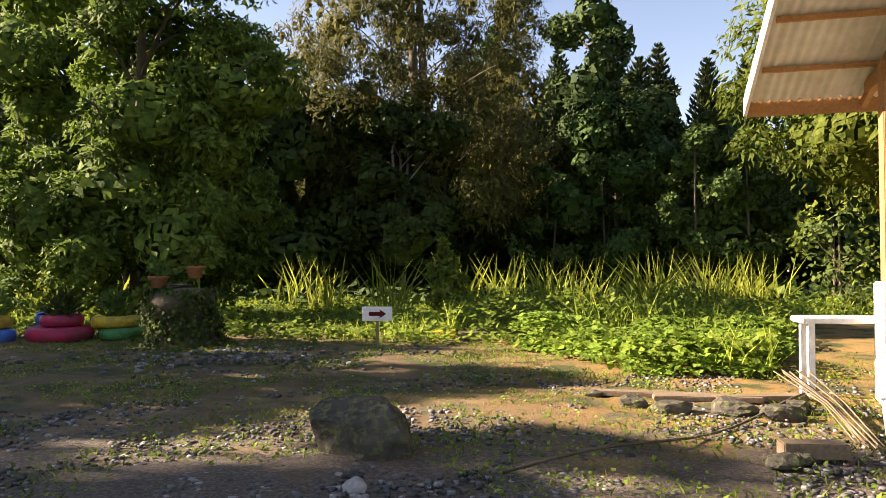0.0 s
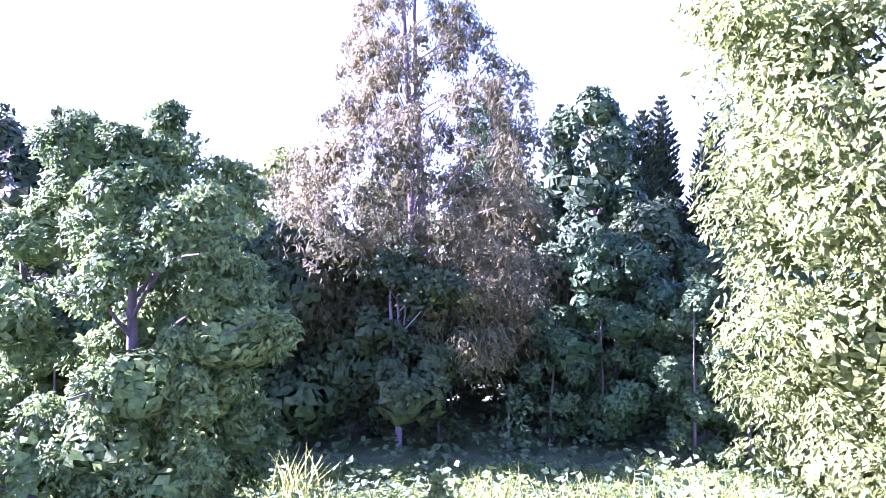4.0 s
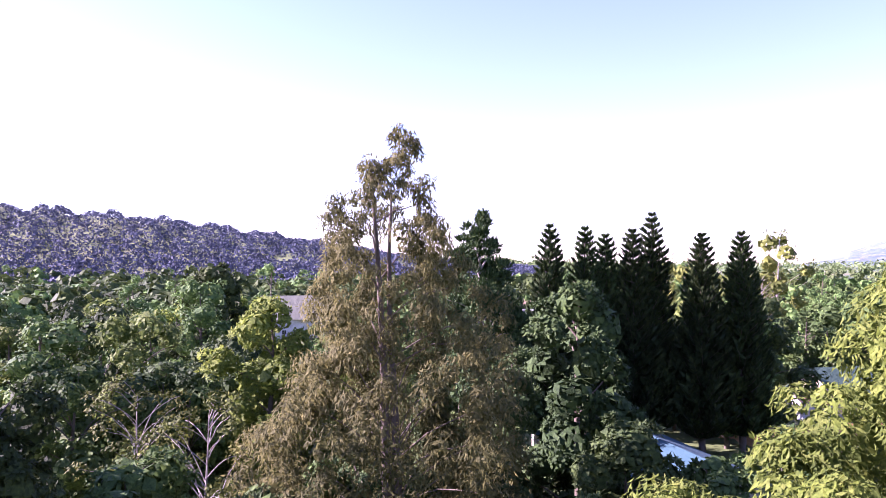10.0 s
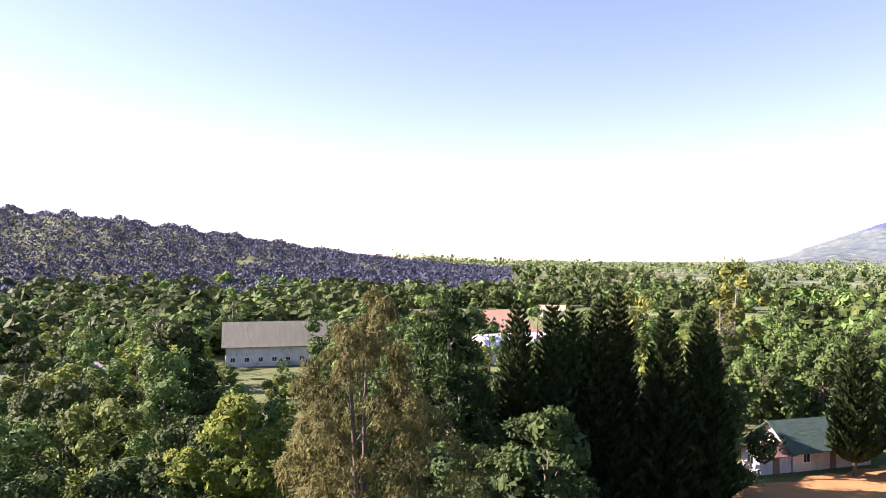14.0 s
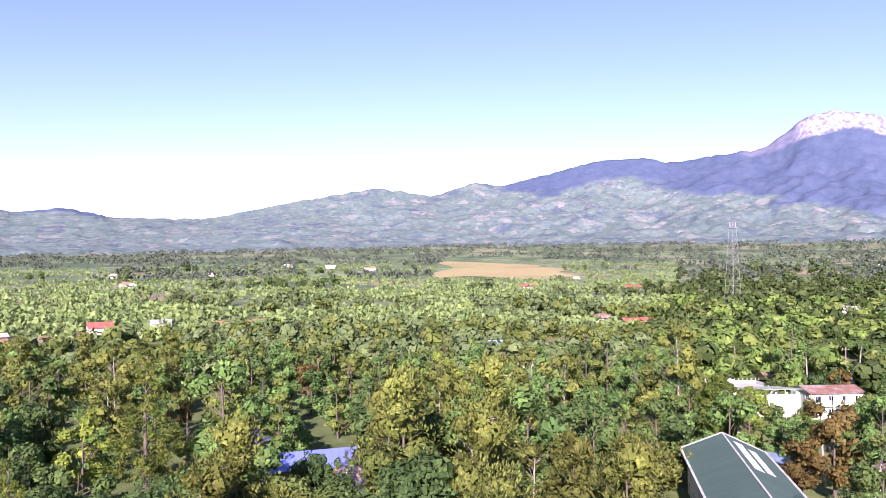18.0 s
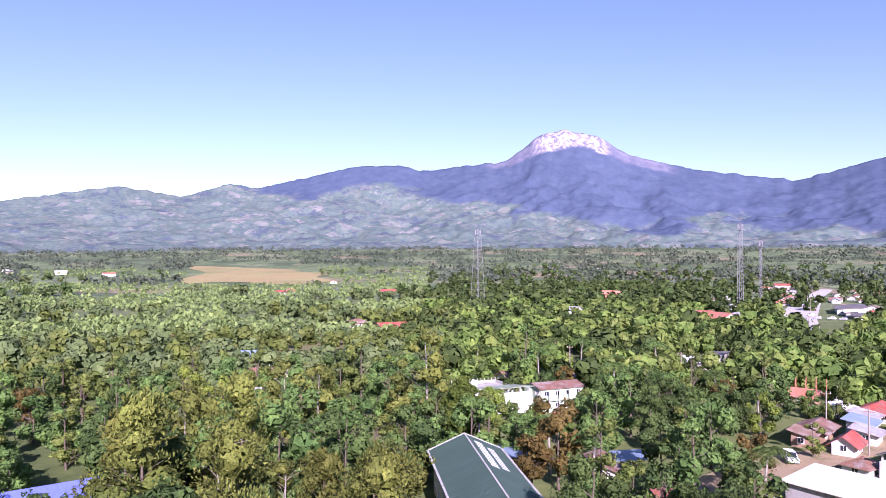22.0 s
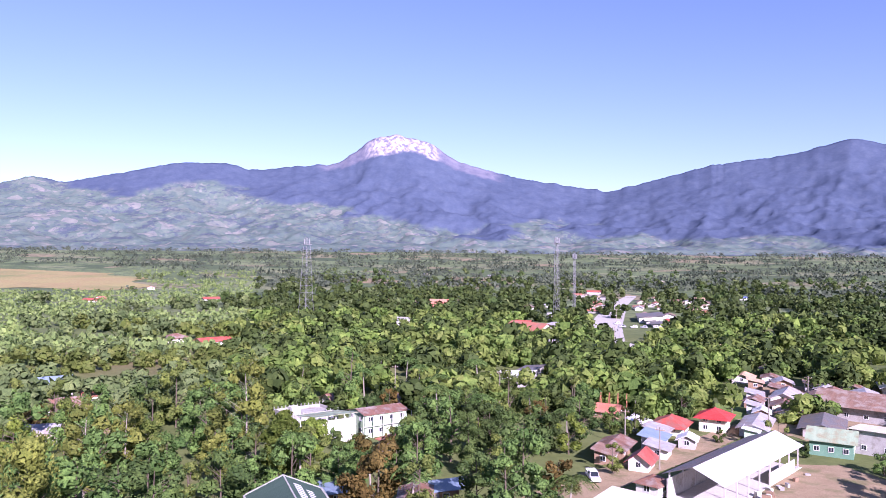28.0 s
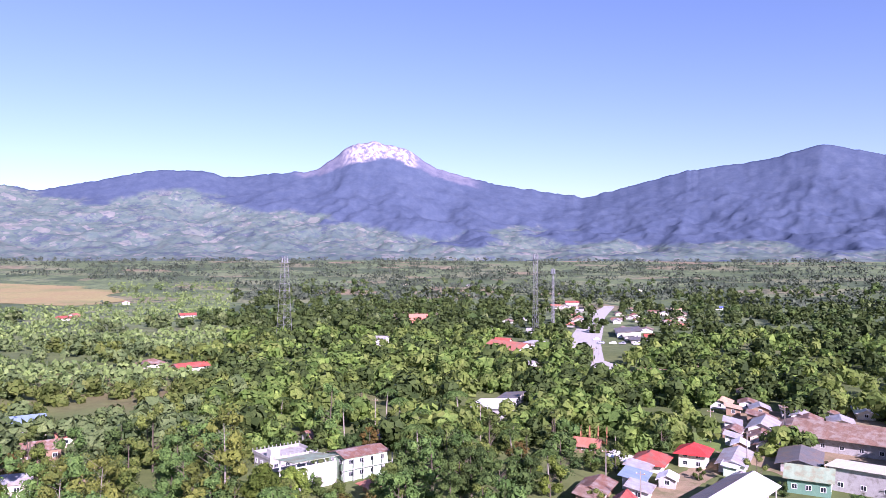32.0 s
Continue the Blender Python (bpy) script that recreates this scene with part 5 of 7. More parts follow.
# the open warehouse: roof on posts
wh = thing("warehouse", 86, -112.4, 0, -73.6, "open-sided warehouse with a white metal roof on posts", "warehouse")
# sun and shade put into the slopes' colours: near one white, back one dark
for sgn, mat in ((-1, R_WHITE), (1, R_DARK)):
    bm = prism(bmesh.new(), [(-18.5, sgn * 5.2, 4.3), (18.5, sgn * 5.2, 4.3), (18.5, sgn * 0.004, 6.3), (-18.5, sgn * 0.004, 6.3)], 0.1)
    bmesh.ops.recalc_face_normals(bm, faces=bm.faces[:])
    part("roof", bm, mat, wh)
for i in range(8):
    for sgn in (-1, 1):
        part("post", box_bm(0.22, 0.22, 4.7, -17.2 + i * 4.9, sgn * 4.6, -0.2, bevel=0.02), CONCRETE, wh)
    bm = prism(bmesh.new(), [(-17.3 + i * 4.9, -5.0, 4.15), (-17.1 + i * 4.9, -5.0, 4.15), (-17.1 + i * 4.9, 0, 6.07), (-17.3 + i * 4.9, 0, 6.07)], 0.2)
    part("rafter", bm, STEEL, wh)
part("wall", box_bm(13, 0.18, 2.2, 9, -4.45, -0.1), W_WHITE, wh)
part("wall", box_bm(36, 0.18, 3.6, 0, 4.6, -0.1), W_GREY, wh)
part("slab", box_bm(37, 9.8, 0.25, 0, 0, -0.1), CONCRETE, wh)
rng = np.random.default_rng(8)
for i in range(16):
    px, py = rng.uniform(-17, 17), rng.uniform(-7.6, -5.6)
    w, dd, hh = rng.uniform(0.5, 1.6), rng.uniform(0.4, 1.0), rng.uniform(0.3, 1.1)
    cs, sn = math.cos(radians(-74)), math.sin(radians(-74))
    ob = part("crate", box_bm(w, dd, hh, bevel=0.03), rng.choice([W_WHITE, W_WOOD, W_GREY, STEEL]))
    ob.location, ob.rotation_euler = (86 + px * cs - py * sn, -112.4 + px * sn + py * cs, 0.03), (0, 0, rng.uniform(0, 3))
    tagged(ob, "stacked material beside the open warehouse", "crate", "materials beside the warehouse")
house("shed", 88.5, -94.0, -74, 4.5, 4.0, 2.3, 1.0, W_WHITE, R_RUST, "small rusty-roofed lean-to beside the warehouse", "shed", "hip", (1, 1))
house("building", 71.6, -78.2, 197, 19.5, 7.6, 4.2, 0.8, W_GREY, R_CREAM, "long low building with a broad cream metal roof", "building", "mono", (5, 1), 0.6)
house("building", 57.6, -86.6, 197, 9.0, 7.0, 3.6, 0.5, W_GREY, R_SLATE, "building with a slate-blue metal roof", "building", "mono", (2, 1), 0.5)
house("shed", 78.8, -67.5, 20, 5.5, 3.2, 2.4, 0.5, W_WOOD, R_GREY, "small shed with a pale weathered roof", "shed", "mono", (1, 0), 0.3)
house("house", 120, -132.5, -60, 10.5, 7.5, 3.5, 1.7, W_WHITE, R_RED, "white house with a red hip roof", style="hip", wins=(3, 2), over=0.8, door=W_WOOD)
house("house", 116.4, -143.2, -60, 8.0, 7.0, 4.6, 1.7, W_CREAM, R_SCARLET, "house with a bright scarlet hip roof", style="hip", wins=(2, 2), over=0.8, floors=2)
house("building", 110.6, -150.5, -60, 17, 6.5, 3.2, 1.1, W_WHITE, R_GREY, "long house with a pale grey metal roof", "building", wins=(5, 1))
house("house", 111.8, -118.8, -58, 8, 5.0, 3.2, 0.8, W_WHITE, R_SLATE, "house with a blue-grey metal roof", style="mono", wins=(3, 1), door=W_WOOD)
house("house", 111.5, -107, -58, 10, 6.5, 2.6, 1.1, W_WOOD, R_RUST, "old house with a rusty metal roof", wins=(3, 1), door=W_WOOD)
house("house", 105.5, -113.5, -58, 6, 4.5, 2.5, 0.8, W_WHITE, R_GREY, "small white house with a grey roof", style="mono", wins=(2, 1))
house("shop", 106.5, -143.5, -60, 5.0, 3.2, 2.6, 0.4, W_MINT, R_WHITE, "small pale green roadside shop", "shop", "mono", (2, 0), 0.3, door=W_GREEN)
house("house", 116.8, -125.2, -60, 6, 5, 2.8, 0.8, W_CREAM, R_GREY, "house with a pale lean-to roof", style="mono", wins=(2, 1))
house("building", 127.5, -186, -62, 15, 7.5, 4.2, 1.7, W_WHITE, R_GREY, "long white house with a grey gable roof", "building", wins=(4, 2))
for i, (hx, hy, hl, hw, mat, lab) in enumerate([(116, -171.4, 9, 6, R_RUST, "rusty"), (122, -177, 8, 6, R_RUST, "rusty"), (125.3, -197, 9, 7, R_BROWN, "brown"), (127, -207, 9, 7, R_RUST, "rusty"),
                                                 (121, -213, 10, 7, R_GREY, "grey"), (116, -200, 12, 6, R_GREY, "grey"), (134, -196, 8, 6, R_RUST, "rusty"), (126, -235, 15, 6, R_WHITE, "white"),
                                                 (146, -211, 8, 6, R_GREY, "grey"), (159, -209, 9, 7, R_TAN, "tan"), (167, -234, 11, 7, R_BROWN, "brown"), (219, -271, 11, 8, R_TAN, "tan"), (140, -222, 8, 6, R_RUST, "rusty")]):
    house("house", hx, hy, -62 + (i * 37) % 11, hl, hw, 2.9, 1.2, (W_WHITE, W_CREAM, W_WOOD)[i % 3], mat, f"village house with a {lab} metal roof", wins=(3, 1), door=W_WOOD, group="village houses")
for i, (hx, hy, hl, hw, mat, lab) in enumerate([(130, -176, 8, 5, R_RUST, "rusty"), (136, -184, 9, 5, R_GREY, "grey"), (129, -189.5, 6, 4, R_BROWN, "brown"), (139, -199, 8, 5, R_RUST, "rusty"), (133, -212, 9, 5, R_GREY, "grey"), (138, -214, 7, 5, R_BROWN, "brown"),
                                                 (119, -164, 6, 4, R_WHITE, "white"), (124.5, -168.5, 6, 4, R_GREY, "grey"), (130, -222, 9, 6, R_RUST, "rusty"), (150, -203, 7, 5, R_TAN, "tan"), (154, -216, 8, 6, R_RUST, "rusty"), (95.5, -131, 5, 4, R_RUST, "rusty"), (99.5, -137, 5, 3.5, R_GREY, "grey"),
                                                 (124.5, -127, 6, 4, R_WHITE, "white"), (108, -124.5, 5, 4, R_WHITE, "white"), (107.5, -101, 6, 4, R_BROWN, "brown")]):
    house("house", hx, hy, -64 + (i * 23) % 13, hl, hw, 2.8, 0.9, (W_WOOD, W_WHITE, W_GREY)[i % 3], mat, f"low village house with a {lab} metal roof", style=("gable", "mono")[i % 2], wins=(2, 1), over=0.3, group="village houses")
house("house", 90.3, -147.5, 28, 8.0, 7.5, 3.4, 1.7, W_GREEN, R_GREEN_PALE, "green and white house with a pale green roof", wins=(3, 2), over=0.8, door=W_WOOD)
house("building", 102.5, -163.5, -60, 17, 9, 3.4, 1.2, W_GREY, R_DARK, "building with a wide dark weathered roof", "building", wins=(4, 2), over=0.9)
house("market_hall", 104, -190.5, 20, 26, 15, 4.0, 2.4, W_GREY, R_BROWN, "large market hall with a rusty brown roof", "hall", wins=(6, 2), over=1.6)
house("building", 82, -159, 18, 17, 10, 4.2, 0.8, W_GREY, R_CREAM, "building with a flat pale roof", "building", "mono", (4, 2), 0.8)
# two-storey mint building with its veranda and terrace
mint = house("building", 150.5, -72, 97, 13.2, 8.4, 6.4, 1.0, W_MINT, R_RUST, "two-storey pale green building with a rusty low roof", "building", wins=(4, 2), floors=2, over=0.1)
for k in range(6):
    for sgn in (-1, 1):
        part("pilaster", box_bm(0.22, 0.1, 5.0, -6.3 + k * 2.52, sgn * 4.24, -0.1), TRIM_OLD, mint)
for sgn in (-1, 1):
    part("floor_band", box_bm(13.0, 0.08, 0.2, 0, sgn * 4.235, 2.55), TRIM_OLD, mint)
veranda = thing("veranda", 149.5, -59.5, 0, 97, "two-storey open veranda with a pale green canopy roof", "veranda")
bm = prism(bmesh.new(), [(-5.2, -4.6, 4.9), (5.2, -4.6, 4.9), (5.2, 4.4, 6.0), (-5.2, 4.4, 6.0)], 0.12)
part("roof", bm, R_GREEN_PALE, veranda)
part("floor", box_bm(9.6, 8.2, 0.25, 0, 0, 2.5), CONCRETE, veranda)
part("wall", box_bm(9.6, 0.2, 5.2, 0, 3.9, -0.2), W_WHITE, veranda)
for k in range(5):
    for sgn in (-1, 1):
        part("post", box_bm(0.2, 0.2, 5.0 if sgn < 0 else 5.6, -4.6 + k * 2.3, sgn * 3.7, -0.2), TRIM, veranda)
part("railing", box_bm(9.4, 0.06, 0.08, 0, -4.0, 3.6), TRIM, veranda)
for k in range(16):
    part("baluster", box_bm(0.05, 0.05, 0.85, -4.5 + k * 0.6, -4.0, 2.75), TRIM, veranda)
part("awning", prism(bmesh.new(), [(-3.5, -6.4, 2.0), (3.5, -6.4, 2.0), (3.5, -4.2, 2.5), (-3.5, -4.2, 2.5)], 0.06), R_CREAM, veranda)
terrace = house("building", 166, -60.5, 97, 14, 10, 4.2, 0, W_GREY, W_GREY, "grey-white flat-roofed building with a balustrade round its terrace", "building", "flat", (4, 3))
for k in range(13):
    part("column", box_bm(0.14, 0.14, 1.0, -6.0 + k, -4.6, 2.95), TRIM_OLD, terrace)
    part("column", box_bm(0.14, 0.14, 1.0, -6.0 + k, 4.6, 2.95), TRIM_OLD, terrace)
part("stair_head", box_bm(2.2, 2.4, 2.1, 4.2, 2.4, 2.92, bevel=0.04), W_WHITE, terrace)
house("house", 136.4, -71.2, 97, 8.5, 6, 2.9, 1.4, W_WOOD, R_TERRA, "house with a terracotta hip roof", style="hip", wins=(3, 1), over=0.8)
house("house", 187.2, -51.1, 100, 7.5, 6, 3.0, 1.6, W_CREAM, R_TERRA, "house with a red hip roof among palms", style="hip", wins=(2, 1), over=0.7)
house("house", 176, -90.5, 118, 13, 9, 3.2, 1.4, W_WOOD, R_RUST, "house with a rusty brown roof", wins=(3, 2))
house("house", 184, -76, 100, 8, 6, 3.2, 1.4, W_WHITE, R_RUST, "white house with a rusty roof", wins=(2, 1))
house("building", 190, -137, 128, 21, 13, 4.2, 0.9, W_GREY, R_WHITE, "wide building with a white sheet roof", "building", "mono", (5, 2), 0.5)
house("building", 199, -151, 128, 20, 7, 4.0, 0.7, W_GREY, R_DARK, "long building with a dark roof", "building", "mono", (4, 1), 0.5)
house("building", 201, -124, 128, 15, 6, 3.4, 0.5, W_GREY, R_CREAM, "low building with a cream roof", "building", "mono", (4, 1), 0.5)
house("house", 101.5, -56, 150, 9, 6, 2.8, 1.1, W_WHITE, R_RUST, "white house with a rusty roof behind trees", wins=(3, 1), door=W_WOOD)
house("shed", 103, -62, 150, 6, 5, 2.8, 0.6, W_WOOD, R_SLATE, "shed with a blue-grey roof", "shed", "mono", (1, 1))
house("shed", 84, -57.4, 160, 5, 4, 2.4, 0.8, W_WOOD, R_TERRA, "small shed with a reddish roof", "shed", wins=(1, 0))
house("shed", 111, -46, 160, 8, 5, 2.8, 0.6, W_WOOD, R_SLATE, "low building with a blue-grey roof behind the hall", "shed", "mono", (2, 1))
house("house", 174, -4.5, 80, 9, 6, 2.8, 1.2, W_CREAM, R_GREY, "house with a patched grey roof", wins=(2, 1))
house("house", 232, -10, 95, 9, 7, 4.0, 1.4, W_WHITE, R_SLATE, "white house with a blue roof among trees", wins=(3, 1))
house("house", 214, -20, 95, 8, 6, 2.8, 1.3, W_CREAM, R_TERRA, "house with a terracotta roof among trees", wins=(2, 1))
for hx, hy, ht, hl, wl, rf, lab in ((297, 20, 80, 9, W_CREAM, R_RED, "farmhouse with a red roof among trees"), (415, -295, 40, 12, W_WHITE, R_WHITE, "white house near the church"), (405, -329, 45, 12, W_WHITE, R_GREY, "white roadside house with a grey roof"),
                                (269, -213, 20, 11, W_WHITE, R_GREY, "white house with a grey roof before the church"), (139, -130, 30, 8, W_WOOD, R_TERRA, "small house with a terracotta roof"), (101, -104, -58, 7, W_WHITE, R_RED, "small white house with a red roof beside the lane"),
                                (219, -242, 30, 13, W_CREAM, R_RUST, "house with a rusty roof beside the road"), (200, -12, 95, 8, W_WOOD, R_RUST, "small house with a rusty roof among trees")):
    house("house", hx, hy, ht, hl, hl * 0.62, 3.2, 1.5, wl, rf, lab, wins=(3, 1))
house("house", 338, -78, 105, 17, 8, 3.0, 1.6, W_WHITE, R_RED, "long white house with a red roof", wins=(4, 1))
house("house", 357, -65, 105, 12, 9, 3.4, 1.8, W_CREAM, R_RUST, "house with a rust-red roof", style="hip", wins=(3, 1))
house("church", 313, -237, 8, 30, 15, 5.5, 4.0, W_WHITE, R_TERRA, "white church with a terracotta gable roof", "church", wins=(6, 2), over=0.6)
house("house", 254, -200, 20, 16, 9, 3.4, 1.6, W_CREAM, R_BROWN, "long house with a brown roof before the church", wins=(5, 2))
house("building", 322, -262, 35, 14, 11, 5.4, 1.4, W_WHITE, R_GREY, "white two-storey house with a grey roof", "building", "hip", (4, 3), floors=2)
house("house", 352, -262, 35, 10, 8, 4.0, 2.0, W_CREAM, R_RED, "house with a red roof beside the road", wins=(3, 1))
house("building", 357, -371, 137, 42, 18, 5.4, 1.6, W_WHITE, R_DARK, "long commercial building with a dark roof and white walls", "building", "mono", (8, 3), 0.8)
house("building", 342, -356, 137, 30, 7, 4.0, 0.7, W_GREY, R_CREAM, "long cream awning-roofed shop row", "building", "mono", (8, 1), 0.8)
house("building", 322, -342, 137, 20, 8, 3.4, 0.8, W_GREY, R_DARK, "dark-roofed roadside shop row", "building", "mono", (6, 1), 0.8)
house("house", 513, -295, 60, 13, 11, 3.5, 7.0, W_WHITE, R_TERRA, "house with a steep terracotta gable", wins=(2, 2))
house("house", 524, -306, 60, 10, 9, 3.5, 6.0, W_WHITE, R_TERRA, "house with a steep terracotta gable", wins=(2, 2))
house("house", 391, -198, 40, 14, 9, 5.0, 1.6, W_WHITE, R_GREY, "white house with a grey roof among trees", wins=(4, 2), floors=2)
house("house", 526, -682, 30, 16, 12, 3.5, 2.0, W_WHITE, R_BLUE, "house with a blue roof on the plain", wins=(3, 1))
rng = np.random.default_rng(21)
for i in range(44):
    u = rng.uniform(0, 1)
    rx, ry = 390 + 230 * u, -370 - 240 * u
    off = rng.choice([-1, 1]) * rng.uniform(14, 75)
    hx, hy = rx + off * 0.72, ry + off * 0.69
    house("house", hx, hy, 45 + rng.uniform(-10, 10) + 90 * (i % 2), rng.uniform(9, 17), rng.uniform(7, 10), 3.4, 1.6, (W_WHITE, W_CREAM, W_GREY)[i % 3], (R_RUST, R_TAN, R_GREY, R_BROWN, R_TERRA)[i % 5],
          ("town house with a rusty roof", "town house with a tan roof", "town house with a grey roof", "town house with a brown roof", "town house with a terracotta roof")[i % 5], wins=(2, 1), group="town houses")
for i in range(16):
    az, dd = rng.uniform(-140, -60), rng.uniform(480, 1300)
    hx, hy = -math.sin(radians(az)) * dd, math.cos(radians(az)) * dd
    house("farmhouse", hx, hy, rng.uniform(0, 180), rng.uniform(10, 22), rng.uniform(8, 12), 3.6, 1.8, (W_WHITE, W_CREAM)[i % 2], (R_RED, R_GREY, R_TERRA, R_WHITE)[i % 4],
          ("farmhouse with a red roof on the plain", "farmhouse with a grey roof on the plain", "farmhouse with a terracotta roof on the plain", "farmhouse with a white roof on the plain")[i % 4], wins=(2, 0), group="farmhouses on the plain", z=float(ground_z(hx, hy)))


# ---- masts, poles, arches, vehicles ----
def lattice_mast(x, y, h, w0, w1, label):
    ob = thing("radio_mast", x, y, 0, 20, label, "mast")
    for sx in (-1, 1):
        for sy in (-1, 1):
            part("leg", mesh_np("leg", *tube([(sx * w0, sy * w0, -0.3), (sx * w1, sy * w1, h)], 0.10, 5)), STEEL_DULL, ob)
    n = 12
    for i in range(n):
        a, e = i / n, (i + 1) / n
        ra_, rb_ = w0 + (w1 - w0) * a, w0 + (w1 - w0) * e
        c0 = [(-ra_, -ra_, a * h), (ra_, -ra_, a * h), (ra_, ra_, a * h), (-ra_, ra_, a * h)]
        c1 = [(-rb_, -rb_, e * h), (rb_, -rb_, e * h), (rb_, rb_, e * h), (-rb_, rb_, e * h)]
        ch = []
        for k in range(4):
            ch.append(tube([c0[k], c1[(k + 1) % 4]], 0.05, 4))
            ch.append(tube([c1[k], c1[(k + 1) % 4]], 0.05, 4))
        part("brace", mesh_np("brace", *joined(ch)), STEEL_DULL, ob)
    for k in range(4):
        part("antenna", box_bm(0.5, 0.5, 3.0, (w1 + 0.9) * (1, -1, 0, 0)[k], (w1 + 0.9) * (0, 0, 1, -1)[k], h - 4, bevel=0.05), STEEL, ob)
    part("platform", box_bm(w1 * 2 + 2.2, w1 * 2 + 2.2, 0.25, 0, 0, h - 4.4), STEEL, ob)


lattice_mast(454.7, -163.3, 53, 3.6, 1.3, "tall square lattice radio mast with antennas")
lattice_mast(382, -311, 56, 1.4, 0.9, "tall slim lattice radio mast with antennas")
lattice_mast(404, -345, 46, 0.8, 0.5, "slim lattice radio mast behind the town")


def utility_pole(x, y, h=8.5, turn=0):
    ob = thing("utility_pole", x, y, 0, turn, "weathered grey utility pole with a crossarm", "pole", "utility poles")
    part("pole", mesh_np("pole", *tube([(0, 0, -0.4), (0, 0, h)], [0.15, 0.1], 8)), BARK_PALE, ob)
    part("crossarm", box_bm(1.8, 0.1, 0.12, 0, 0, h - 0.6), W_WOOD, ob)
    for dx in (-0.75, 0, 0.75):
        part("insulator", mesh_np("insulator", *tube([(dx, 0, h - 0.48), (dx, 0, h - 0.28)], 0.05, 6)), TRIM, ob)


for px, py, ph in ((98.6, -106.2, 8), (114.4, -112.7, 8), (107, -150, 9), (121, -186, 9), (248, -236, 10), (286, -276, 10), (333, -318, 11), (188, -95, 9), (128, -164, 9), (160, -112, 10), (150, 2, 9)):
    utility_pole(px, py, ph, 40)
arch = thing("arch_frame", 142, -135.5, 0, -45, "rusty steel arches of an unfinished canopy", "frame")
for i in range(4):
    s = np.linspace(0, math.pi, 12)
    part("arch", mesh_np("arch", *tube(np.stack([np.cos(s) * 4.5, np.full(12, i * 2.2 - 3.3), np.sin(s) * 3.0 + 2.0], 1), 0.14, 5)), STEEL_RUST, arch)
    for sx in (-4.5, 4.5):
        part("post", mesh_np("post", *tube([(sx, i * 2.2 - 3.3, -0.2), (sx, i * 2.2 - 3.3, 2.0)], 0.14, 5)), STEEL_RUST, arch)

TYRE = surface("tyre_rubber", (0.02, 0.02, 0.02), (0.04, 0.04, 0.04), 5, 40, 0.9)
CAR_WHITE = surface("car_paint_white", (0.74, 0.74, 0.73), (0.80, 0.80, 0.79), 1, 10, 0.3, bumps=0.02)
CAR_GREY = surface("car_paint_grey", (0.25, 0.26, 0.28), (0.32, 0.33, 0.35), 1, 10, 0.3, bumps=0.02)


def vehicle(x, y, turn, paint, label, pickup=True, L=5.2):
    ob = thing("pickup_truck" if pickup else "car", x, y, 0.02, turn, label, "truck" if pickup else "car")
    bm = box_bm(L, 1.8, 0.62, 0, 0, 0.42, bevel=0.1)
    part("body", bm, paint, ob)
    bm = bmesh.new()
    x0, x1 = (-0.15 * L, 0.28 * L) if pickup else (-0.38 * L, 0.25 * L)
    lo = [bm.verts.new(p) for p in ((x0, -0.85, 1.0), (x1, -0.85, 1.0), (x1, 0.85, 1.0), (x0, 0.85, 1.0))]
    hi = [bm.verts.new(p) for p in ((x0 + 0.15, -0.7, 1.75), (x1 - 0.75, -0.7, 1.75), (x1 - 0.75, 0.7, 1.75), (x0 + 0.15, 0.7, 1.75))]
    bm.faces.new(lo[::-1])
    top = bm.faces.new(hi)
    for i in range(4):
        bm.faces.new((lo[i], lo[(i + 1) % 4], hi[(i + 1) % 4], hi[i]))
    cab = part("cabin", bm, paint, ob)
    part("windscreen", prism(bmesh.new(), [(x1 - 0.02, -0.75, 1.06), (x1 - 0.02, 0.75, 1.06), (x1 - 0.68, 0.64, 1.7), (x1 - 0.68, -0.64, 1.7)], 0.02), DARK_GLASS, cab)
    for sgn in (-1, 1):
        part("side_window", box_bm((x1 - x0) * 0.55, 0.03, 0.42, (x0 + x1) / 2 - 0.2, sgn * 0.80, 1.18), DARK_GLASS, cab)
    if pickup:
        for sgn in (-1, 1):
            part("bed_side", box_bm(L * 0.36, 0.07, 0.45, -L * 0.31, sgn * 0.86, 1.03), paint, ob)
        part("tailgate", box_bm(0.07, 1.7, 0.45, -L * 0.49, 0, 1.03), paint, ob)
    for sx in (-0.31, 0.31):
        for sgn in (-1, 1):
            w = part("wheel", mesh_np("wheel", *tube([(sx * L, sgn * 0.72, 0.36), (sx * L, sgn * 0.92, 0.36)], 0.36, 14)), TYRE, ob)
            part("rim", mesh_np("rim", *tube([(sx * L, sgn * 0.90, 0.36), (sx * L, sgn * 0.935, 0.36), (sx * L, sgn * 0.936, 0.36)], [0.2, 0.2, 0.01], 10)), STEEL, w)
    for sgn in (-1, 1):
        part("headlight", box_bm(0.06, 0.35, 0.18, L / 2 - 0.01, sgn * 0.62, 0.72), TRIM, ob)


vehicle(99.5, -90.5, 150, CAR_WHITE, "white pickup truck parked on the dirt lane")
for i, (cx, cy) in enumerate(((318, -326), (322, -322), (327, -317), (312, -331), (300, -283), (345, -330))):
    vehicle(cx, cy, 45 + i * 7, (CAR_GREY, CAR_WHITE)[i % 2], ("grey car parked by the road", "white car parked by the road")[i % 2], False, 4.4)

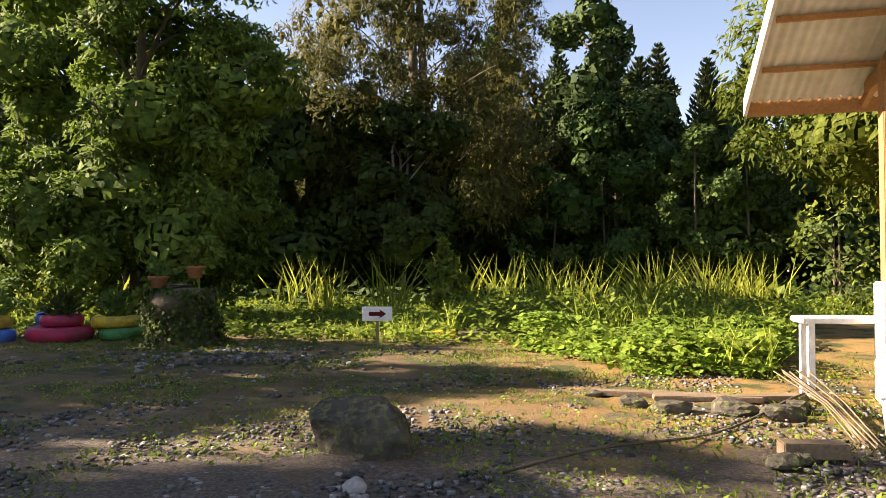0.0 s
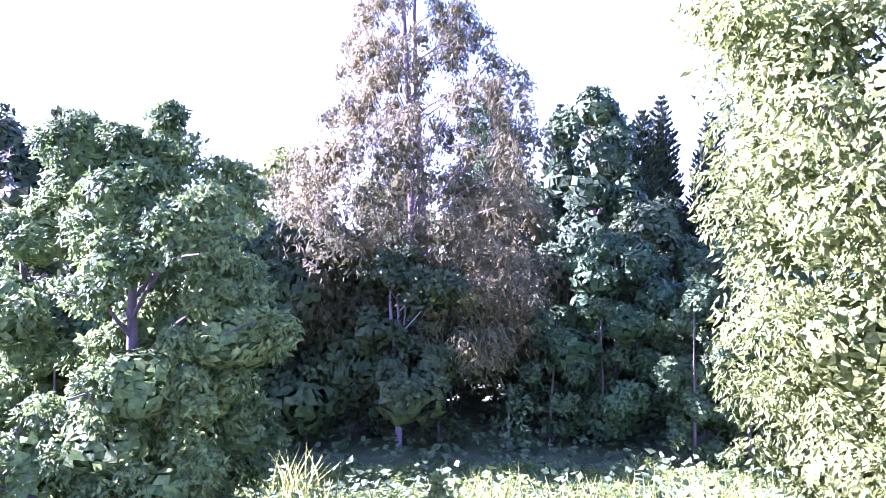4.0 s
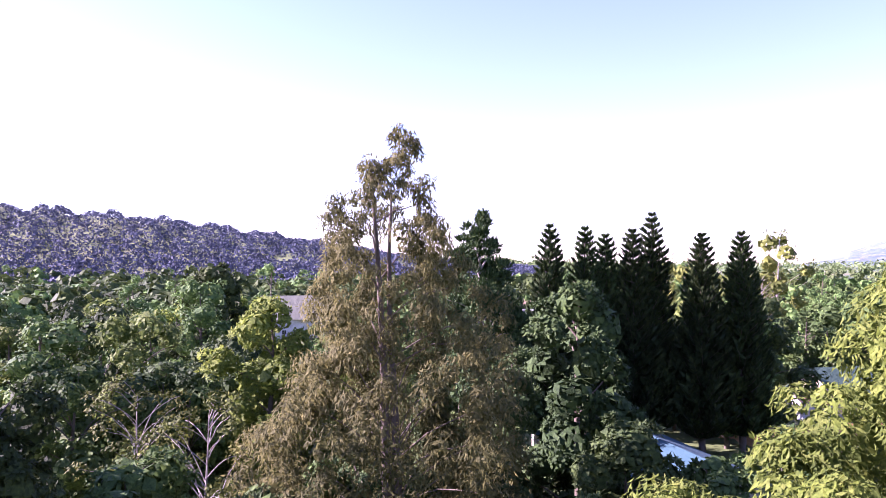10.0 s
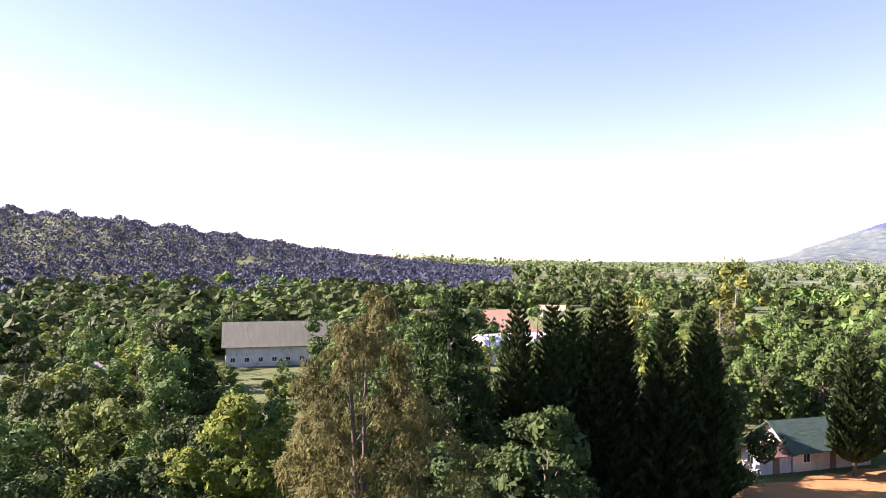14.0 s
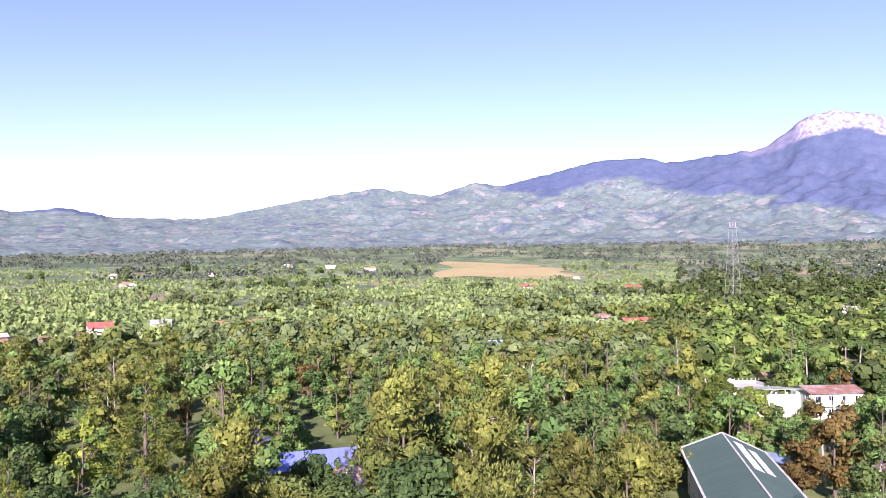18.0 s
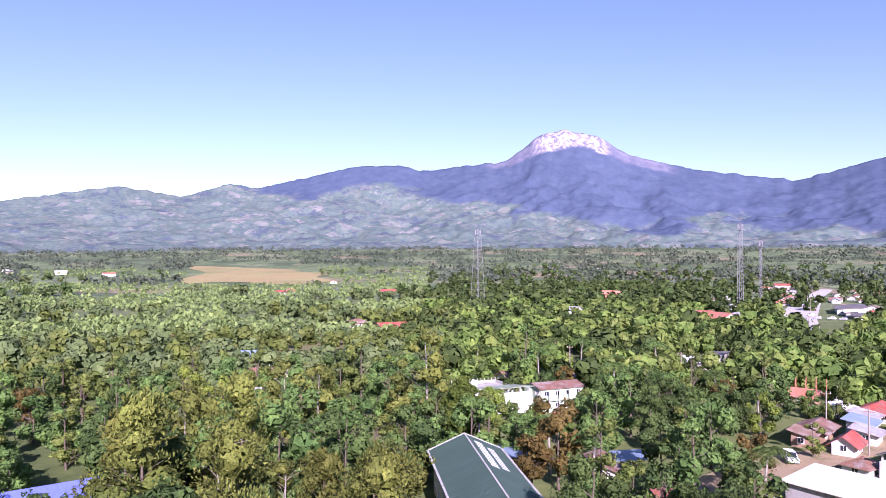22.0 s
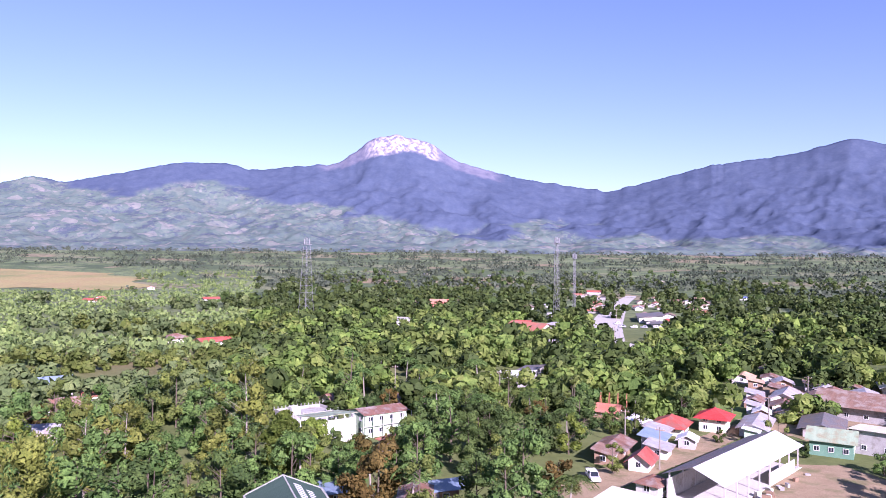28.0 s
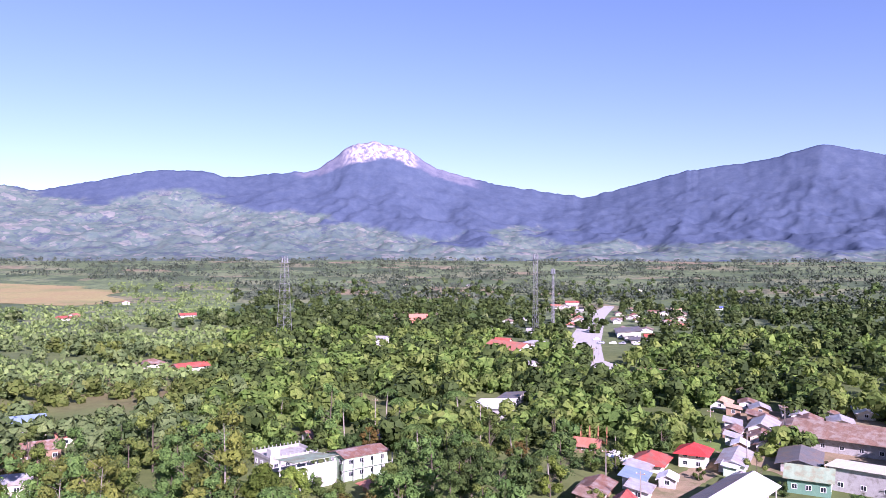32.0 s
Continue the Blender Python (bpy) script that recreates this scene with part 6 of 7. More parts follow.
# basketball hoop on the yard
hoop = thing("basketball_hoop", 77.8, 88, 0, 40, "weathered basketball hoop at the yard's edge", "hoop")
part("pole", box_bm(0.16, 0.16, 3.2, 0, 0, -0.2), W_WOOD, hoop)
part("arm", box_bm(0.9, 0.12, 0.12, 0.45, 0, 2.8), W_WOOD, hoop)
part("backboard", box_bm(0.06, 1.7, 1.1, 0.9, 0, 2.45, bevel=0.01), W_WOOD, hoop)
part("ring", mesh_np("ring", *tube([(1.16 + 0.23 * math.cos(a), 0.23 * math.sin(a), 2.7) for a in np.linspace(0, 6.283, 14)], 0.02, 5)), STEEL_RUST, hoop)

# ---- the near yard ----
def soft_noise(x, y, k, s=0.0):
    return noise.noise(Vector((x / k, y / k, s)))


yx, yy = np.meshgrid(np.linspace(-14, 13, 181), np.linspace(-7.0, 17.0, 160), indexing="ij")
yz = np.array([0.05 + 0.05 * soft_noise(a, e, 1.3) + 0.025 * soft_noise(a, e, 0.35, 2) for a, e in zip(yx.ravel(), yy.ravel())]).reshape(yx.shape)
edge = np.minimum.reduce([yx + 14, 13 - yx, yy + 7.0, 17.0 - yy])
yz = np.where(edge < 0.4, -0.04 + (yz + 0.04) * edge / 0.4, yz)
yi = np.arange(yx.size).reshape(yx.shape)
yf = np.stack([yi[:-1, :-1], yi[1:, :-1], yi[1:, 1:], yi[:-1, 1:]], -1).reshape(-1, 4)
YARD, nt, b = nodes_of("yard_soil", 0.95)
n1 = noise_tex(nt, 0.55, 7, 0.62)
n2 = noise_tex(nt, 30.0, 8, 0.8)
n3 = noise_tex(nt, 1.6, 7, 0.65)
soil = ramp(nt, n1, [(0.36, (0.15, 0.108, 0.058)), (0.5, (0.24, 0.17, 0.088)), (0.62, (0.34, 0.245, 0.125))])
tc = nt.nodes.new("ShaderNodeTexCoord")
sep = nt.nodes.new("ShaderNodeSeparateXYZ")
nt.links.new(tc.outputs["Object"], sep.inputs[0])
# ochre path soil, its sunlit brightness put into the colour right of x=0
path = nt.nodes.new("ShaderNodeMapRange")
path.inputs[1].default_value, path.inputs[2].default_value, path.inputs[4].default_value = 0.0, 2.0, 0.8
nt.links.new(sep.outputs[0], path.inputs[0])
soil = mixed(nt, path.outputs[0], soil, (0.40, 0.26, 0.085))
soil = mixed(nt, ramp(nt, n3, [(0.48, (0, 0, 0)), (0.60, (1, 1, 1))]), soil, (0.085, 0.11, 0.03))
gravel = ramp(nt, n2, [(0.3, (0.07, 0.06, 0.05)), (0.5, (0.18, 0.155, 0.125)), (0.7, (0.34, 0.30, 0.26))])
mr = nt.nodes.new("ShaderNodeMapRange")
mr.inputs[1].default_value, mr.inputs[2].default_value, mr.inputs[3].default_value, mr.inputs[4].default_value = 4.0, 8.0, 0.55, 0.0
nt.links.new(sep.outputs[1], mr.inputs[0])
add = nt.nodes.new("ShaderNodeMath")
add.operation = "MULTIPLY_ADD"
add.inputs[1].default_value = 1.1
nt.links.new(n3, add.inputs[0])
nt.links.new(mr.outputs[0], add.inputs[2])
col = mixed(nt, ramp(nt, add.outputs[0], [(0.72, (0, 0, 0)), (1.0, (1, 1, 1))]), soil, gravel)
col = mixed(nt, 0.55, col, gravel, "OVERLAY")
nt.links.new(col, b.inputs["Base Color"])
bump(nt, b, n2, 0.8, 0.03)
tagged(part("ground_gravel", mesh_np("ground_gravel", np.stack([yx, yy, yz], -1).reshape(-1, 3), yf), YARD, None, "brown dirt and grey gravel yard with thin grass", True), category="ground", kind="structure")

STONE = surface("stone_grey", (0.22, 0.21, 0.20), (0.42, 0.40, 0.38), 3, 30, 0.9, bumps=0.6)
m, nt, b = nodes_of("pebbles", 0.9)
geo = nt.nodes.new("ShaderNodeNewGeometry")
nt.links.new(ramp(nt, geo.outputs["Random Per Island"], [(0.0, (0.05, 0.05, 0.05)), (0.7, (0.13, 0.125, 0.12)), (1.0, (0.30, 0.29, 0.28))]), b.inputs["Base Color"])
PEBBLE = m
ROCK, nt, b = nodes_of("rock_mossy", 0.92)
n1, n2 = noise_tex(nt, 2.5, 8, 0.65), noise_tex(nt, 16, 7, 0.7)
col = ramp(nt, n1, [(0.35, (0.035, 0.032, 0.026)), (0.55, (0.08, 0.072, 0.058)), (0.72, (0.15, 0.138, 0.11))])
col = mixed(nt, ramp(nt, n2, [(0.5, (0, 0, 0)), (0.6, (1, 1, 1))]), col, (0.13, 0.14, 0.06))
nt.links.new(col, b.inputs["Base Color"])
bump(nt, b, n2, 0.9, 0.03)


def stones(name, pos, sizes, material, rng, label, kind="stuff"):
    n = len(pos)
    c = np.array([(sx, sy, sz) for sx in (-1, 1) for sy in (-1, 1) for sz in (-1, 1)], float)
    v = c[None] * rng.uniform(0.55, 1.15, (n, 8, 3)) * sizes[:, None, None] * np.array([1, 0.8, 0.5])
    a = rng.uniform(0, 6.28, n)
    cs, sn = np.cos(a)[:, None], np.sin(a)[:, None]
    v = np.stack([v[..., 0] * cs - v[..., 1] * sn, v[..., 0] * sn + v[..., 1] * cs, v[..., 2]], -1) + pos[:, None]
    q = np.array([(0, 1, 3, 2), (4, 6, 7, 5), (0, 4, 5, 1), (2, 3, 7, 6), (0, 2, 6, 4), (1, 5, 7, 3)])
    f = (np.arange(n)[:, None, None] * 8 + q[None]).reshape(-1, 4)
    return tagged(part(name, mesh_np(name, v.reshape(-1, 3), f), material, None, label, True), category="stones", kind=kind)


rng = np.random.default_rng(3)
px, py = rng.uniform(-7, 6, 24000), 2.6 + rng.uniform(0, 1, 24000) ** 2.1 * 9.5
sel = np.array([soft_noise(a, e, 1.1, 5) + 0.25 - max(0, e - 5) * 0.07 > 0 for a, e in zip(px, py)])
px, py = px[sel], py[sel]
stones("gravel", np.stack([px, py, np.full(len(px), 0.055)], 1), rng.uniform(0.008, 0.026, len(px)), PEBBLE, rng, "loose grey gravel on the yard")
px, py = rng.normal(-3.0, 1.3, 300), rng.normal(10.4, 0.8, 300)
stones("rubble", np.stack([px, py, np.full(len(px), 0.07)], 1), rng.uniform(0.02, 0.055, len(px)), PEBBLE, rng, "scattered flat stones and rubble on the yard")


def rock(name, x, y, z, sx, sy, sz, seed, label, material=None, sub=4):
    bm = bmesh.new()
    bmesh.ops.create_icosphere(bm, subdivisions=sub, radius=1)
    for v in bm.verts:
        k = 1 + 0.24 * noise.noise(v.co * 1.1 + Vector((seed, 0, 0))) + 0.14 * noise.noise(v.co * 2.7 + Vector((0, seed, 0))) + 0.06 * noise.noise(v.co * 7)
        v.co = Vector((v.co.x * sx, v.co.y * sy, max(v.co.z, -0.5) * sz)) * k
    cut = np.random.default_rng(int(seed * 10))
    for nv in unit(cut.normal(size=(9, 3))):
        nv, reach = Vector(nv), cut.uniform(0.62, 0.85)
        for v in bm.verts:
            p = Vector((v.co.x / sx, v.co.y / sy, v.co.z / sz))
            over = p.dot(nv) - reach
            if over > 0:
                p -= nv * over * 0.9
                v.co = Vector((p.x * sx, p.y * sy, p.z * sz))
    for v in bm.verts:
        v.co *= 1 + 0.07 * noise.noise(v.co * 9 / max(sx, 0.2)) + 0.05 * noise.noise(v.co * 24 / max(sx, 0.2))
    ob = part(name, bm, material or ROCK, None, "", False)
    ob.location = (x, y, z)
    return tagged(ob, label, "rock")


rock("boulder", -0.55, 5.2, 0.13, 0.42, 0.36, 0.40, 3.0, "large rough mossy boulder on the gravel")
rock("stone", -0.52, 4.25, 0.08, 0.075, 0.06, 0.07, 7.0, "small pale stone on the gravel", STONE, 2)
for i, (sx, sy, s) in enumerate(((2.0, 6.55, 0.2), (2.55, 6.5, 0.24), (2.9, 6.3, 0.2), (3.15, 6.6, 0.16), (2.2, 4.75, 0.12), (2.35, 4.85, 0.1), (1.75, 6.9, 0.15), (1.5, 7.3, 0.1))):
    rock("stone", sx, sy, 0.08, s, s * 0.75, s * 0.5, 11.0 + i, "flat brown stone of a rubble heap", None, 3)


def blades(name, spots, heights, mat, rng, label, width=0.035, lean=0.35, category="grass"):
    """Upright pointed blades of grass."""
    n = len(spots)
    al = np.stack([rng.normal(0, lean, n), rng.normal(0, lean, n), np.ones(n)], 1)
    al = unit(al)
    side = unit(np.cross(al, rng.normal(size=(n, 3))))
    h = heights[:, None]
    bend = np.stack([al[:, 0], al[:, 1], np.zeros(n)], 1) * h * 0.5
    w = np.clip(h * width, 0.006, 0.05)
    v = np.stack([spots - side * w * 0.6, spots + side * w * 0.6, spots + al * h * 0.55 + side * w, spots + al * h * 0.55 - side * w,
                  spots + al * h + bend, spots + al * h + bend], 1).reshape(-1, 3)
    k = np.arange(n)[:, None] * 6
    f = np.concatenate([k + np.array([[0, 1, 2, 3]]), k + np.array([[3, 2, 4, 5]])], 0)
    return tagged(part(name, mesh_np(name, v, f), mat), label, category, kind="stuff")


def weed_front(x):
    return float(np.interp(x, [-14, -3.2, 0.6, 1.6, 2.3, 3.8, 5.2, 6.4, 9], [14.2, 12.6, 12.3, 10.8, 8.7, 8.6, 11.0, 13.5, 17.5]))


GRASS = leaf_material("grass_yellow_green", (0.14, 0.20, 0.03), (0.25, 0.33, 0.055), (0.38, 0.44, 0.10), 0.5)
WEED = leaf_material("weed_green", (0.07, 0.125, 0.018), (0.14, 0.22, 0.035), (0.25, 0.33, 0.07), 0.45)
rng = np.random.default_rng(6)
c = np.stack([rng.uniform(-16, 11, 60000), 8 + rng.uniform(0, 1, 60000) ** 1.2 * 17], 1)
ok = np.array([e > weed_front(a) + 0.25 * soft_noise(a, e, 0.6) for a, e in c])
c = c[ok]
hmap = np.array([0.22 + 0.45 * max(0, soft_noise(a, e, 1.6, 4) + 0.25) + (0.35 if 13 < e < 18 and a > 0 else 0) for a, e in c])
n = len(c)
hh = hmap * rng.uniform(0.3, 1.0, n)
sp = np.column_stack([c, hh])
al = np.stack([rng.normal(0, 1, n), rng.normal(0, 1, n), rng.normal(-0.1, 0.3, n)], 1)
v, f = leaf_quads(sp, al, 0.13, 0.40, rng, 0.1, np.tile([0.0, -0.3, 1.0], (n, 1)))
tagged(part("weeds", mesh_np("weeds", v, f), WEED), "dense low broad-leaved weeds at the wood's edge", "weeds", kind="stuff")
sel = rng.uniform(size=n) < 0.55
big = np.array([soft_noise(a, e, 2.2, 8) > -0.05 for a, e in c]) & sel
sp = np.column_stack([c[big], np.zeros(big.sum())])
blades("tall_grass", sp, (hmap[big] * 0.95 + 0.08) * rng.uniform(0.5, 1.25, big.sum()), GRASS, rng, "tall bright yellow-green grass among the weeds", 0.016, 0.25)
cl = np.concatenate([np.column_stack([rng.normal(a, 0.28, 44), rng.normal(e, 0.2, 44), np.zeros(44)]) for a, e in ((6.8, 18.6), (5.2, 18.2), (2.4, 17.5), (0.6, 18.2), (-4.2, 21.5), (7.6, 18.2), (3.8, 19), (-1.4, 17.8), (1.6, 19.0), (4.6, 17.2), (6.2, 17.0), (-6.4, 19.5), (5.6, 18.6), (7.2, 18.9), (8.4, 19.2), (-3.0, 19.0), (-9.0, 20.0), (-11.5, 20.5), (3.0, 18.4))])
blades("reed_grass", cl, rng.uniform(0.7, 1.9, len(cl)), GRASS, rng, "tall reed-like grass clumps standing above the weeds", 0.015, 0.26)
vx = np.stack([rng.uniform(1.2, 6.2, 9500), rng.uniform(8.2, 12.6, 9500)], 1)
vx = vx[np.array([e > weed_front(a) - 0.05 for a, e in vx])]
vz = np.array([0.12 + 0.42 * max(0, 0.55 + soft_noise(a, e, 0.9, 3)) * min(1, (e - weed_front(a) + 0.15) * 1.6) for a, e in vx])
n = len(vx)
v, f = leaf_quads(np.column_stack([vx, vz * rng.uniform(0.75, 1.0, n)]), np.stack([rng.normal(0, 1, n), rng.normal(-0.2, 1, n), rng.normal(-0.2, 0.25, n)], 1), 0.12, 0.42, rng, 0.1, np.tile([0.0, -0.4, 1.0], (n, 1)))
tagged(part("creeper", mesh_np("creeper", v, f), WEED), "broad-leaved creeper heaped over the path's edge", "creeper", kind="stuff")
gx_, gy_ = rng.uniform(-12, 6, 30000), rng.uniform(2.6, 13.4, 30000)
ok = np.array([soft_noise(a, e, 1.2, 12) + 0.5 * soft_noise(a, e, 0.4, 13) > -0.06 and e < weed_front(a) for a, e in zip(gx_, gy_)])
sp = np.column_stack([gx_[ok], gy_[ok], np.full(ok.sum(), 0.04)])
gx2, gy2 = rng.uniform(-12, 6, 26000), rng.uniform(2.6, 13.4, 26000)
ok2 = np.array([soft_noise(a, e, 1.2, 12) + 0.5 * soft_noise(a, e, 0.4, 13) > -0.1 and e < weed_front(a) for a, e in zip(gx2, gy2)])
n = int(ok2.sum())
v, f = leaf_quads(np.column_stack([gx2[ok2], gy2[ok2], rng.uniform(0.07, 0.12, n)]), np.stack([rng.normal(0, 1, n), rng.normal(0, 1, n), rng.normal(0.1, 0.3, n)], 1), 0.035, 0.42, rng, 0.1, np.tile([0.0, -0.3, 1.0], (n, 1)))
tagged(part("ground_weeds", mesh_np("ground_weeds", v, f), WEED), "small creeping weeds in patches on the yard", "weeds", kind="stuff")
blades("yard_grass", sp, rng.uniform(0.03, 0.085, len(sp)), WEED, rng, "short thin grass in patches on the yard", 0.06, 0.5)
tree(0.1, 17.7, 0, 2.0, 0.45, 0.5, LEAF_BRIGHT, "tall", 34, 50, 0.14, 0.24, seed=61, label="bright green sapling among the weeds", width=0.36, limbs=10, stem=0.012)
for i, (sx, sy, sh) in enumerate(((-9.5, 15.6, 1.0), (-8.6, 16.2, 1.2), (-10.8, 16.5, 1.4), (-6.2, 15.8, 0.9), (9.6, 18, 2.6), (11.4, 21, 3.2), (2.5, 27, 2.4), (-13, 18, 2.2))):
    tree(sx, sy, 0, sh, 0.5 + sh * 0.22, 0.1, (LEAF, LEAF_BRIGHT)[i % 2], "round", 16, 30, 0.16, 0.25 + sh * 0.08, seed=70 + i, label="leafy shrub at the wood's edge", width=0.36, limbs=8, stem=0.01)
u_pos = np.stack([rng.uniform(-20, 14, 6000), rng.uniform(20, 40, 6000)], 1)
n = len(u_pos)
v, f = leaf_quads(np.column_stack([u_pos, rng.uniform(0.1, 0.8, n)]), np.stack([rng.normal(0, 1, n), rng.normal(0, 1, n), rng.normal(0.1, 0.4, n)], 1), 0.32, 0.36, rng, 0.1, np.tile([0.0, -0.3, 1.0], (n, 1)))
tagged(part("undergrowth", mesh_np("undergrowth", v, f), LEAF_DARK), "shaded undergrowth on the wood's floor", "undergrowth", kind="stuff")

# slim stems of the thicket
for i in range(30):
    sx, sy = rng.uniform(-17, 12), rng.uniform(24, 35)
    tree(sx, sy, 0, rng.uniform(5, 8.5), 1.7, 0.3, LEAF_DARK, "round", 42, 50, 0.2, 0.75, inner=0.7, seed=90 + i, label="slim young tree in the thicket", stem=0.008, limbs=5)

# arrow sign
PAPER = surface("board_white", (0.74, 0.73, 0.70), (0.82, 0.81, 0.78), 4, 30, 0.8)
INK = surface("paint_dark_red", (0.20, 0.02, 0.025), (0.26, 0.03, 0.03), 6, 40, 0.7)
sign = thing("arrow_sign", -1.12, 12.3, 0, 2, "white board with a dark red arrow on a short stake", "sign")
part("stake", box_bm(0.05, 0.04, 0.62, 0, 0.03, -0.05), W_WOOD, sign)
part("board", box_bm(0.50, 0.02, 0.24, 0, 0, 0.44, bevel=0.004), PAPER, sign)
bm = bmesh.new()
lo = [bm.verts.new((px_, -0.0145, 0.56 + pz_)) for px_, pz_ in ((-0.14, -0.035), (0.04, -0.035), (0.04, -0.075), (0.15, 0), (0.04, 0.075), (0.04, 0.035), (-0.14, 0.035))]
bm.faces.new(lo)
bmesh.ops.solidify(bm, geom=bm.faces[:], thickness=0.003)
part("arrow", bm, INK, sign)

# ivy-grown stump with a flower pot
stump = thing("stump_planter", -4.3, 12.1, 0, 0, "old stump overgrown with ivy, flat stones heaped on top", "planter")
s = np.linspace(0, 1, 9)
part("stump", mesh_np("stump", *tube(np.stack([0.05 * np.sin(s * 4), 0.04 * np.cos(s * 5), s * 1.0 - 0.1], 1), 0.42 + 0.12 * np.sin(s * 9), 12)), BARK, stump, smooth=True)
n = 3200
a, hz = rng.uniform(0, 6.283, n), rng.uniform(0.02, 1.02, n)
r = 0.5 + 0.1 * np.sin(a * 3 + hz * 5) + rng.uniform(-0.05, 0.1, n) + np.where(hz < 0.25, 0.3 * (0.25 - hz) / 0.25, 0)
dv = np.stack([np.cos(a), np.sin(a), np.zeros(n)], 1)
v, f = leaf_quads(dv * r[:, None] + np.array([0, 0, 1]) * hz[:, None], np.stack([rng.normal(0, 0.5, n), rng.normal(0, 0.5, n), -np.ones(n)], 1), 0.07, 0.42, rng, 0.1, dv)
part("ivy", mesh_np("ivy", v, f), LEAF_DARK, stump)
for i in range(4):
    ob = rock("slab", 0, 0, 0, 0.24 - i * 0.012, 0.2, 0.03, 30.0 + i, "", ROCK, 2)
    ob.parent, ob.location = stump, (0.08 * math.sin(i * 2.1), 0.08 * math.cos(i * 2.6) - 0.12, 0.95 + i * 0.035)
    if "category" in ob:
        del ob["category"]
CLAY = surface("clay_pot", (0.34, 0.13, 0.07), (0.44, 0.19, 0.10), 4, 30, 0.8)
for k, (dx, dz, lab) in enumerate(((-0.38, 1.0, "clay flower pot with a small leafy plant"), (0.22, 1.16, "clay flower pot with a bushy yellow-green plant"))):
    pot = thing("flower_pot", -4.3 + dx, 12.0, dz, 0, lab, "pot")
    part("pot", mesh_np("pot", *tube([(0, 0, 0), (0, 0, 0.01), (0, 0, 0.16), (0, 0, 0.17), (0, 0, 0.2)], [0.02, 0.10, 0.15, 0.17, 0.17], 14)), CLAY, pot, smooth=True)
    m_ = 90
    dv = unit(rng.normal(size=(m_, 3)) + np.array([0, 0, 0.9]))
    v, f = leaf_quads(np.array([0, 0, 0.2]) + dv * rng.uniform(0.03, 0.24, (m_, 1)), dv + rng.normal(0, 0.3, (m_, 3)), 0.14, 0.26, rng, 0.1)
    part("plant", mesh_np("plant", v, f), (LEAF, LEAF_BRIGHT)[k], pot)


# painted tyre planters
def tyre(x, y, z, mat, label, r=0.33, h=0.2, tilt=0.0):
    ob = thing("tyre_planter", x, y, z, 0, label, "planter", "painted tyre planters")
    ob.rotation_euler[0] = radians(tilt)
    s = np.linspace(0, 2 * math.pi, 25)[:-1]
    t = np.linspace(0, 2 * math.pi, 11)[:-1]
    S, T = np.meshgrid(s, t, indexing="ij")
    w = r * 0.34
    rr = r - w + w * np.sign(np.cos(T)) * np.abs(np.cos(T)) ** 0.6
    V = np.stack([rr * np.cos(S), rr * np.sin(S), h / 2 + h / 2 * np.sign(np.sin(T)) * np.abs(np.sin(T)) ** 0.6], -1)
    i = np.arange(240).reshape(24, 10)
    ip, jp = np.roll(i, -1, 0), np.roll(i, -1, 1)
    q = np.stack([i, ip, np.roll(ip, -1, 1), jp], -1).reshape(-1, 4)
    part("tyre", mesh_np("tyre", V.reshape(-1, 3), q), mat, ob, smooth=True)
    part("soil", mesh_np("soil", *tube([(0, 0, h * 0.3), (0, 0, h * 0.75), (0, 0, h * 0.76)], [r * 0.5, r * 0.6, 0.01], 12)), DIRT, ob)
    return ob


P_BLUE = surface("paint_blue", (0.02, 0.10, 0.50), (0.05, 0.20, 0.62), 5, 30, 0.5, grime=(0.10, 0.12, 0.16))
P_YELLOW = surface("paint_yellow", (0.55, 0.34, 0.02), (0.66, 0.44, 0.05), 5, 30, 0.5, grime=(0.20, 0.15, 0.06))
P_RED = surface("paint_crimson", (0.36, 0.015, 0.05), (0.46, 0.03, 0.08), 5, 30, 0.5, grime=(0.14, 0.04, 0.05))
P_GREEN = surface("paint_green", (0.03, 0.20, 0.06), (0.06, 0.28, 0.09), 5, 30, 0.5, grime=(0.05, 0.10, 0.05))
for x, y, z, mat, lab, r, h in ((-6.75, 12.9, 0.05, P_RED, "crimson-painted tyre planter on the yard", 0.55, 0.26), (-6.75, 12.95, 0.31, P_RED, "crimson-painted tyre planter stacked on another", 0.36, 0.2), (-5.85, 13.3, 0.05, P_GREEN, "green-painted tyre planter on the yard", 0.4, 0.22),
                                (-5.95, 13.3, 0.27, P_YELLOW, "yellow-painted tyre planter stacked on a green one", 0.42, 0.2), (-7.75, 12.5, 0.05, P_BLUE, "blue-painted tyre planter on the yard", 0.4, 0.24),
                                (-7.85, 12.6, 0.29, P_YELLOW, "yellow-painted tyre planter stacked on a blue one", 0.38, 0.22), (-7.35, 13.8, 0.05, P_BLUE, "blue and white tyre planter behind the others", 0.42, 0.24), (-7.3, 13.8, 0.29, P_BLUE, "blue-painted tyre planter stacked behind", 0.36, 0.22),
                                (-8.6, 13.2, 0.05, P_GREEN, "green-painted tyre planter on the yard", 0.4, 0.24)):
    tyre(x, y, z, mat, lab, r, h)
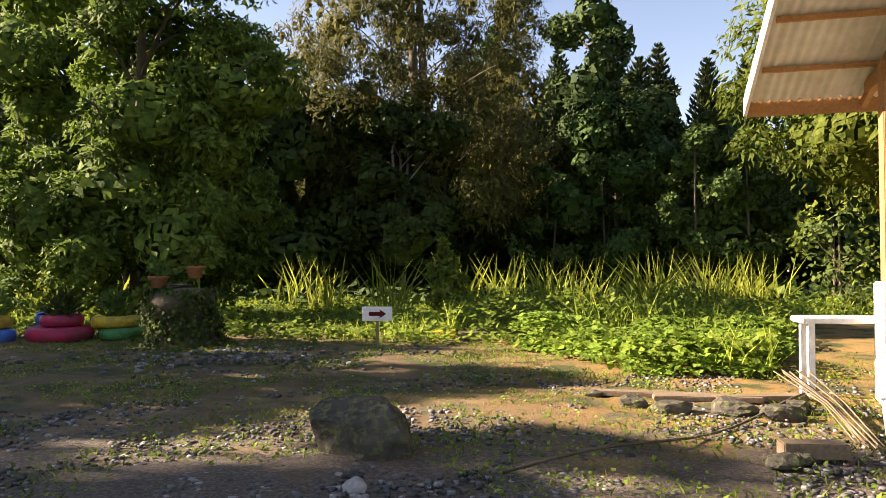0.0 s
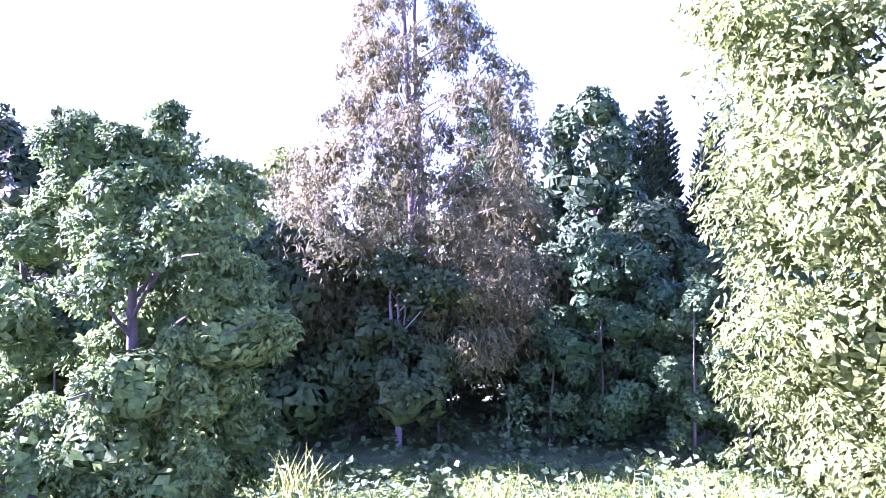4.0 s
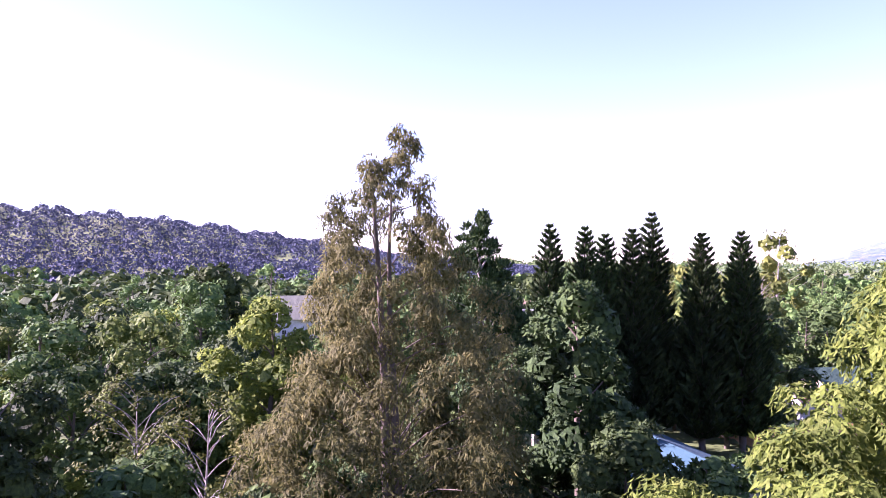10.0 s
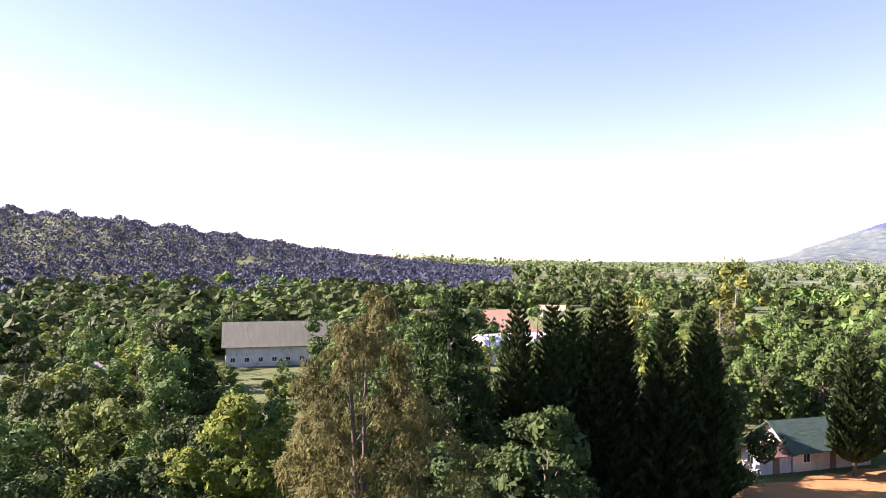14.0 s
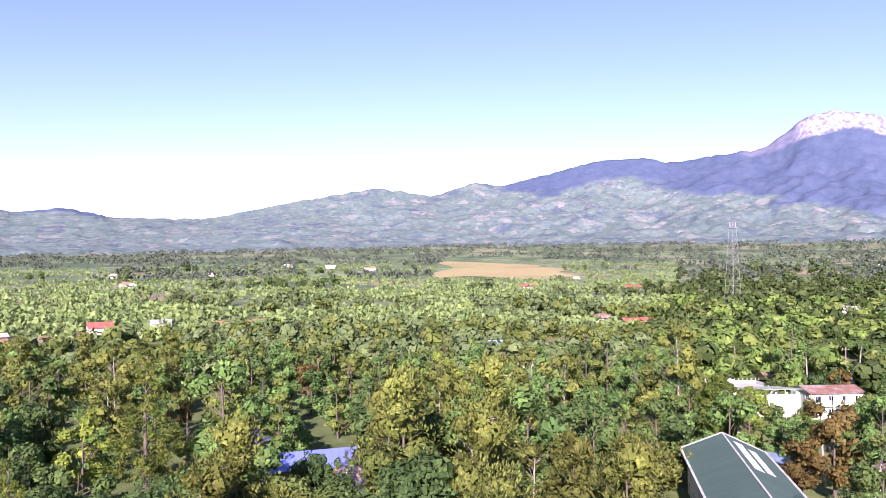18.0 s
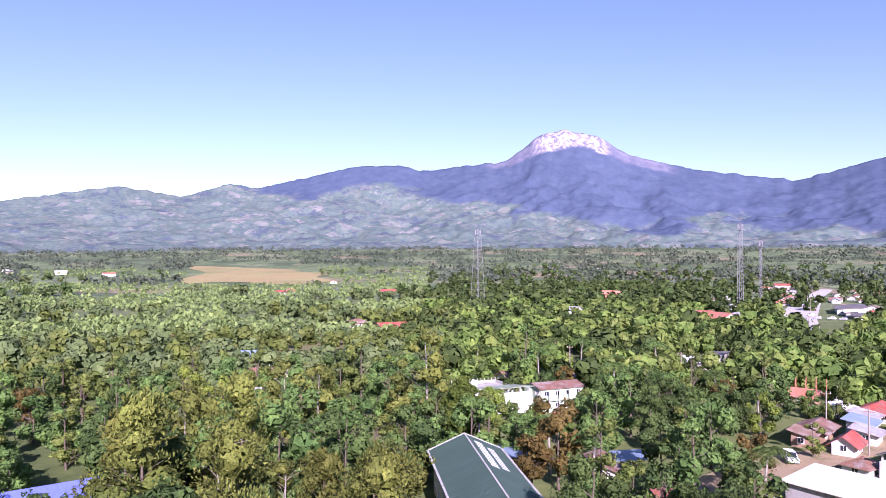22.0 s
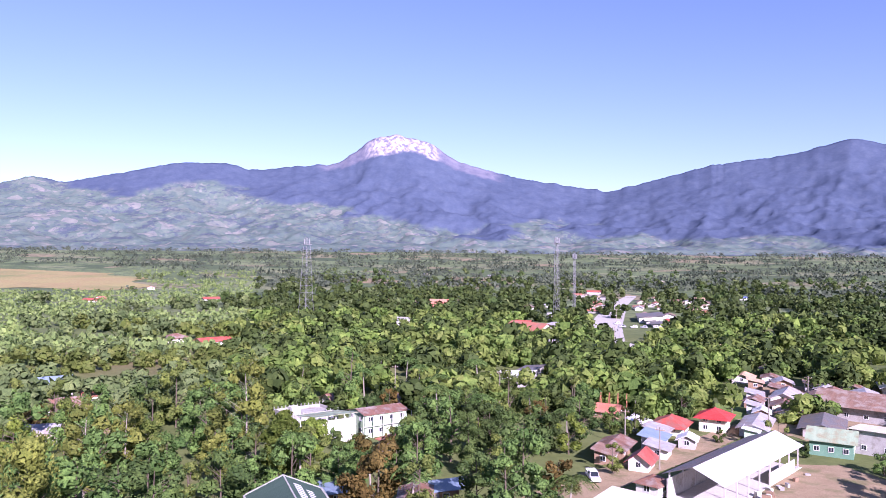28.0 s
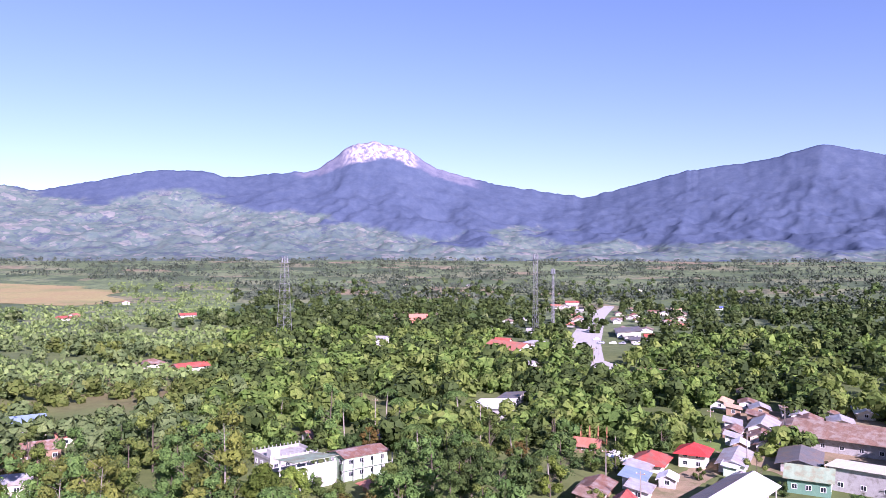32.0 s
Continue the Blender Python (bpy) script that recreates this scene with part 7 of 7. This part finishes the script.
for i, (x, y, z) in enumerate(((-6.75, 12.95, 0.45), (-5.95, 13.3, 0.4), (-7.85, 12.6, 0.44), (-8.6, 13.2, 0.22))):
    sh = thing("potted_plant", x, y, z, 0, "leafy plant growing in a painted tyre", "plant", "plants in tyres")
    m_ = 120
    dv = unit(rng.normal(size=(m_, 3)) * np.array([1, 1, 0.6]) + np.array([0, 0, 0.8]))
    v, f = leaf_quads(dv * rng.uniform(0.02, 0.3, (m_, 1)) * np.array([1, 1, 1.5]), dv + rng.normal(0, 0.25, (m_, 3)), 0.2, 0.2, rng, 0.1)
    part("leaves", mesh_np("leaves", v, f), (LEAF_DARK, LEAF, LEAF_BRIGHT, LEAF)[i], sh)

# loose wood, sticks, cable, bucket
WOOD = surface("wood_grey", (0.12, 0.09, 0.058), (0.23, 0.175, 0.115), 5, 40, 0.85, bumps=0.5)
WOOD_WARM = surface("wood_orange", (0.36, 0.17, 0.07), (0.48, 0.25, 0.11), 4, 35, 0.7, bumps=0.4)
pal = thing("pallet", 0.5, 13.1, 0.04, 4, "small grey wooden pallet lying before the weeds", "pallet")
for i in range(4):
    part("slat", box_bm(0.5, 0.07, 0.025, 0, -0.15 + i * 0.1, 0.12), WOOD, pal)
for dx in (-0.2, 0.2):
    part("bearer", box_bm(0.06, 0.4, 0.12, dx, 0, 0), WOOD, pal)
crate_y = part("log", mesh_np("log", *tube([(-0.2, 0, 0.1), (0.2, 0.05, 0.1)], [0.09, 0.1], 9)), P_YELLOW, None, "", True)
crate_y.location = (0.0, 13.2, 0.02)
tagged(crate_y, "short yellow-painted log before the weeds", "log")
for i, (bx, by, ln, tn) in enumerate(((2.1, 7.25, 1.3, -14), (2.5, 7.0, 1.0, -8), (3.0, 7.0, 0.9, 5), (2.45, 4.9, 0.42, -6))):
    ob = part("plank", box_bm(ln, 0.16, 0.05 if i < 3 else 0.1, bevel=0.008), WOOD)
    ob.location, ob.rotation_euler = (bx, by, 0.06 + i * 0.006), (0, 0, radians(tn))
    tagged(ob, "weathered plank lying on the dirt" if i < 3 else "short wooden block on the gravel", "plank")
bundle = thing("stick_bundle", 3.1, 6.0, 0.08, 0, "bundle of thin bamboo sticks lying on stones", "sticks")
for i in range(10):
    o = rng.normal(0, 0.09, 2)
    part("stick", mesh_np("stick", *tube([(0.25 + o[0], 1.15 + o[1], 0.22 + i * 0.004), (0.05 + o[0] * 0.6, 0.0, 0.13 + i * 0.004), (-0.2 + o[0] * 0.4, -1.0 + o[1], 0.02 + i * 0.004)], 0.007, 5)), WOOD, bundle)
s = np.linspace(0, 1, 24)
ob = part("pole", mesh_np("pole", *tube(np.stack([0.35 + s * 3.4, 4.45 + s * 2.9 - 0.25 * np.sin(s * 3.1), 0.10 + 0.04 * np.sin(s * 9)], 1), 0.011, 6)), BARK, None, "", True)
tagged(ob, "long thin dark branch lying across the yard", "branch")
bucket = thing("bucket", 3.35, 5.35, 0.05, 0, "white plastic bucket beside the shed", "bucket")
part("body", mesh_np("body", *tube([(0, 0, 0), (0, 0, 0.005), (0, 0, 0.30), (0, 0, 0.30)], [0.02, 0.12, 0.15, 0.14], 18)), CAR_WHITE, bucket, smooth=True)
part("rim", mesh_np("rim", *tube([(0, 0, 0.285), (0, 0, 0.315)], 0.16, 18)), CAR_WHITE, bucket, smooth=True)

# bench
bench = thing("bench", 4.0, 7.25, 0.03, -6, "rough white-painted plank bench beside the post", "bench")
part("seat", box_bm(1.0, 0.34, 0.06, 0, 0, 0.76, bevel=0.012), TRIM, bench)
for dx in (-0.4, 0.4):
    for dy in (-0.1, 0.1):
        part("leg", box_bm(0.06, 0.05, 0.76, dx, dy, 0), TRIM, bench)

# shed: posts, beams, ribbed sheet roof
shed = thing("open_shed", 2.58, 5.0, 0, -14.3, "open shed with a ribbed metal roof on timber posts", "shed")
SHEET = roof_material("sheet_galvanised", (0.55, 0.53, 0.48), (0.68, 0.66, 0.60), None, 0.6, 0.0, 1.0)
X0, X1, RY, RZ, HALF, EZ = 0.0, 6.8, 0.0, 4.30, 3.15, 3.16
xs = np.arange(X0, X1, 0.025)
for sgn in (-1, 1):
    wave = 0.016 * np.sin((xs - X0) * 2 * np.pi / 0.10)
    top = np.stack([xs, np.full(len(xs), RY), RZ + wave], 1)
    low = np.stack([xs, np.full(len(xs), RY + sgn * HALF), EZ + wave], 1)
    v = np.concatenate([top, low, top + [0, 0, 0.006], low + [0, 0, 0.006]])
    k = len(xs)
    i = np.arange(k - 1)
    f = np.concatenate([np.stack([i, i + 1, k + i + 1, k + i], 1), np.stack([2 * k + i, 3 * k + i, 3 * k + i + 1, 2 * k + i + 1], 1)])
    part("roof_sheet", mesh_np("roof_sheet", v, f), SHEET, shed)
    for rx in (1.14, 2.7, 4.3, 5.9):
        bm = prism(bmesh.new(), [(rx - 0.03, RY, RZ - 0.16), (rx + 0.03, RY, RZ - 0.16), (rx + 0.03, RY + sgn * (HALF - 0.05), EZ - 0.13), (rx - 0.03, RY + sgn * (HALF - 0.05), EZ - 0.13)], 0.09)
        bmesh.ops.recalc_face_normals(bm, faces=bm.faces[:])
        part("rafter", bm, WOOD_WARM, shed)
    for q in (0.08, 0.32, 0.56, 0.8):
        part("purlin", box_bm(X1 - X0 - 0.1, 0.05, 0.045, (X0 + X1) / 2, RY + sgn * HALF * q, RZ + (EZ - RZ) * q - 0.068), WOOD_WARM, shed)
    part("eave_board", box_bm(X1 - X0, 0.03, 0.17, (X0 + X1) / 2, RY + sgn * (HALF + 0.02), EZ - 0.16), WOOD_WARM, shed)
    bm = prism(bmesh.new(), [(X0 - 0.04, RY, RZ - 0.14), (X0 - 0.005, RY, RZ - 0.14), (X0 - 0.005, RY + sgn * (HALF + 0.03), EZ - 0.15), (X0 - 0.04, RY + sgn * (HALF + 0.03), EZ - 0.15)], 0.19)
    bmesh.ops.recalc_face_normals(bm, faces=bm.faces[:])
    part("barge_board", bm, TRIM, shed)
for px_ in (1.14, 6.2):
    for py_ in (-2.3, 2.3):
        ht = RZ - 0.16 - abs(py_ - RY) * (RZ - EZ) / HALF
        part("post", box_bm(0.16, 0.16, ht - 1.2, px_, py_, 1.2, bevel=0.01), WOOD_WARM, shed)
        part("post_base", box_bm(0.26, 0.26, 1.3, px_, py_, -0.1, bevel=0.015), TRIM, shed)
part("tie_beam", box_bm(0.1, 2 * HALF - 0.5, 0.14, 1.14, RY, EZ - 0.02), WOOD_WARM, shed)
part("slab", box_bm(4.2, 4.8, 0.12, 4.7, RY, -0.02), CONCRETE, shed)
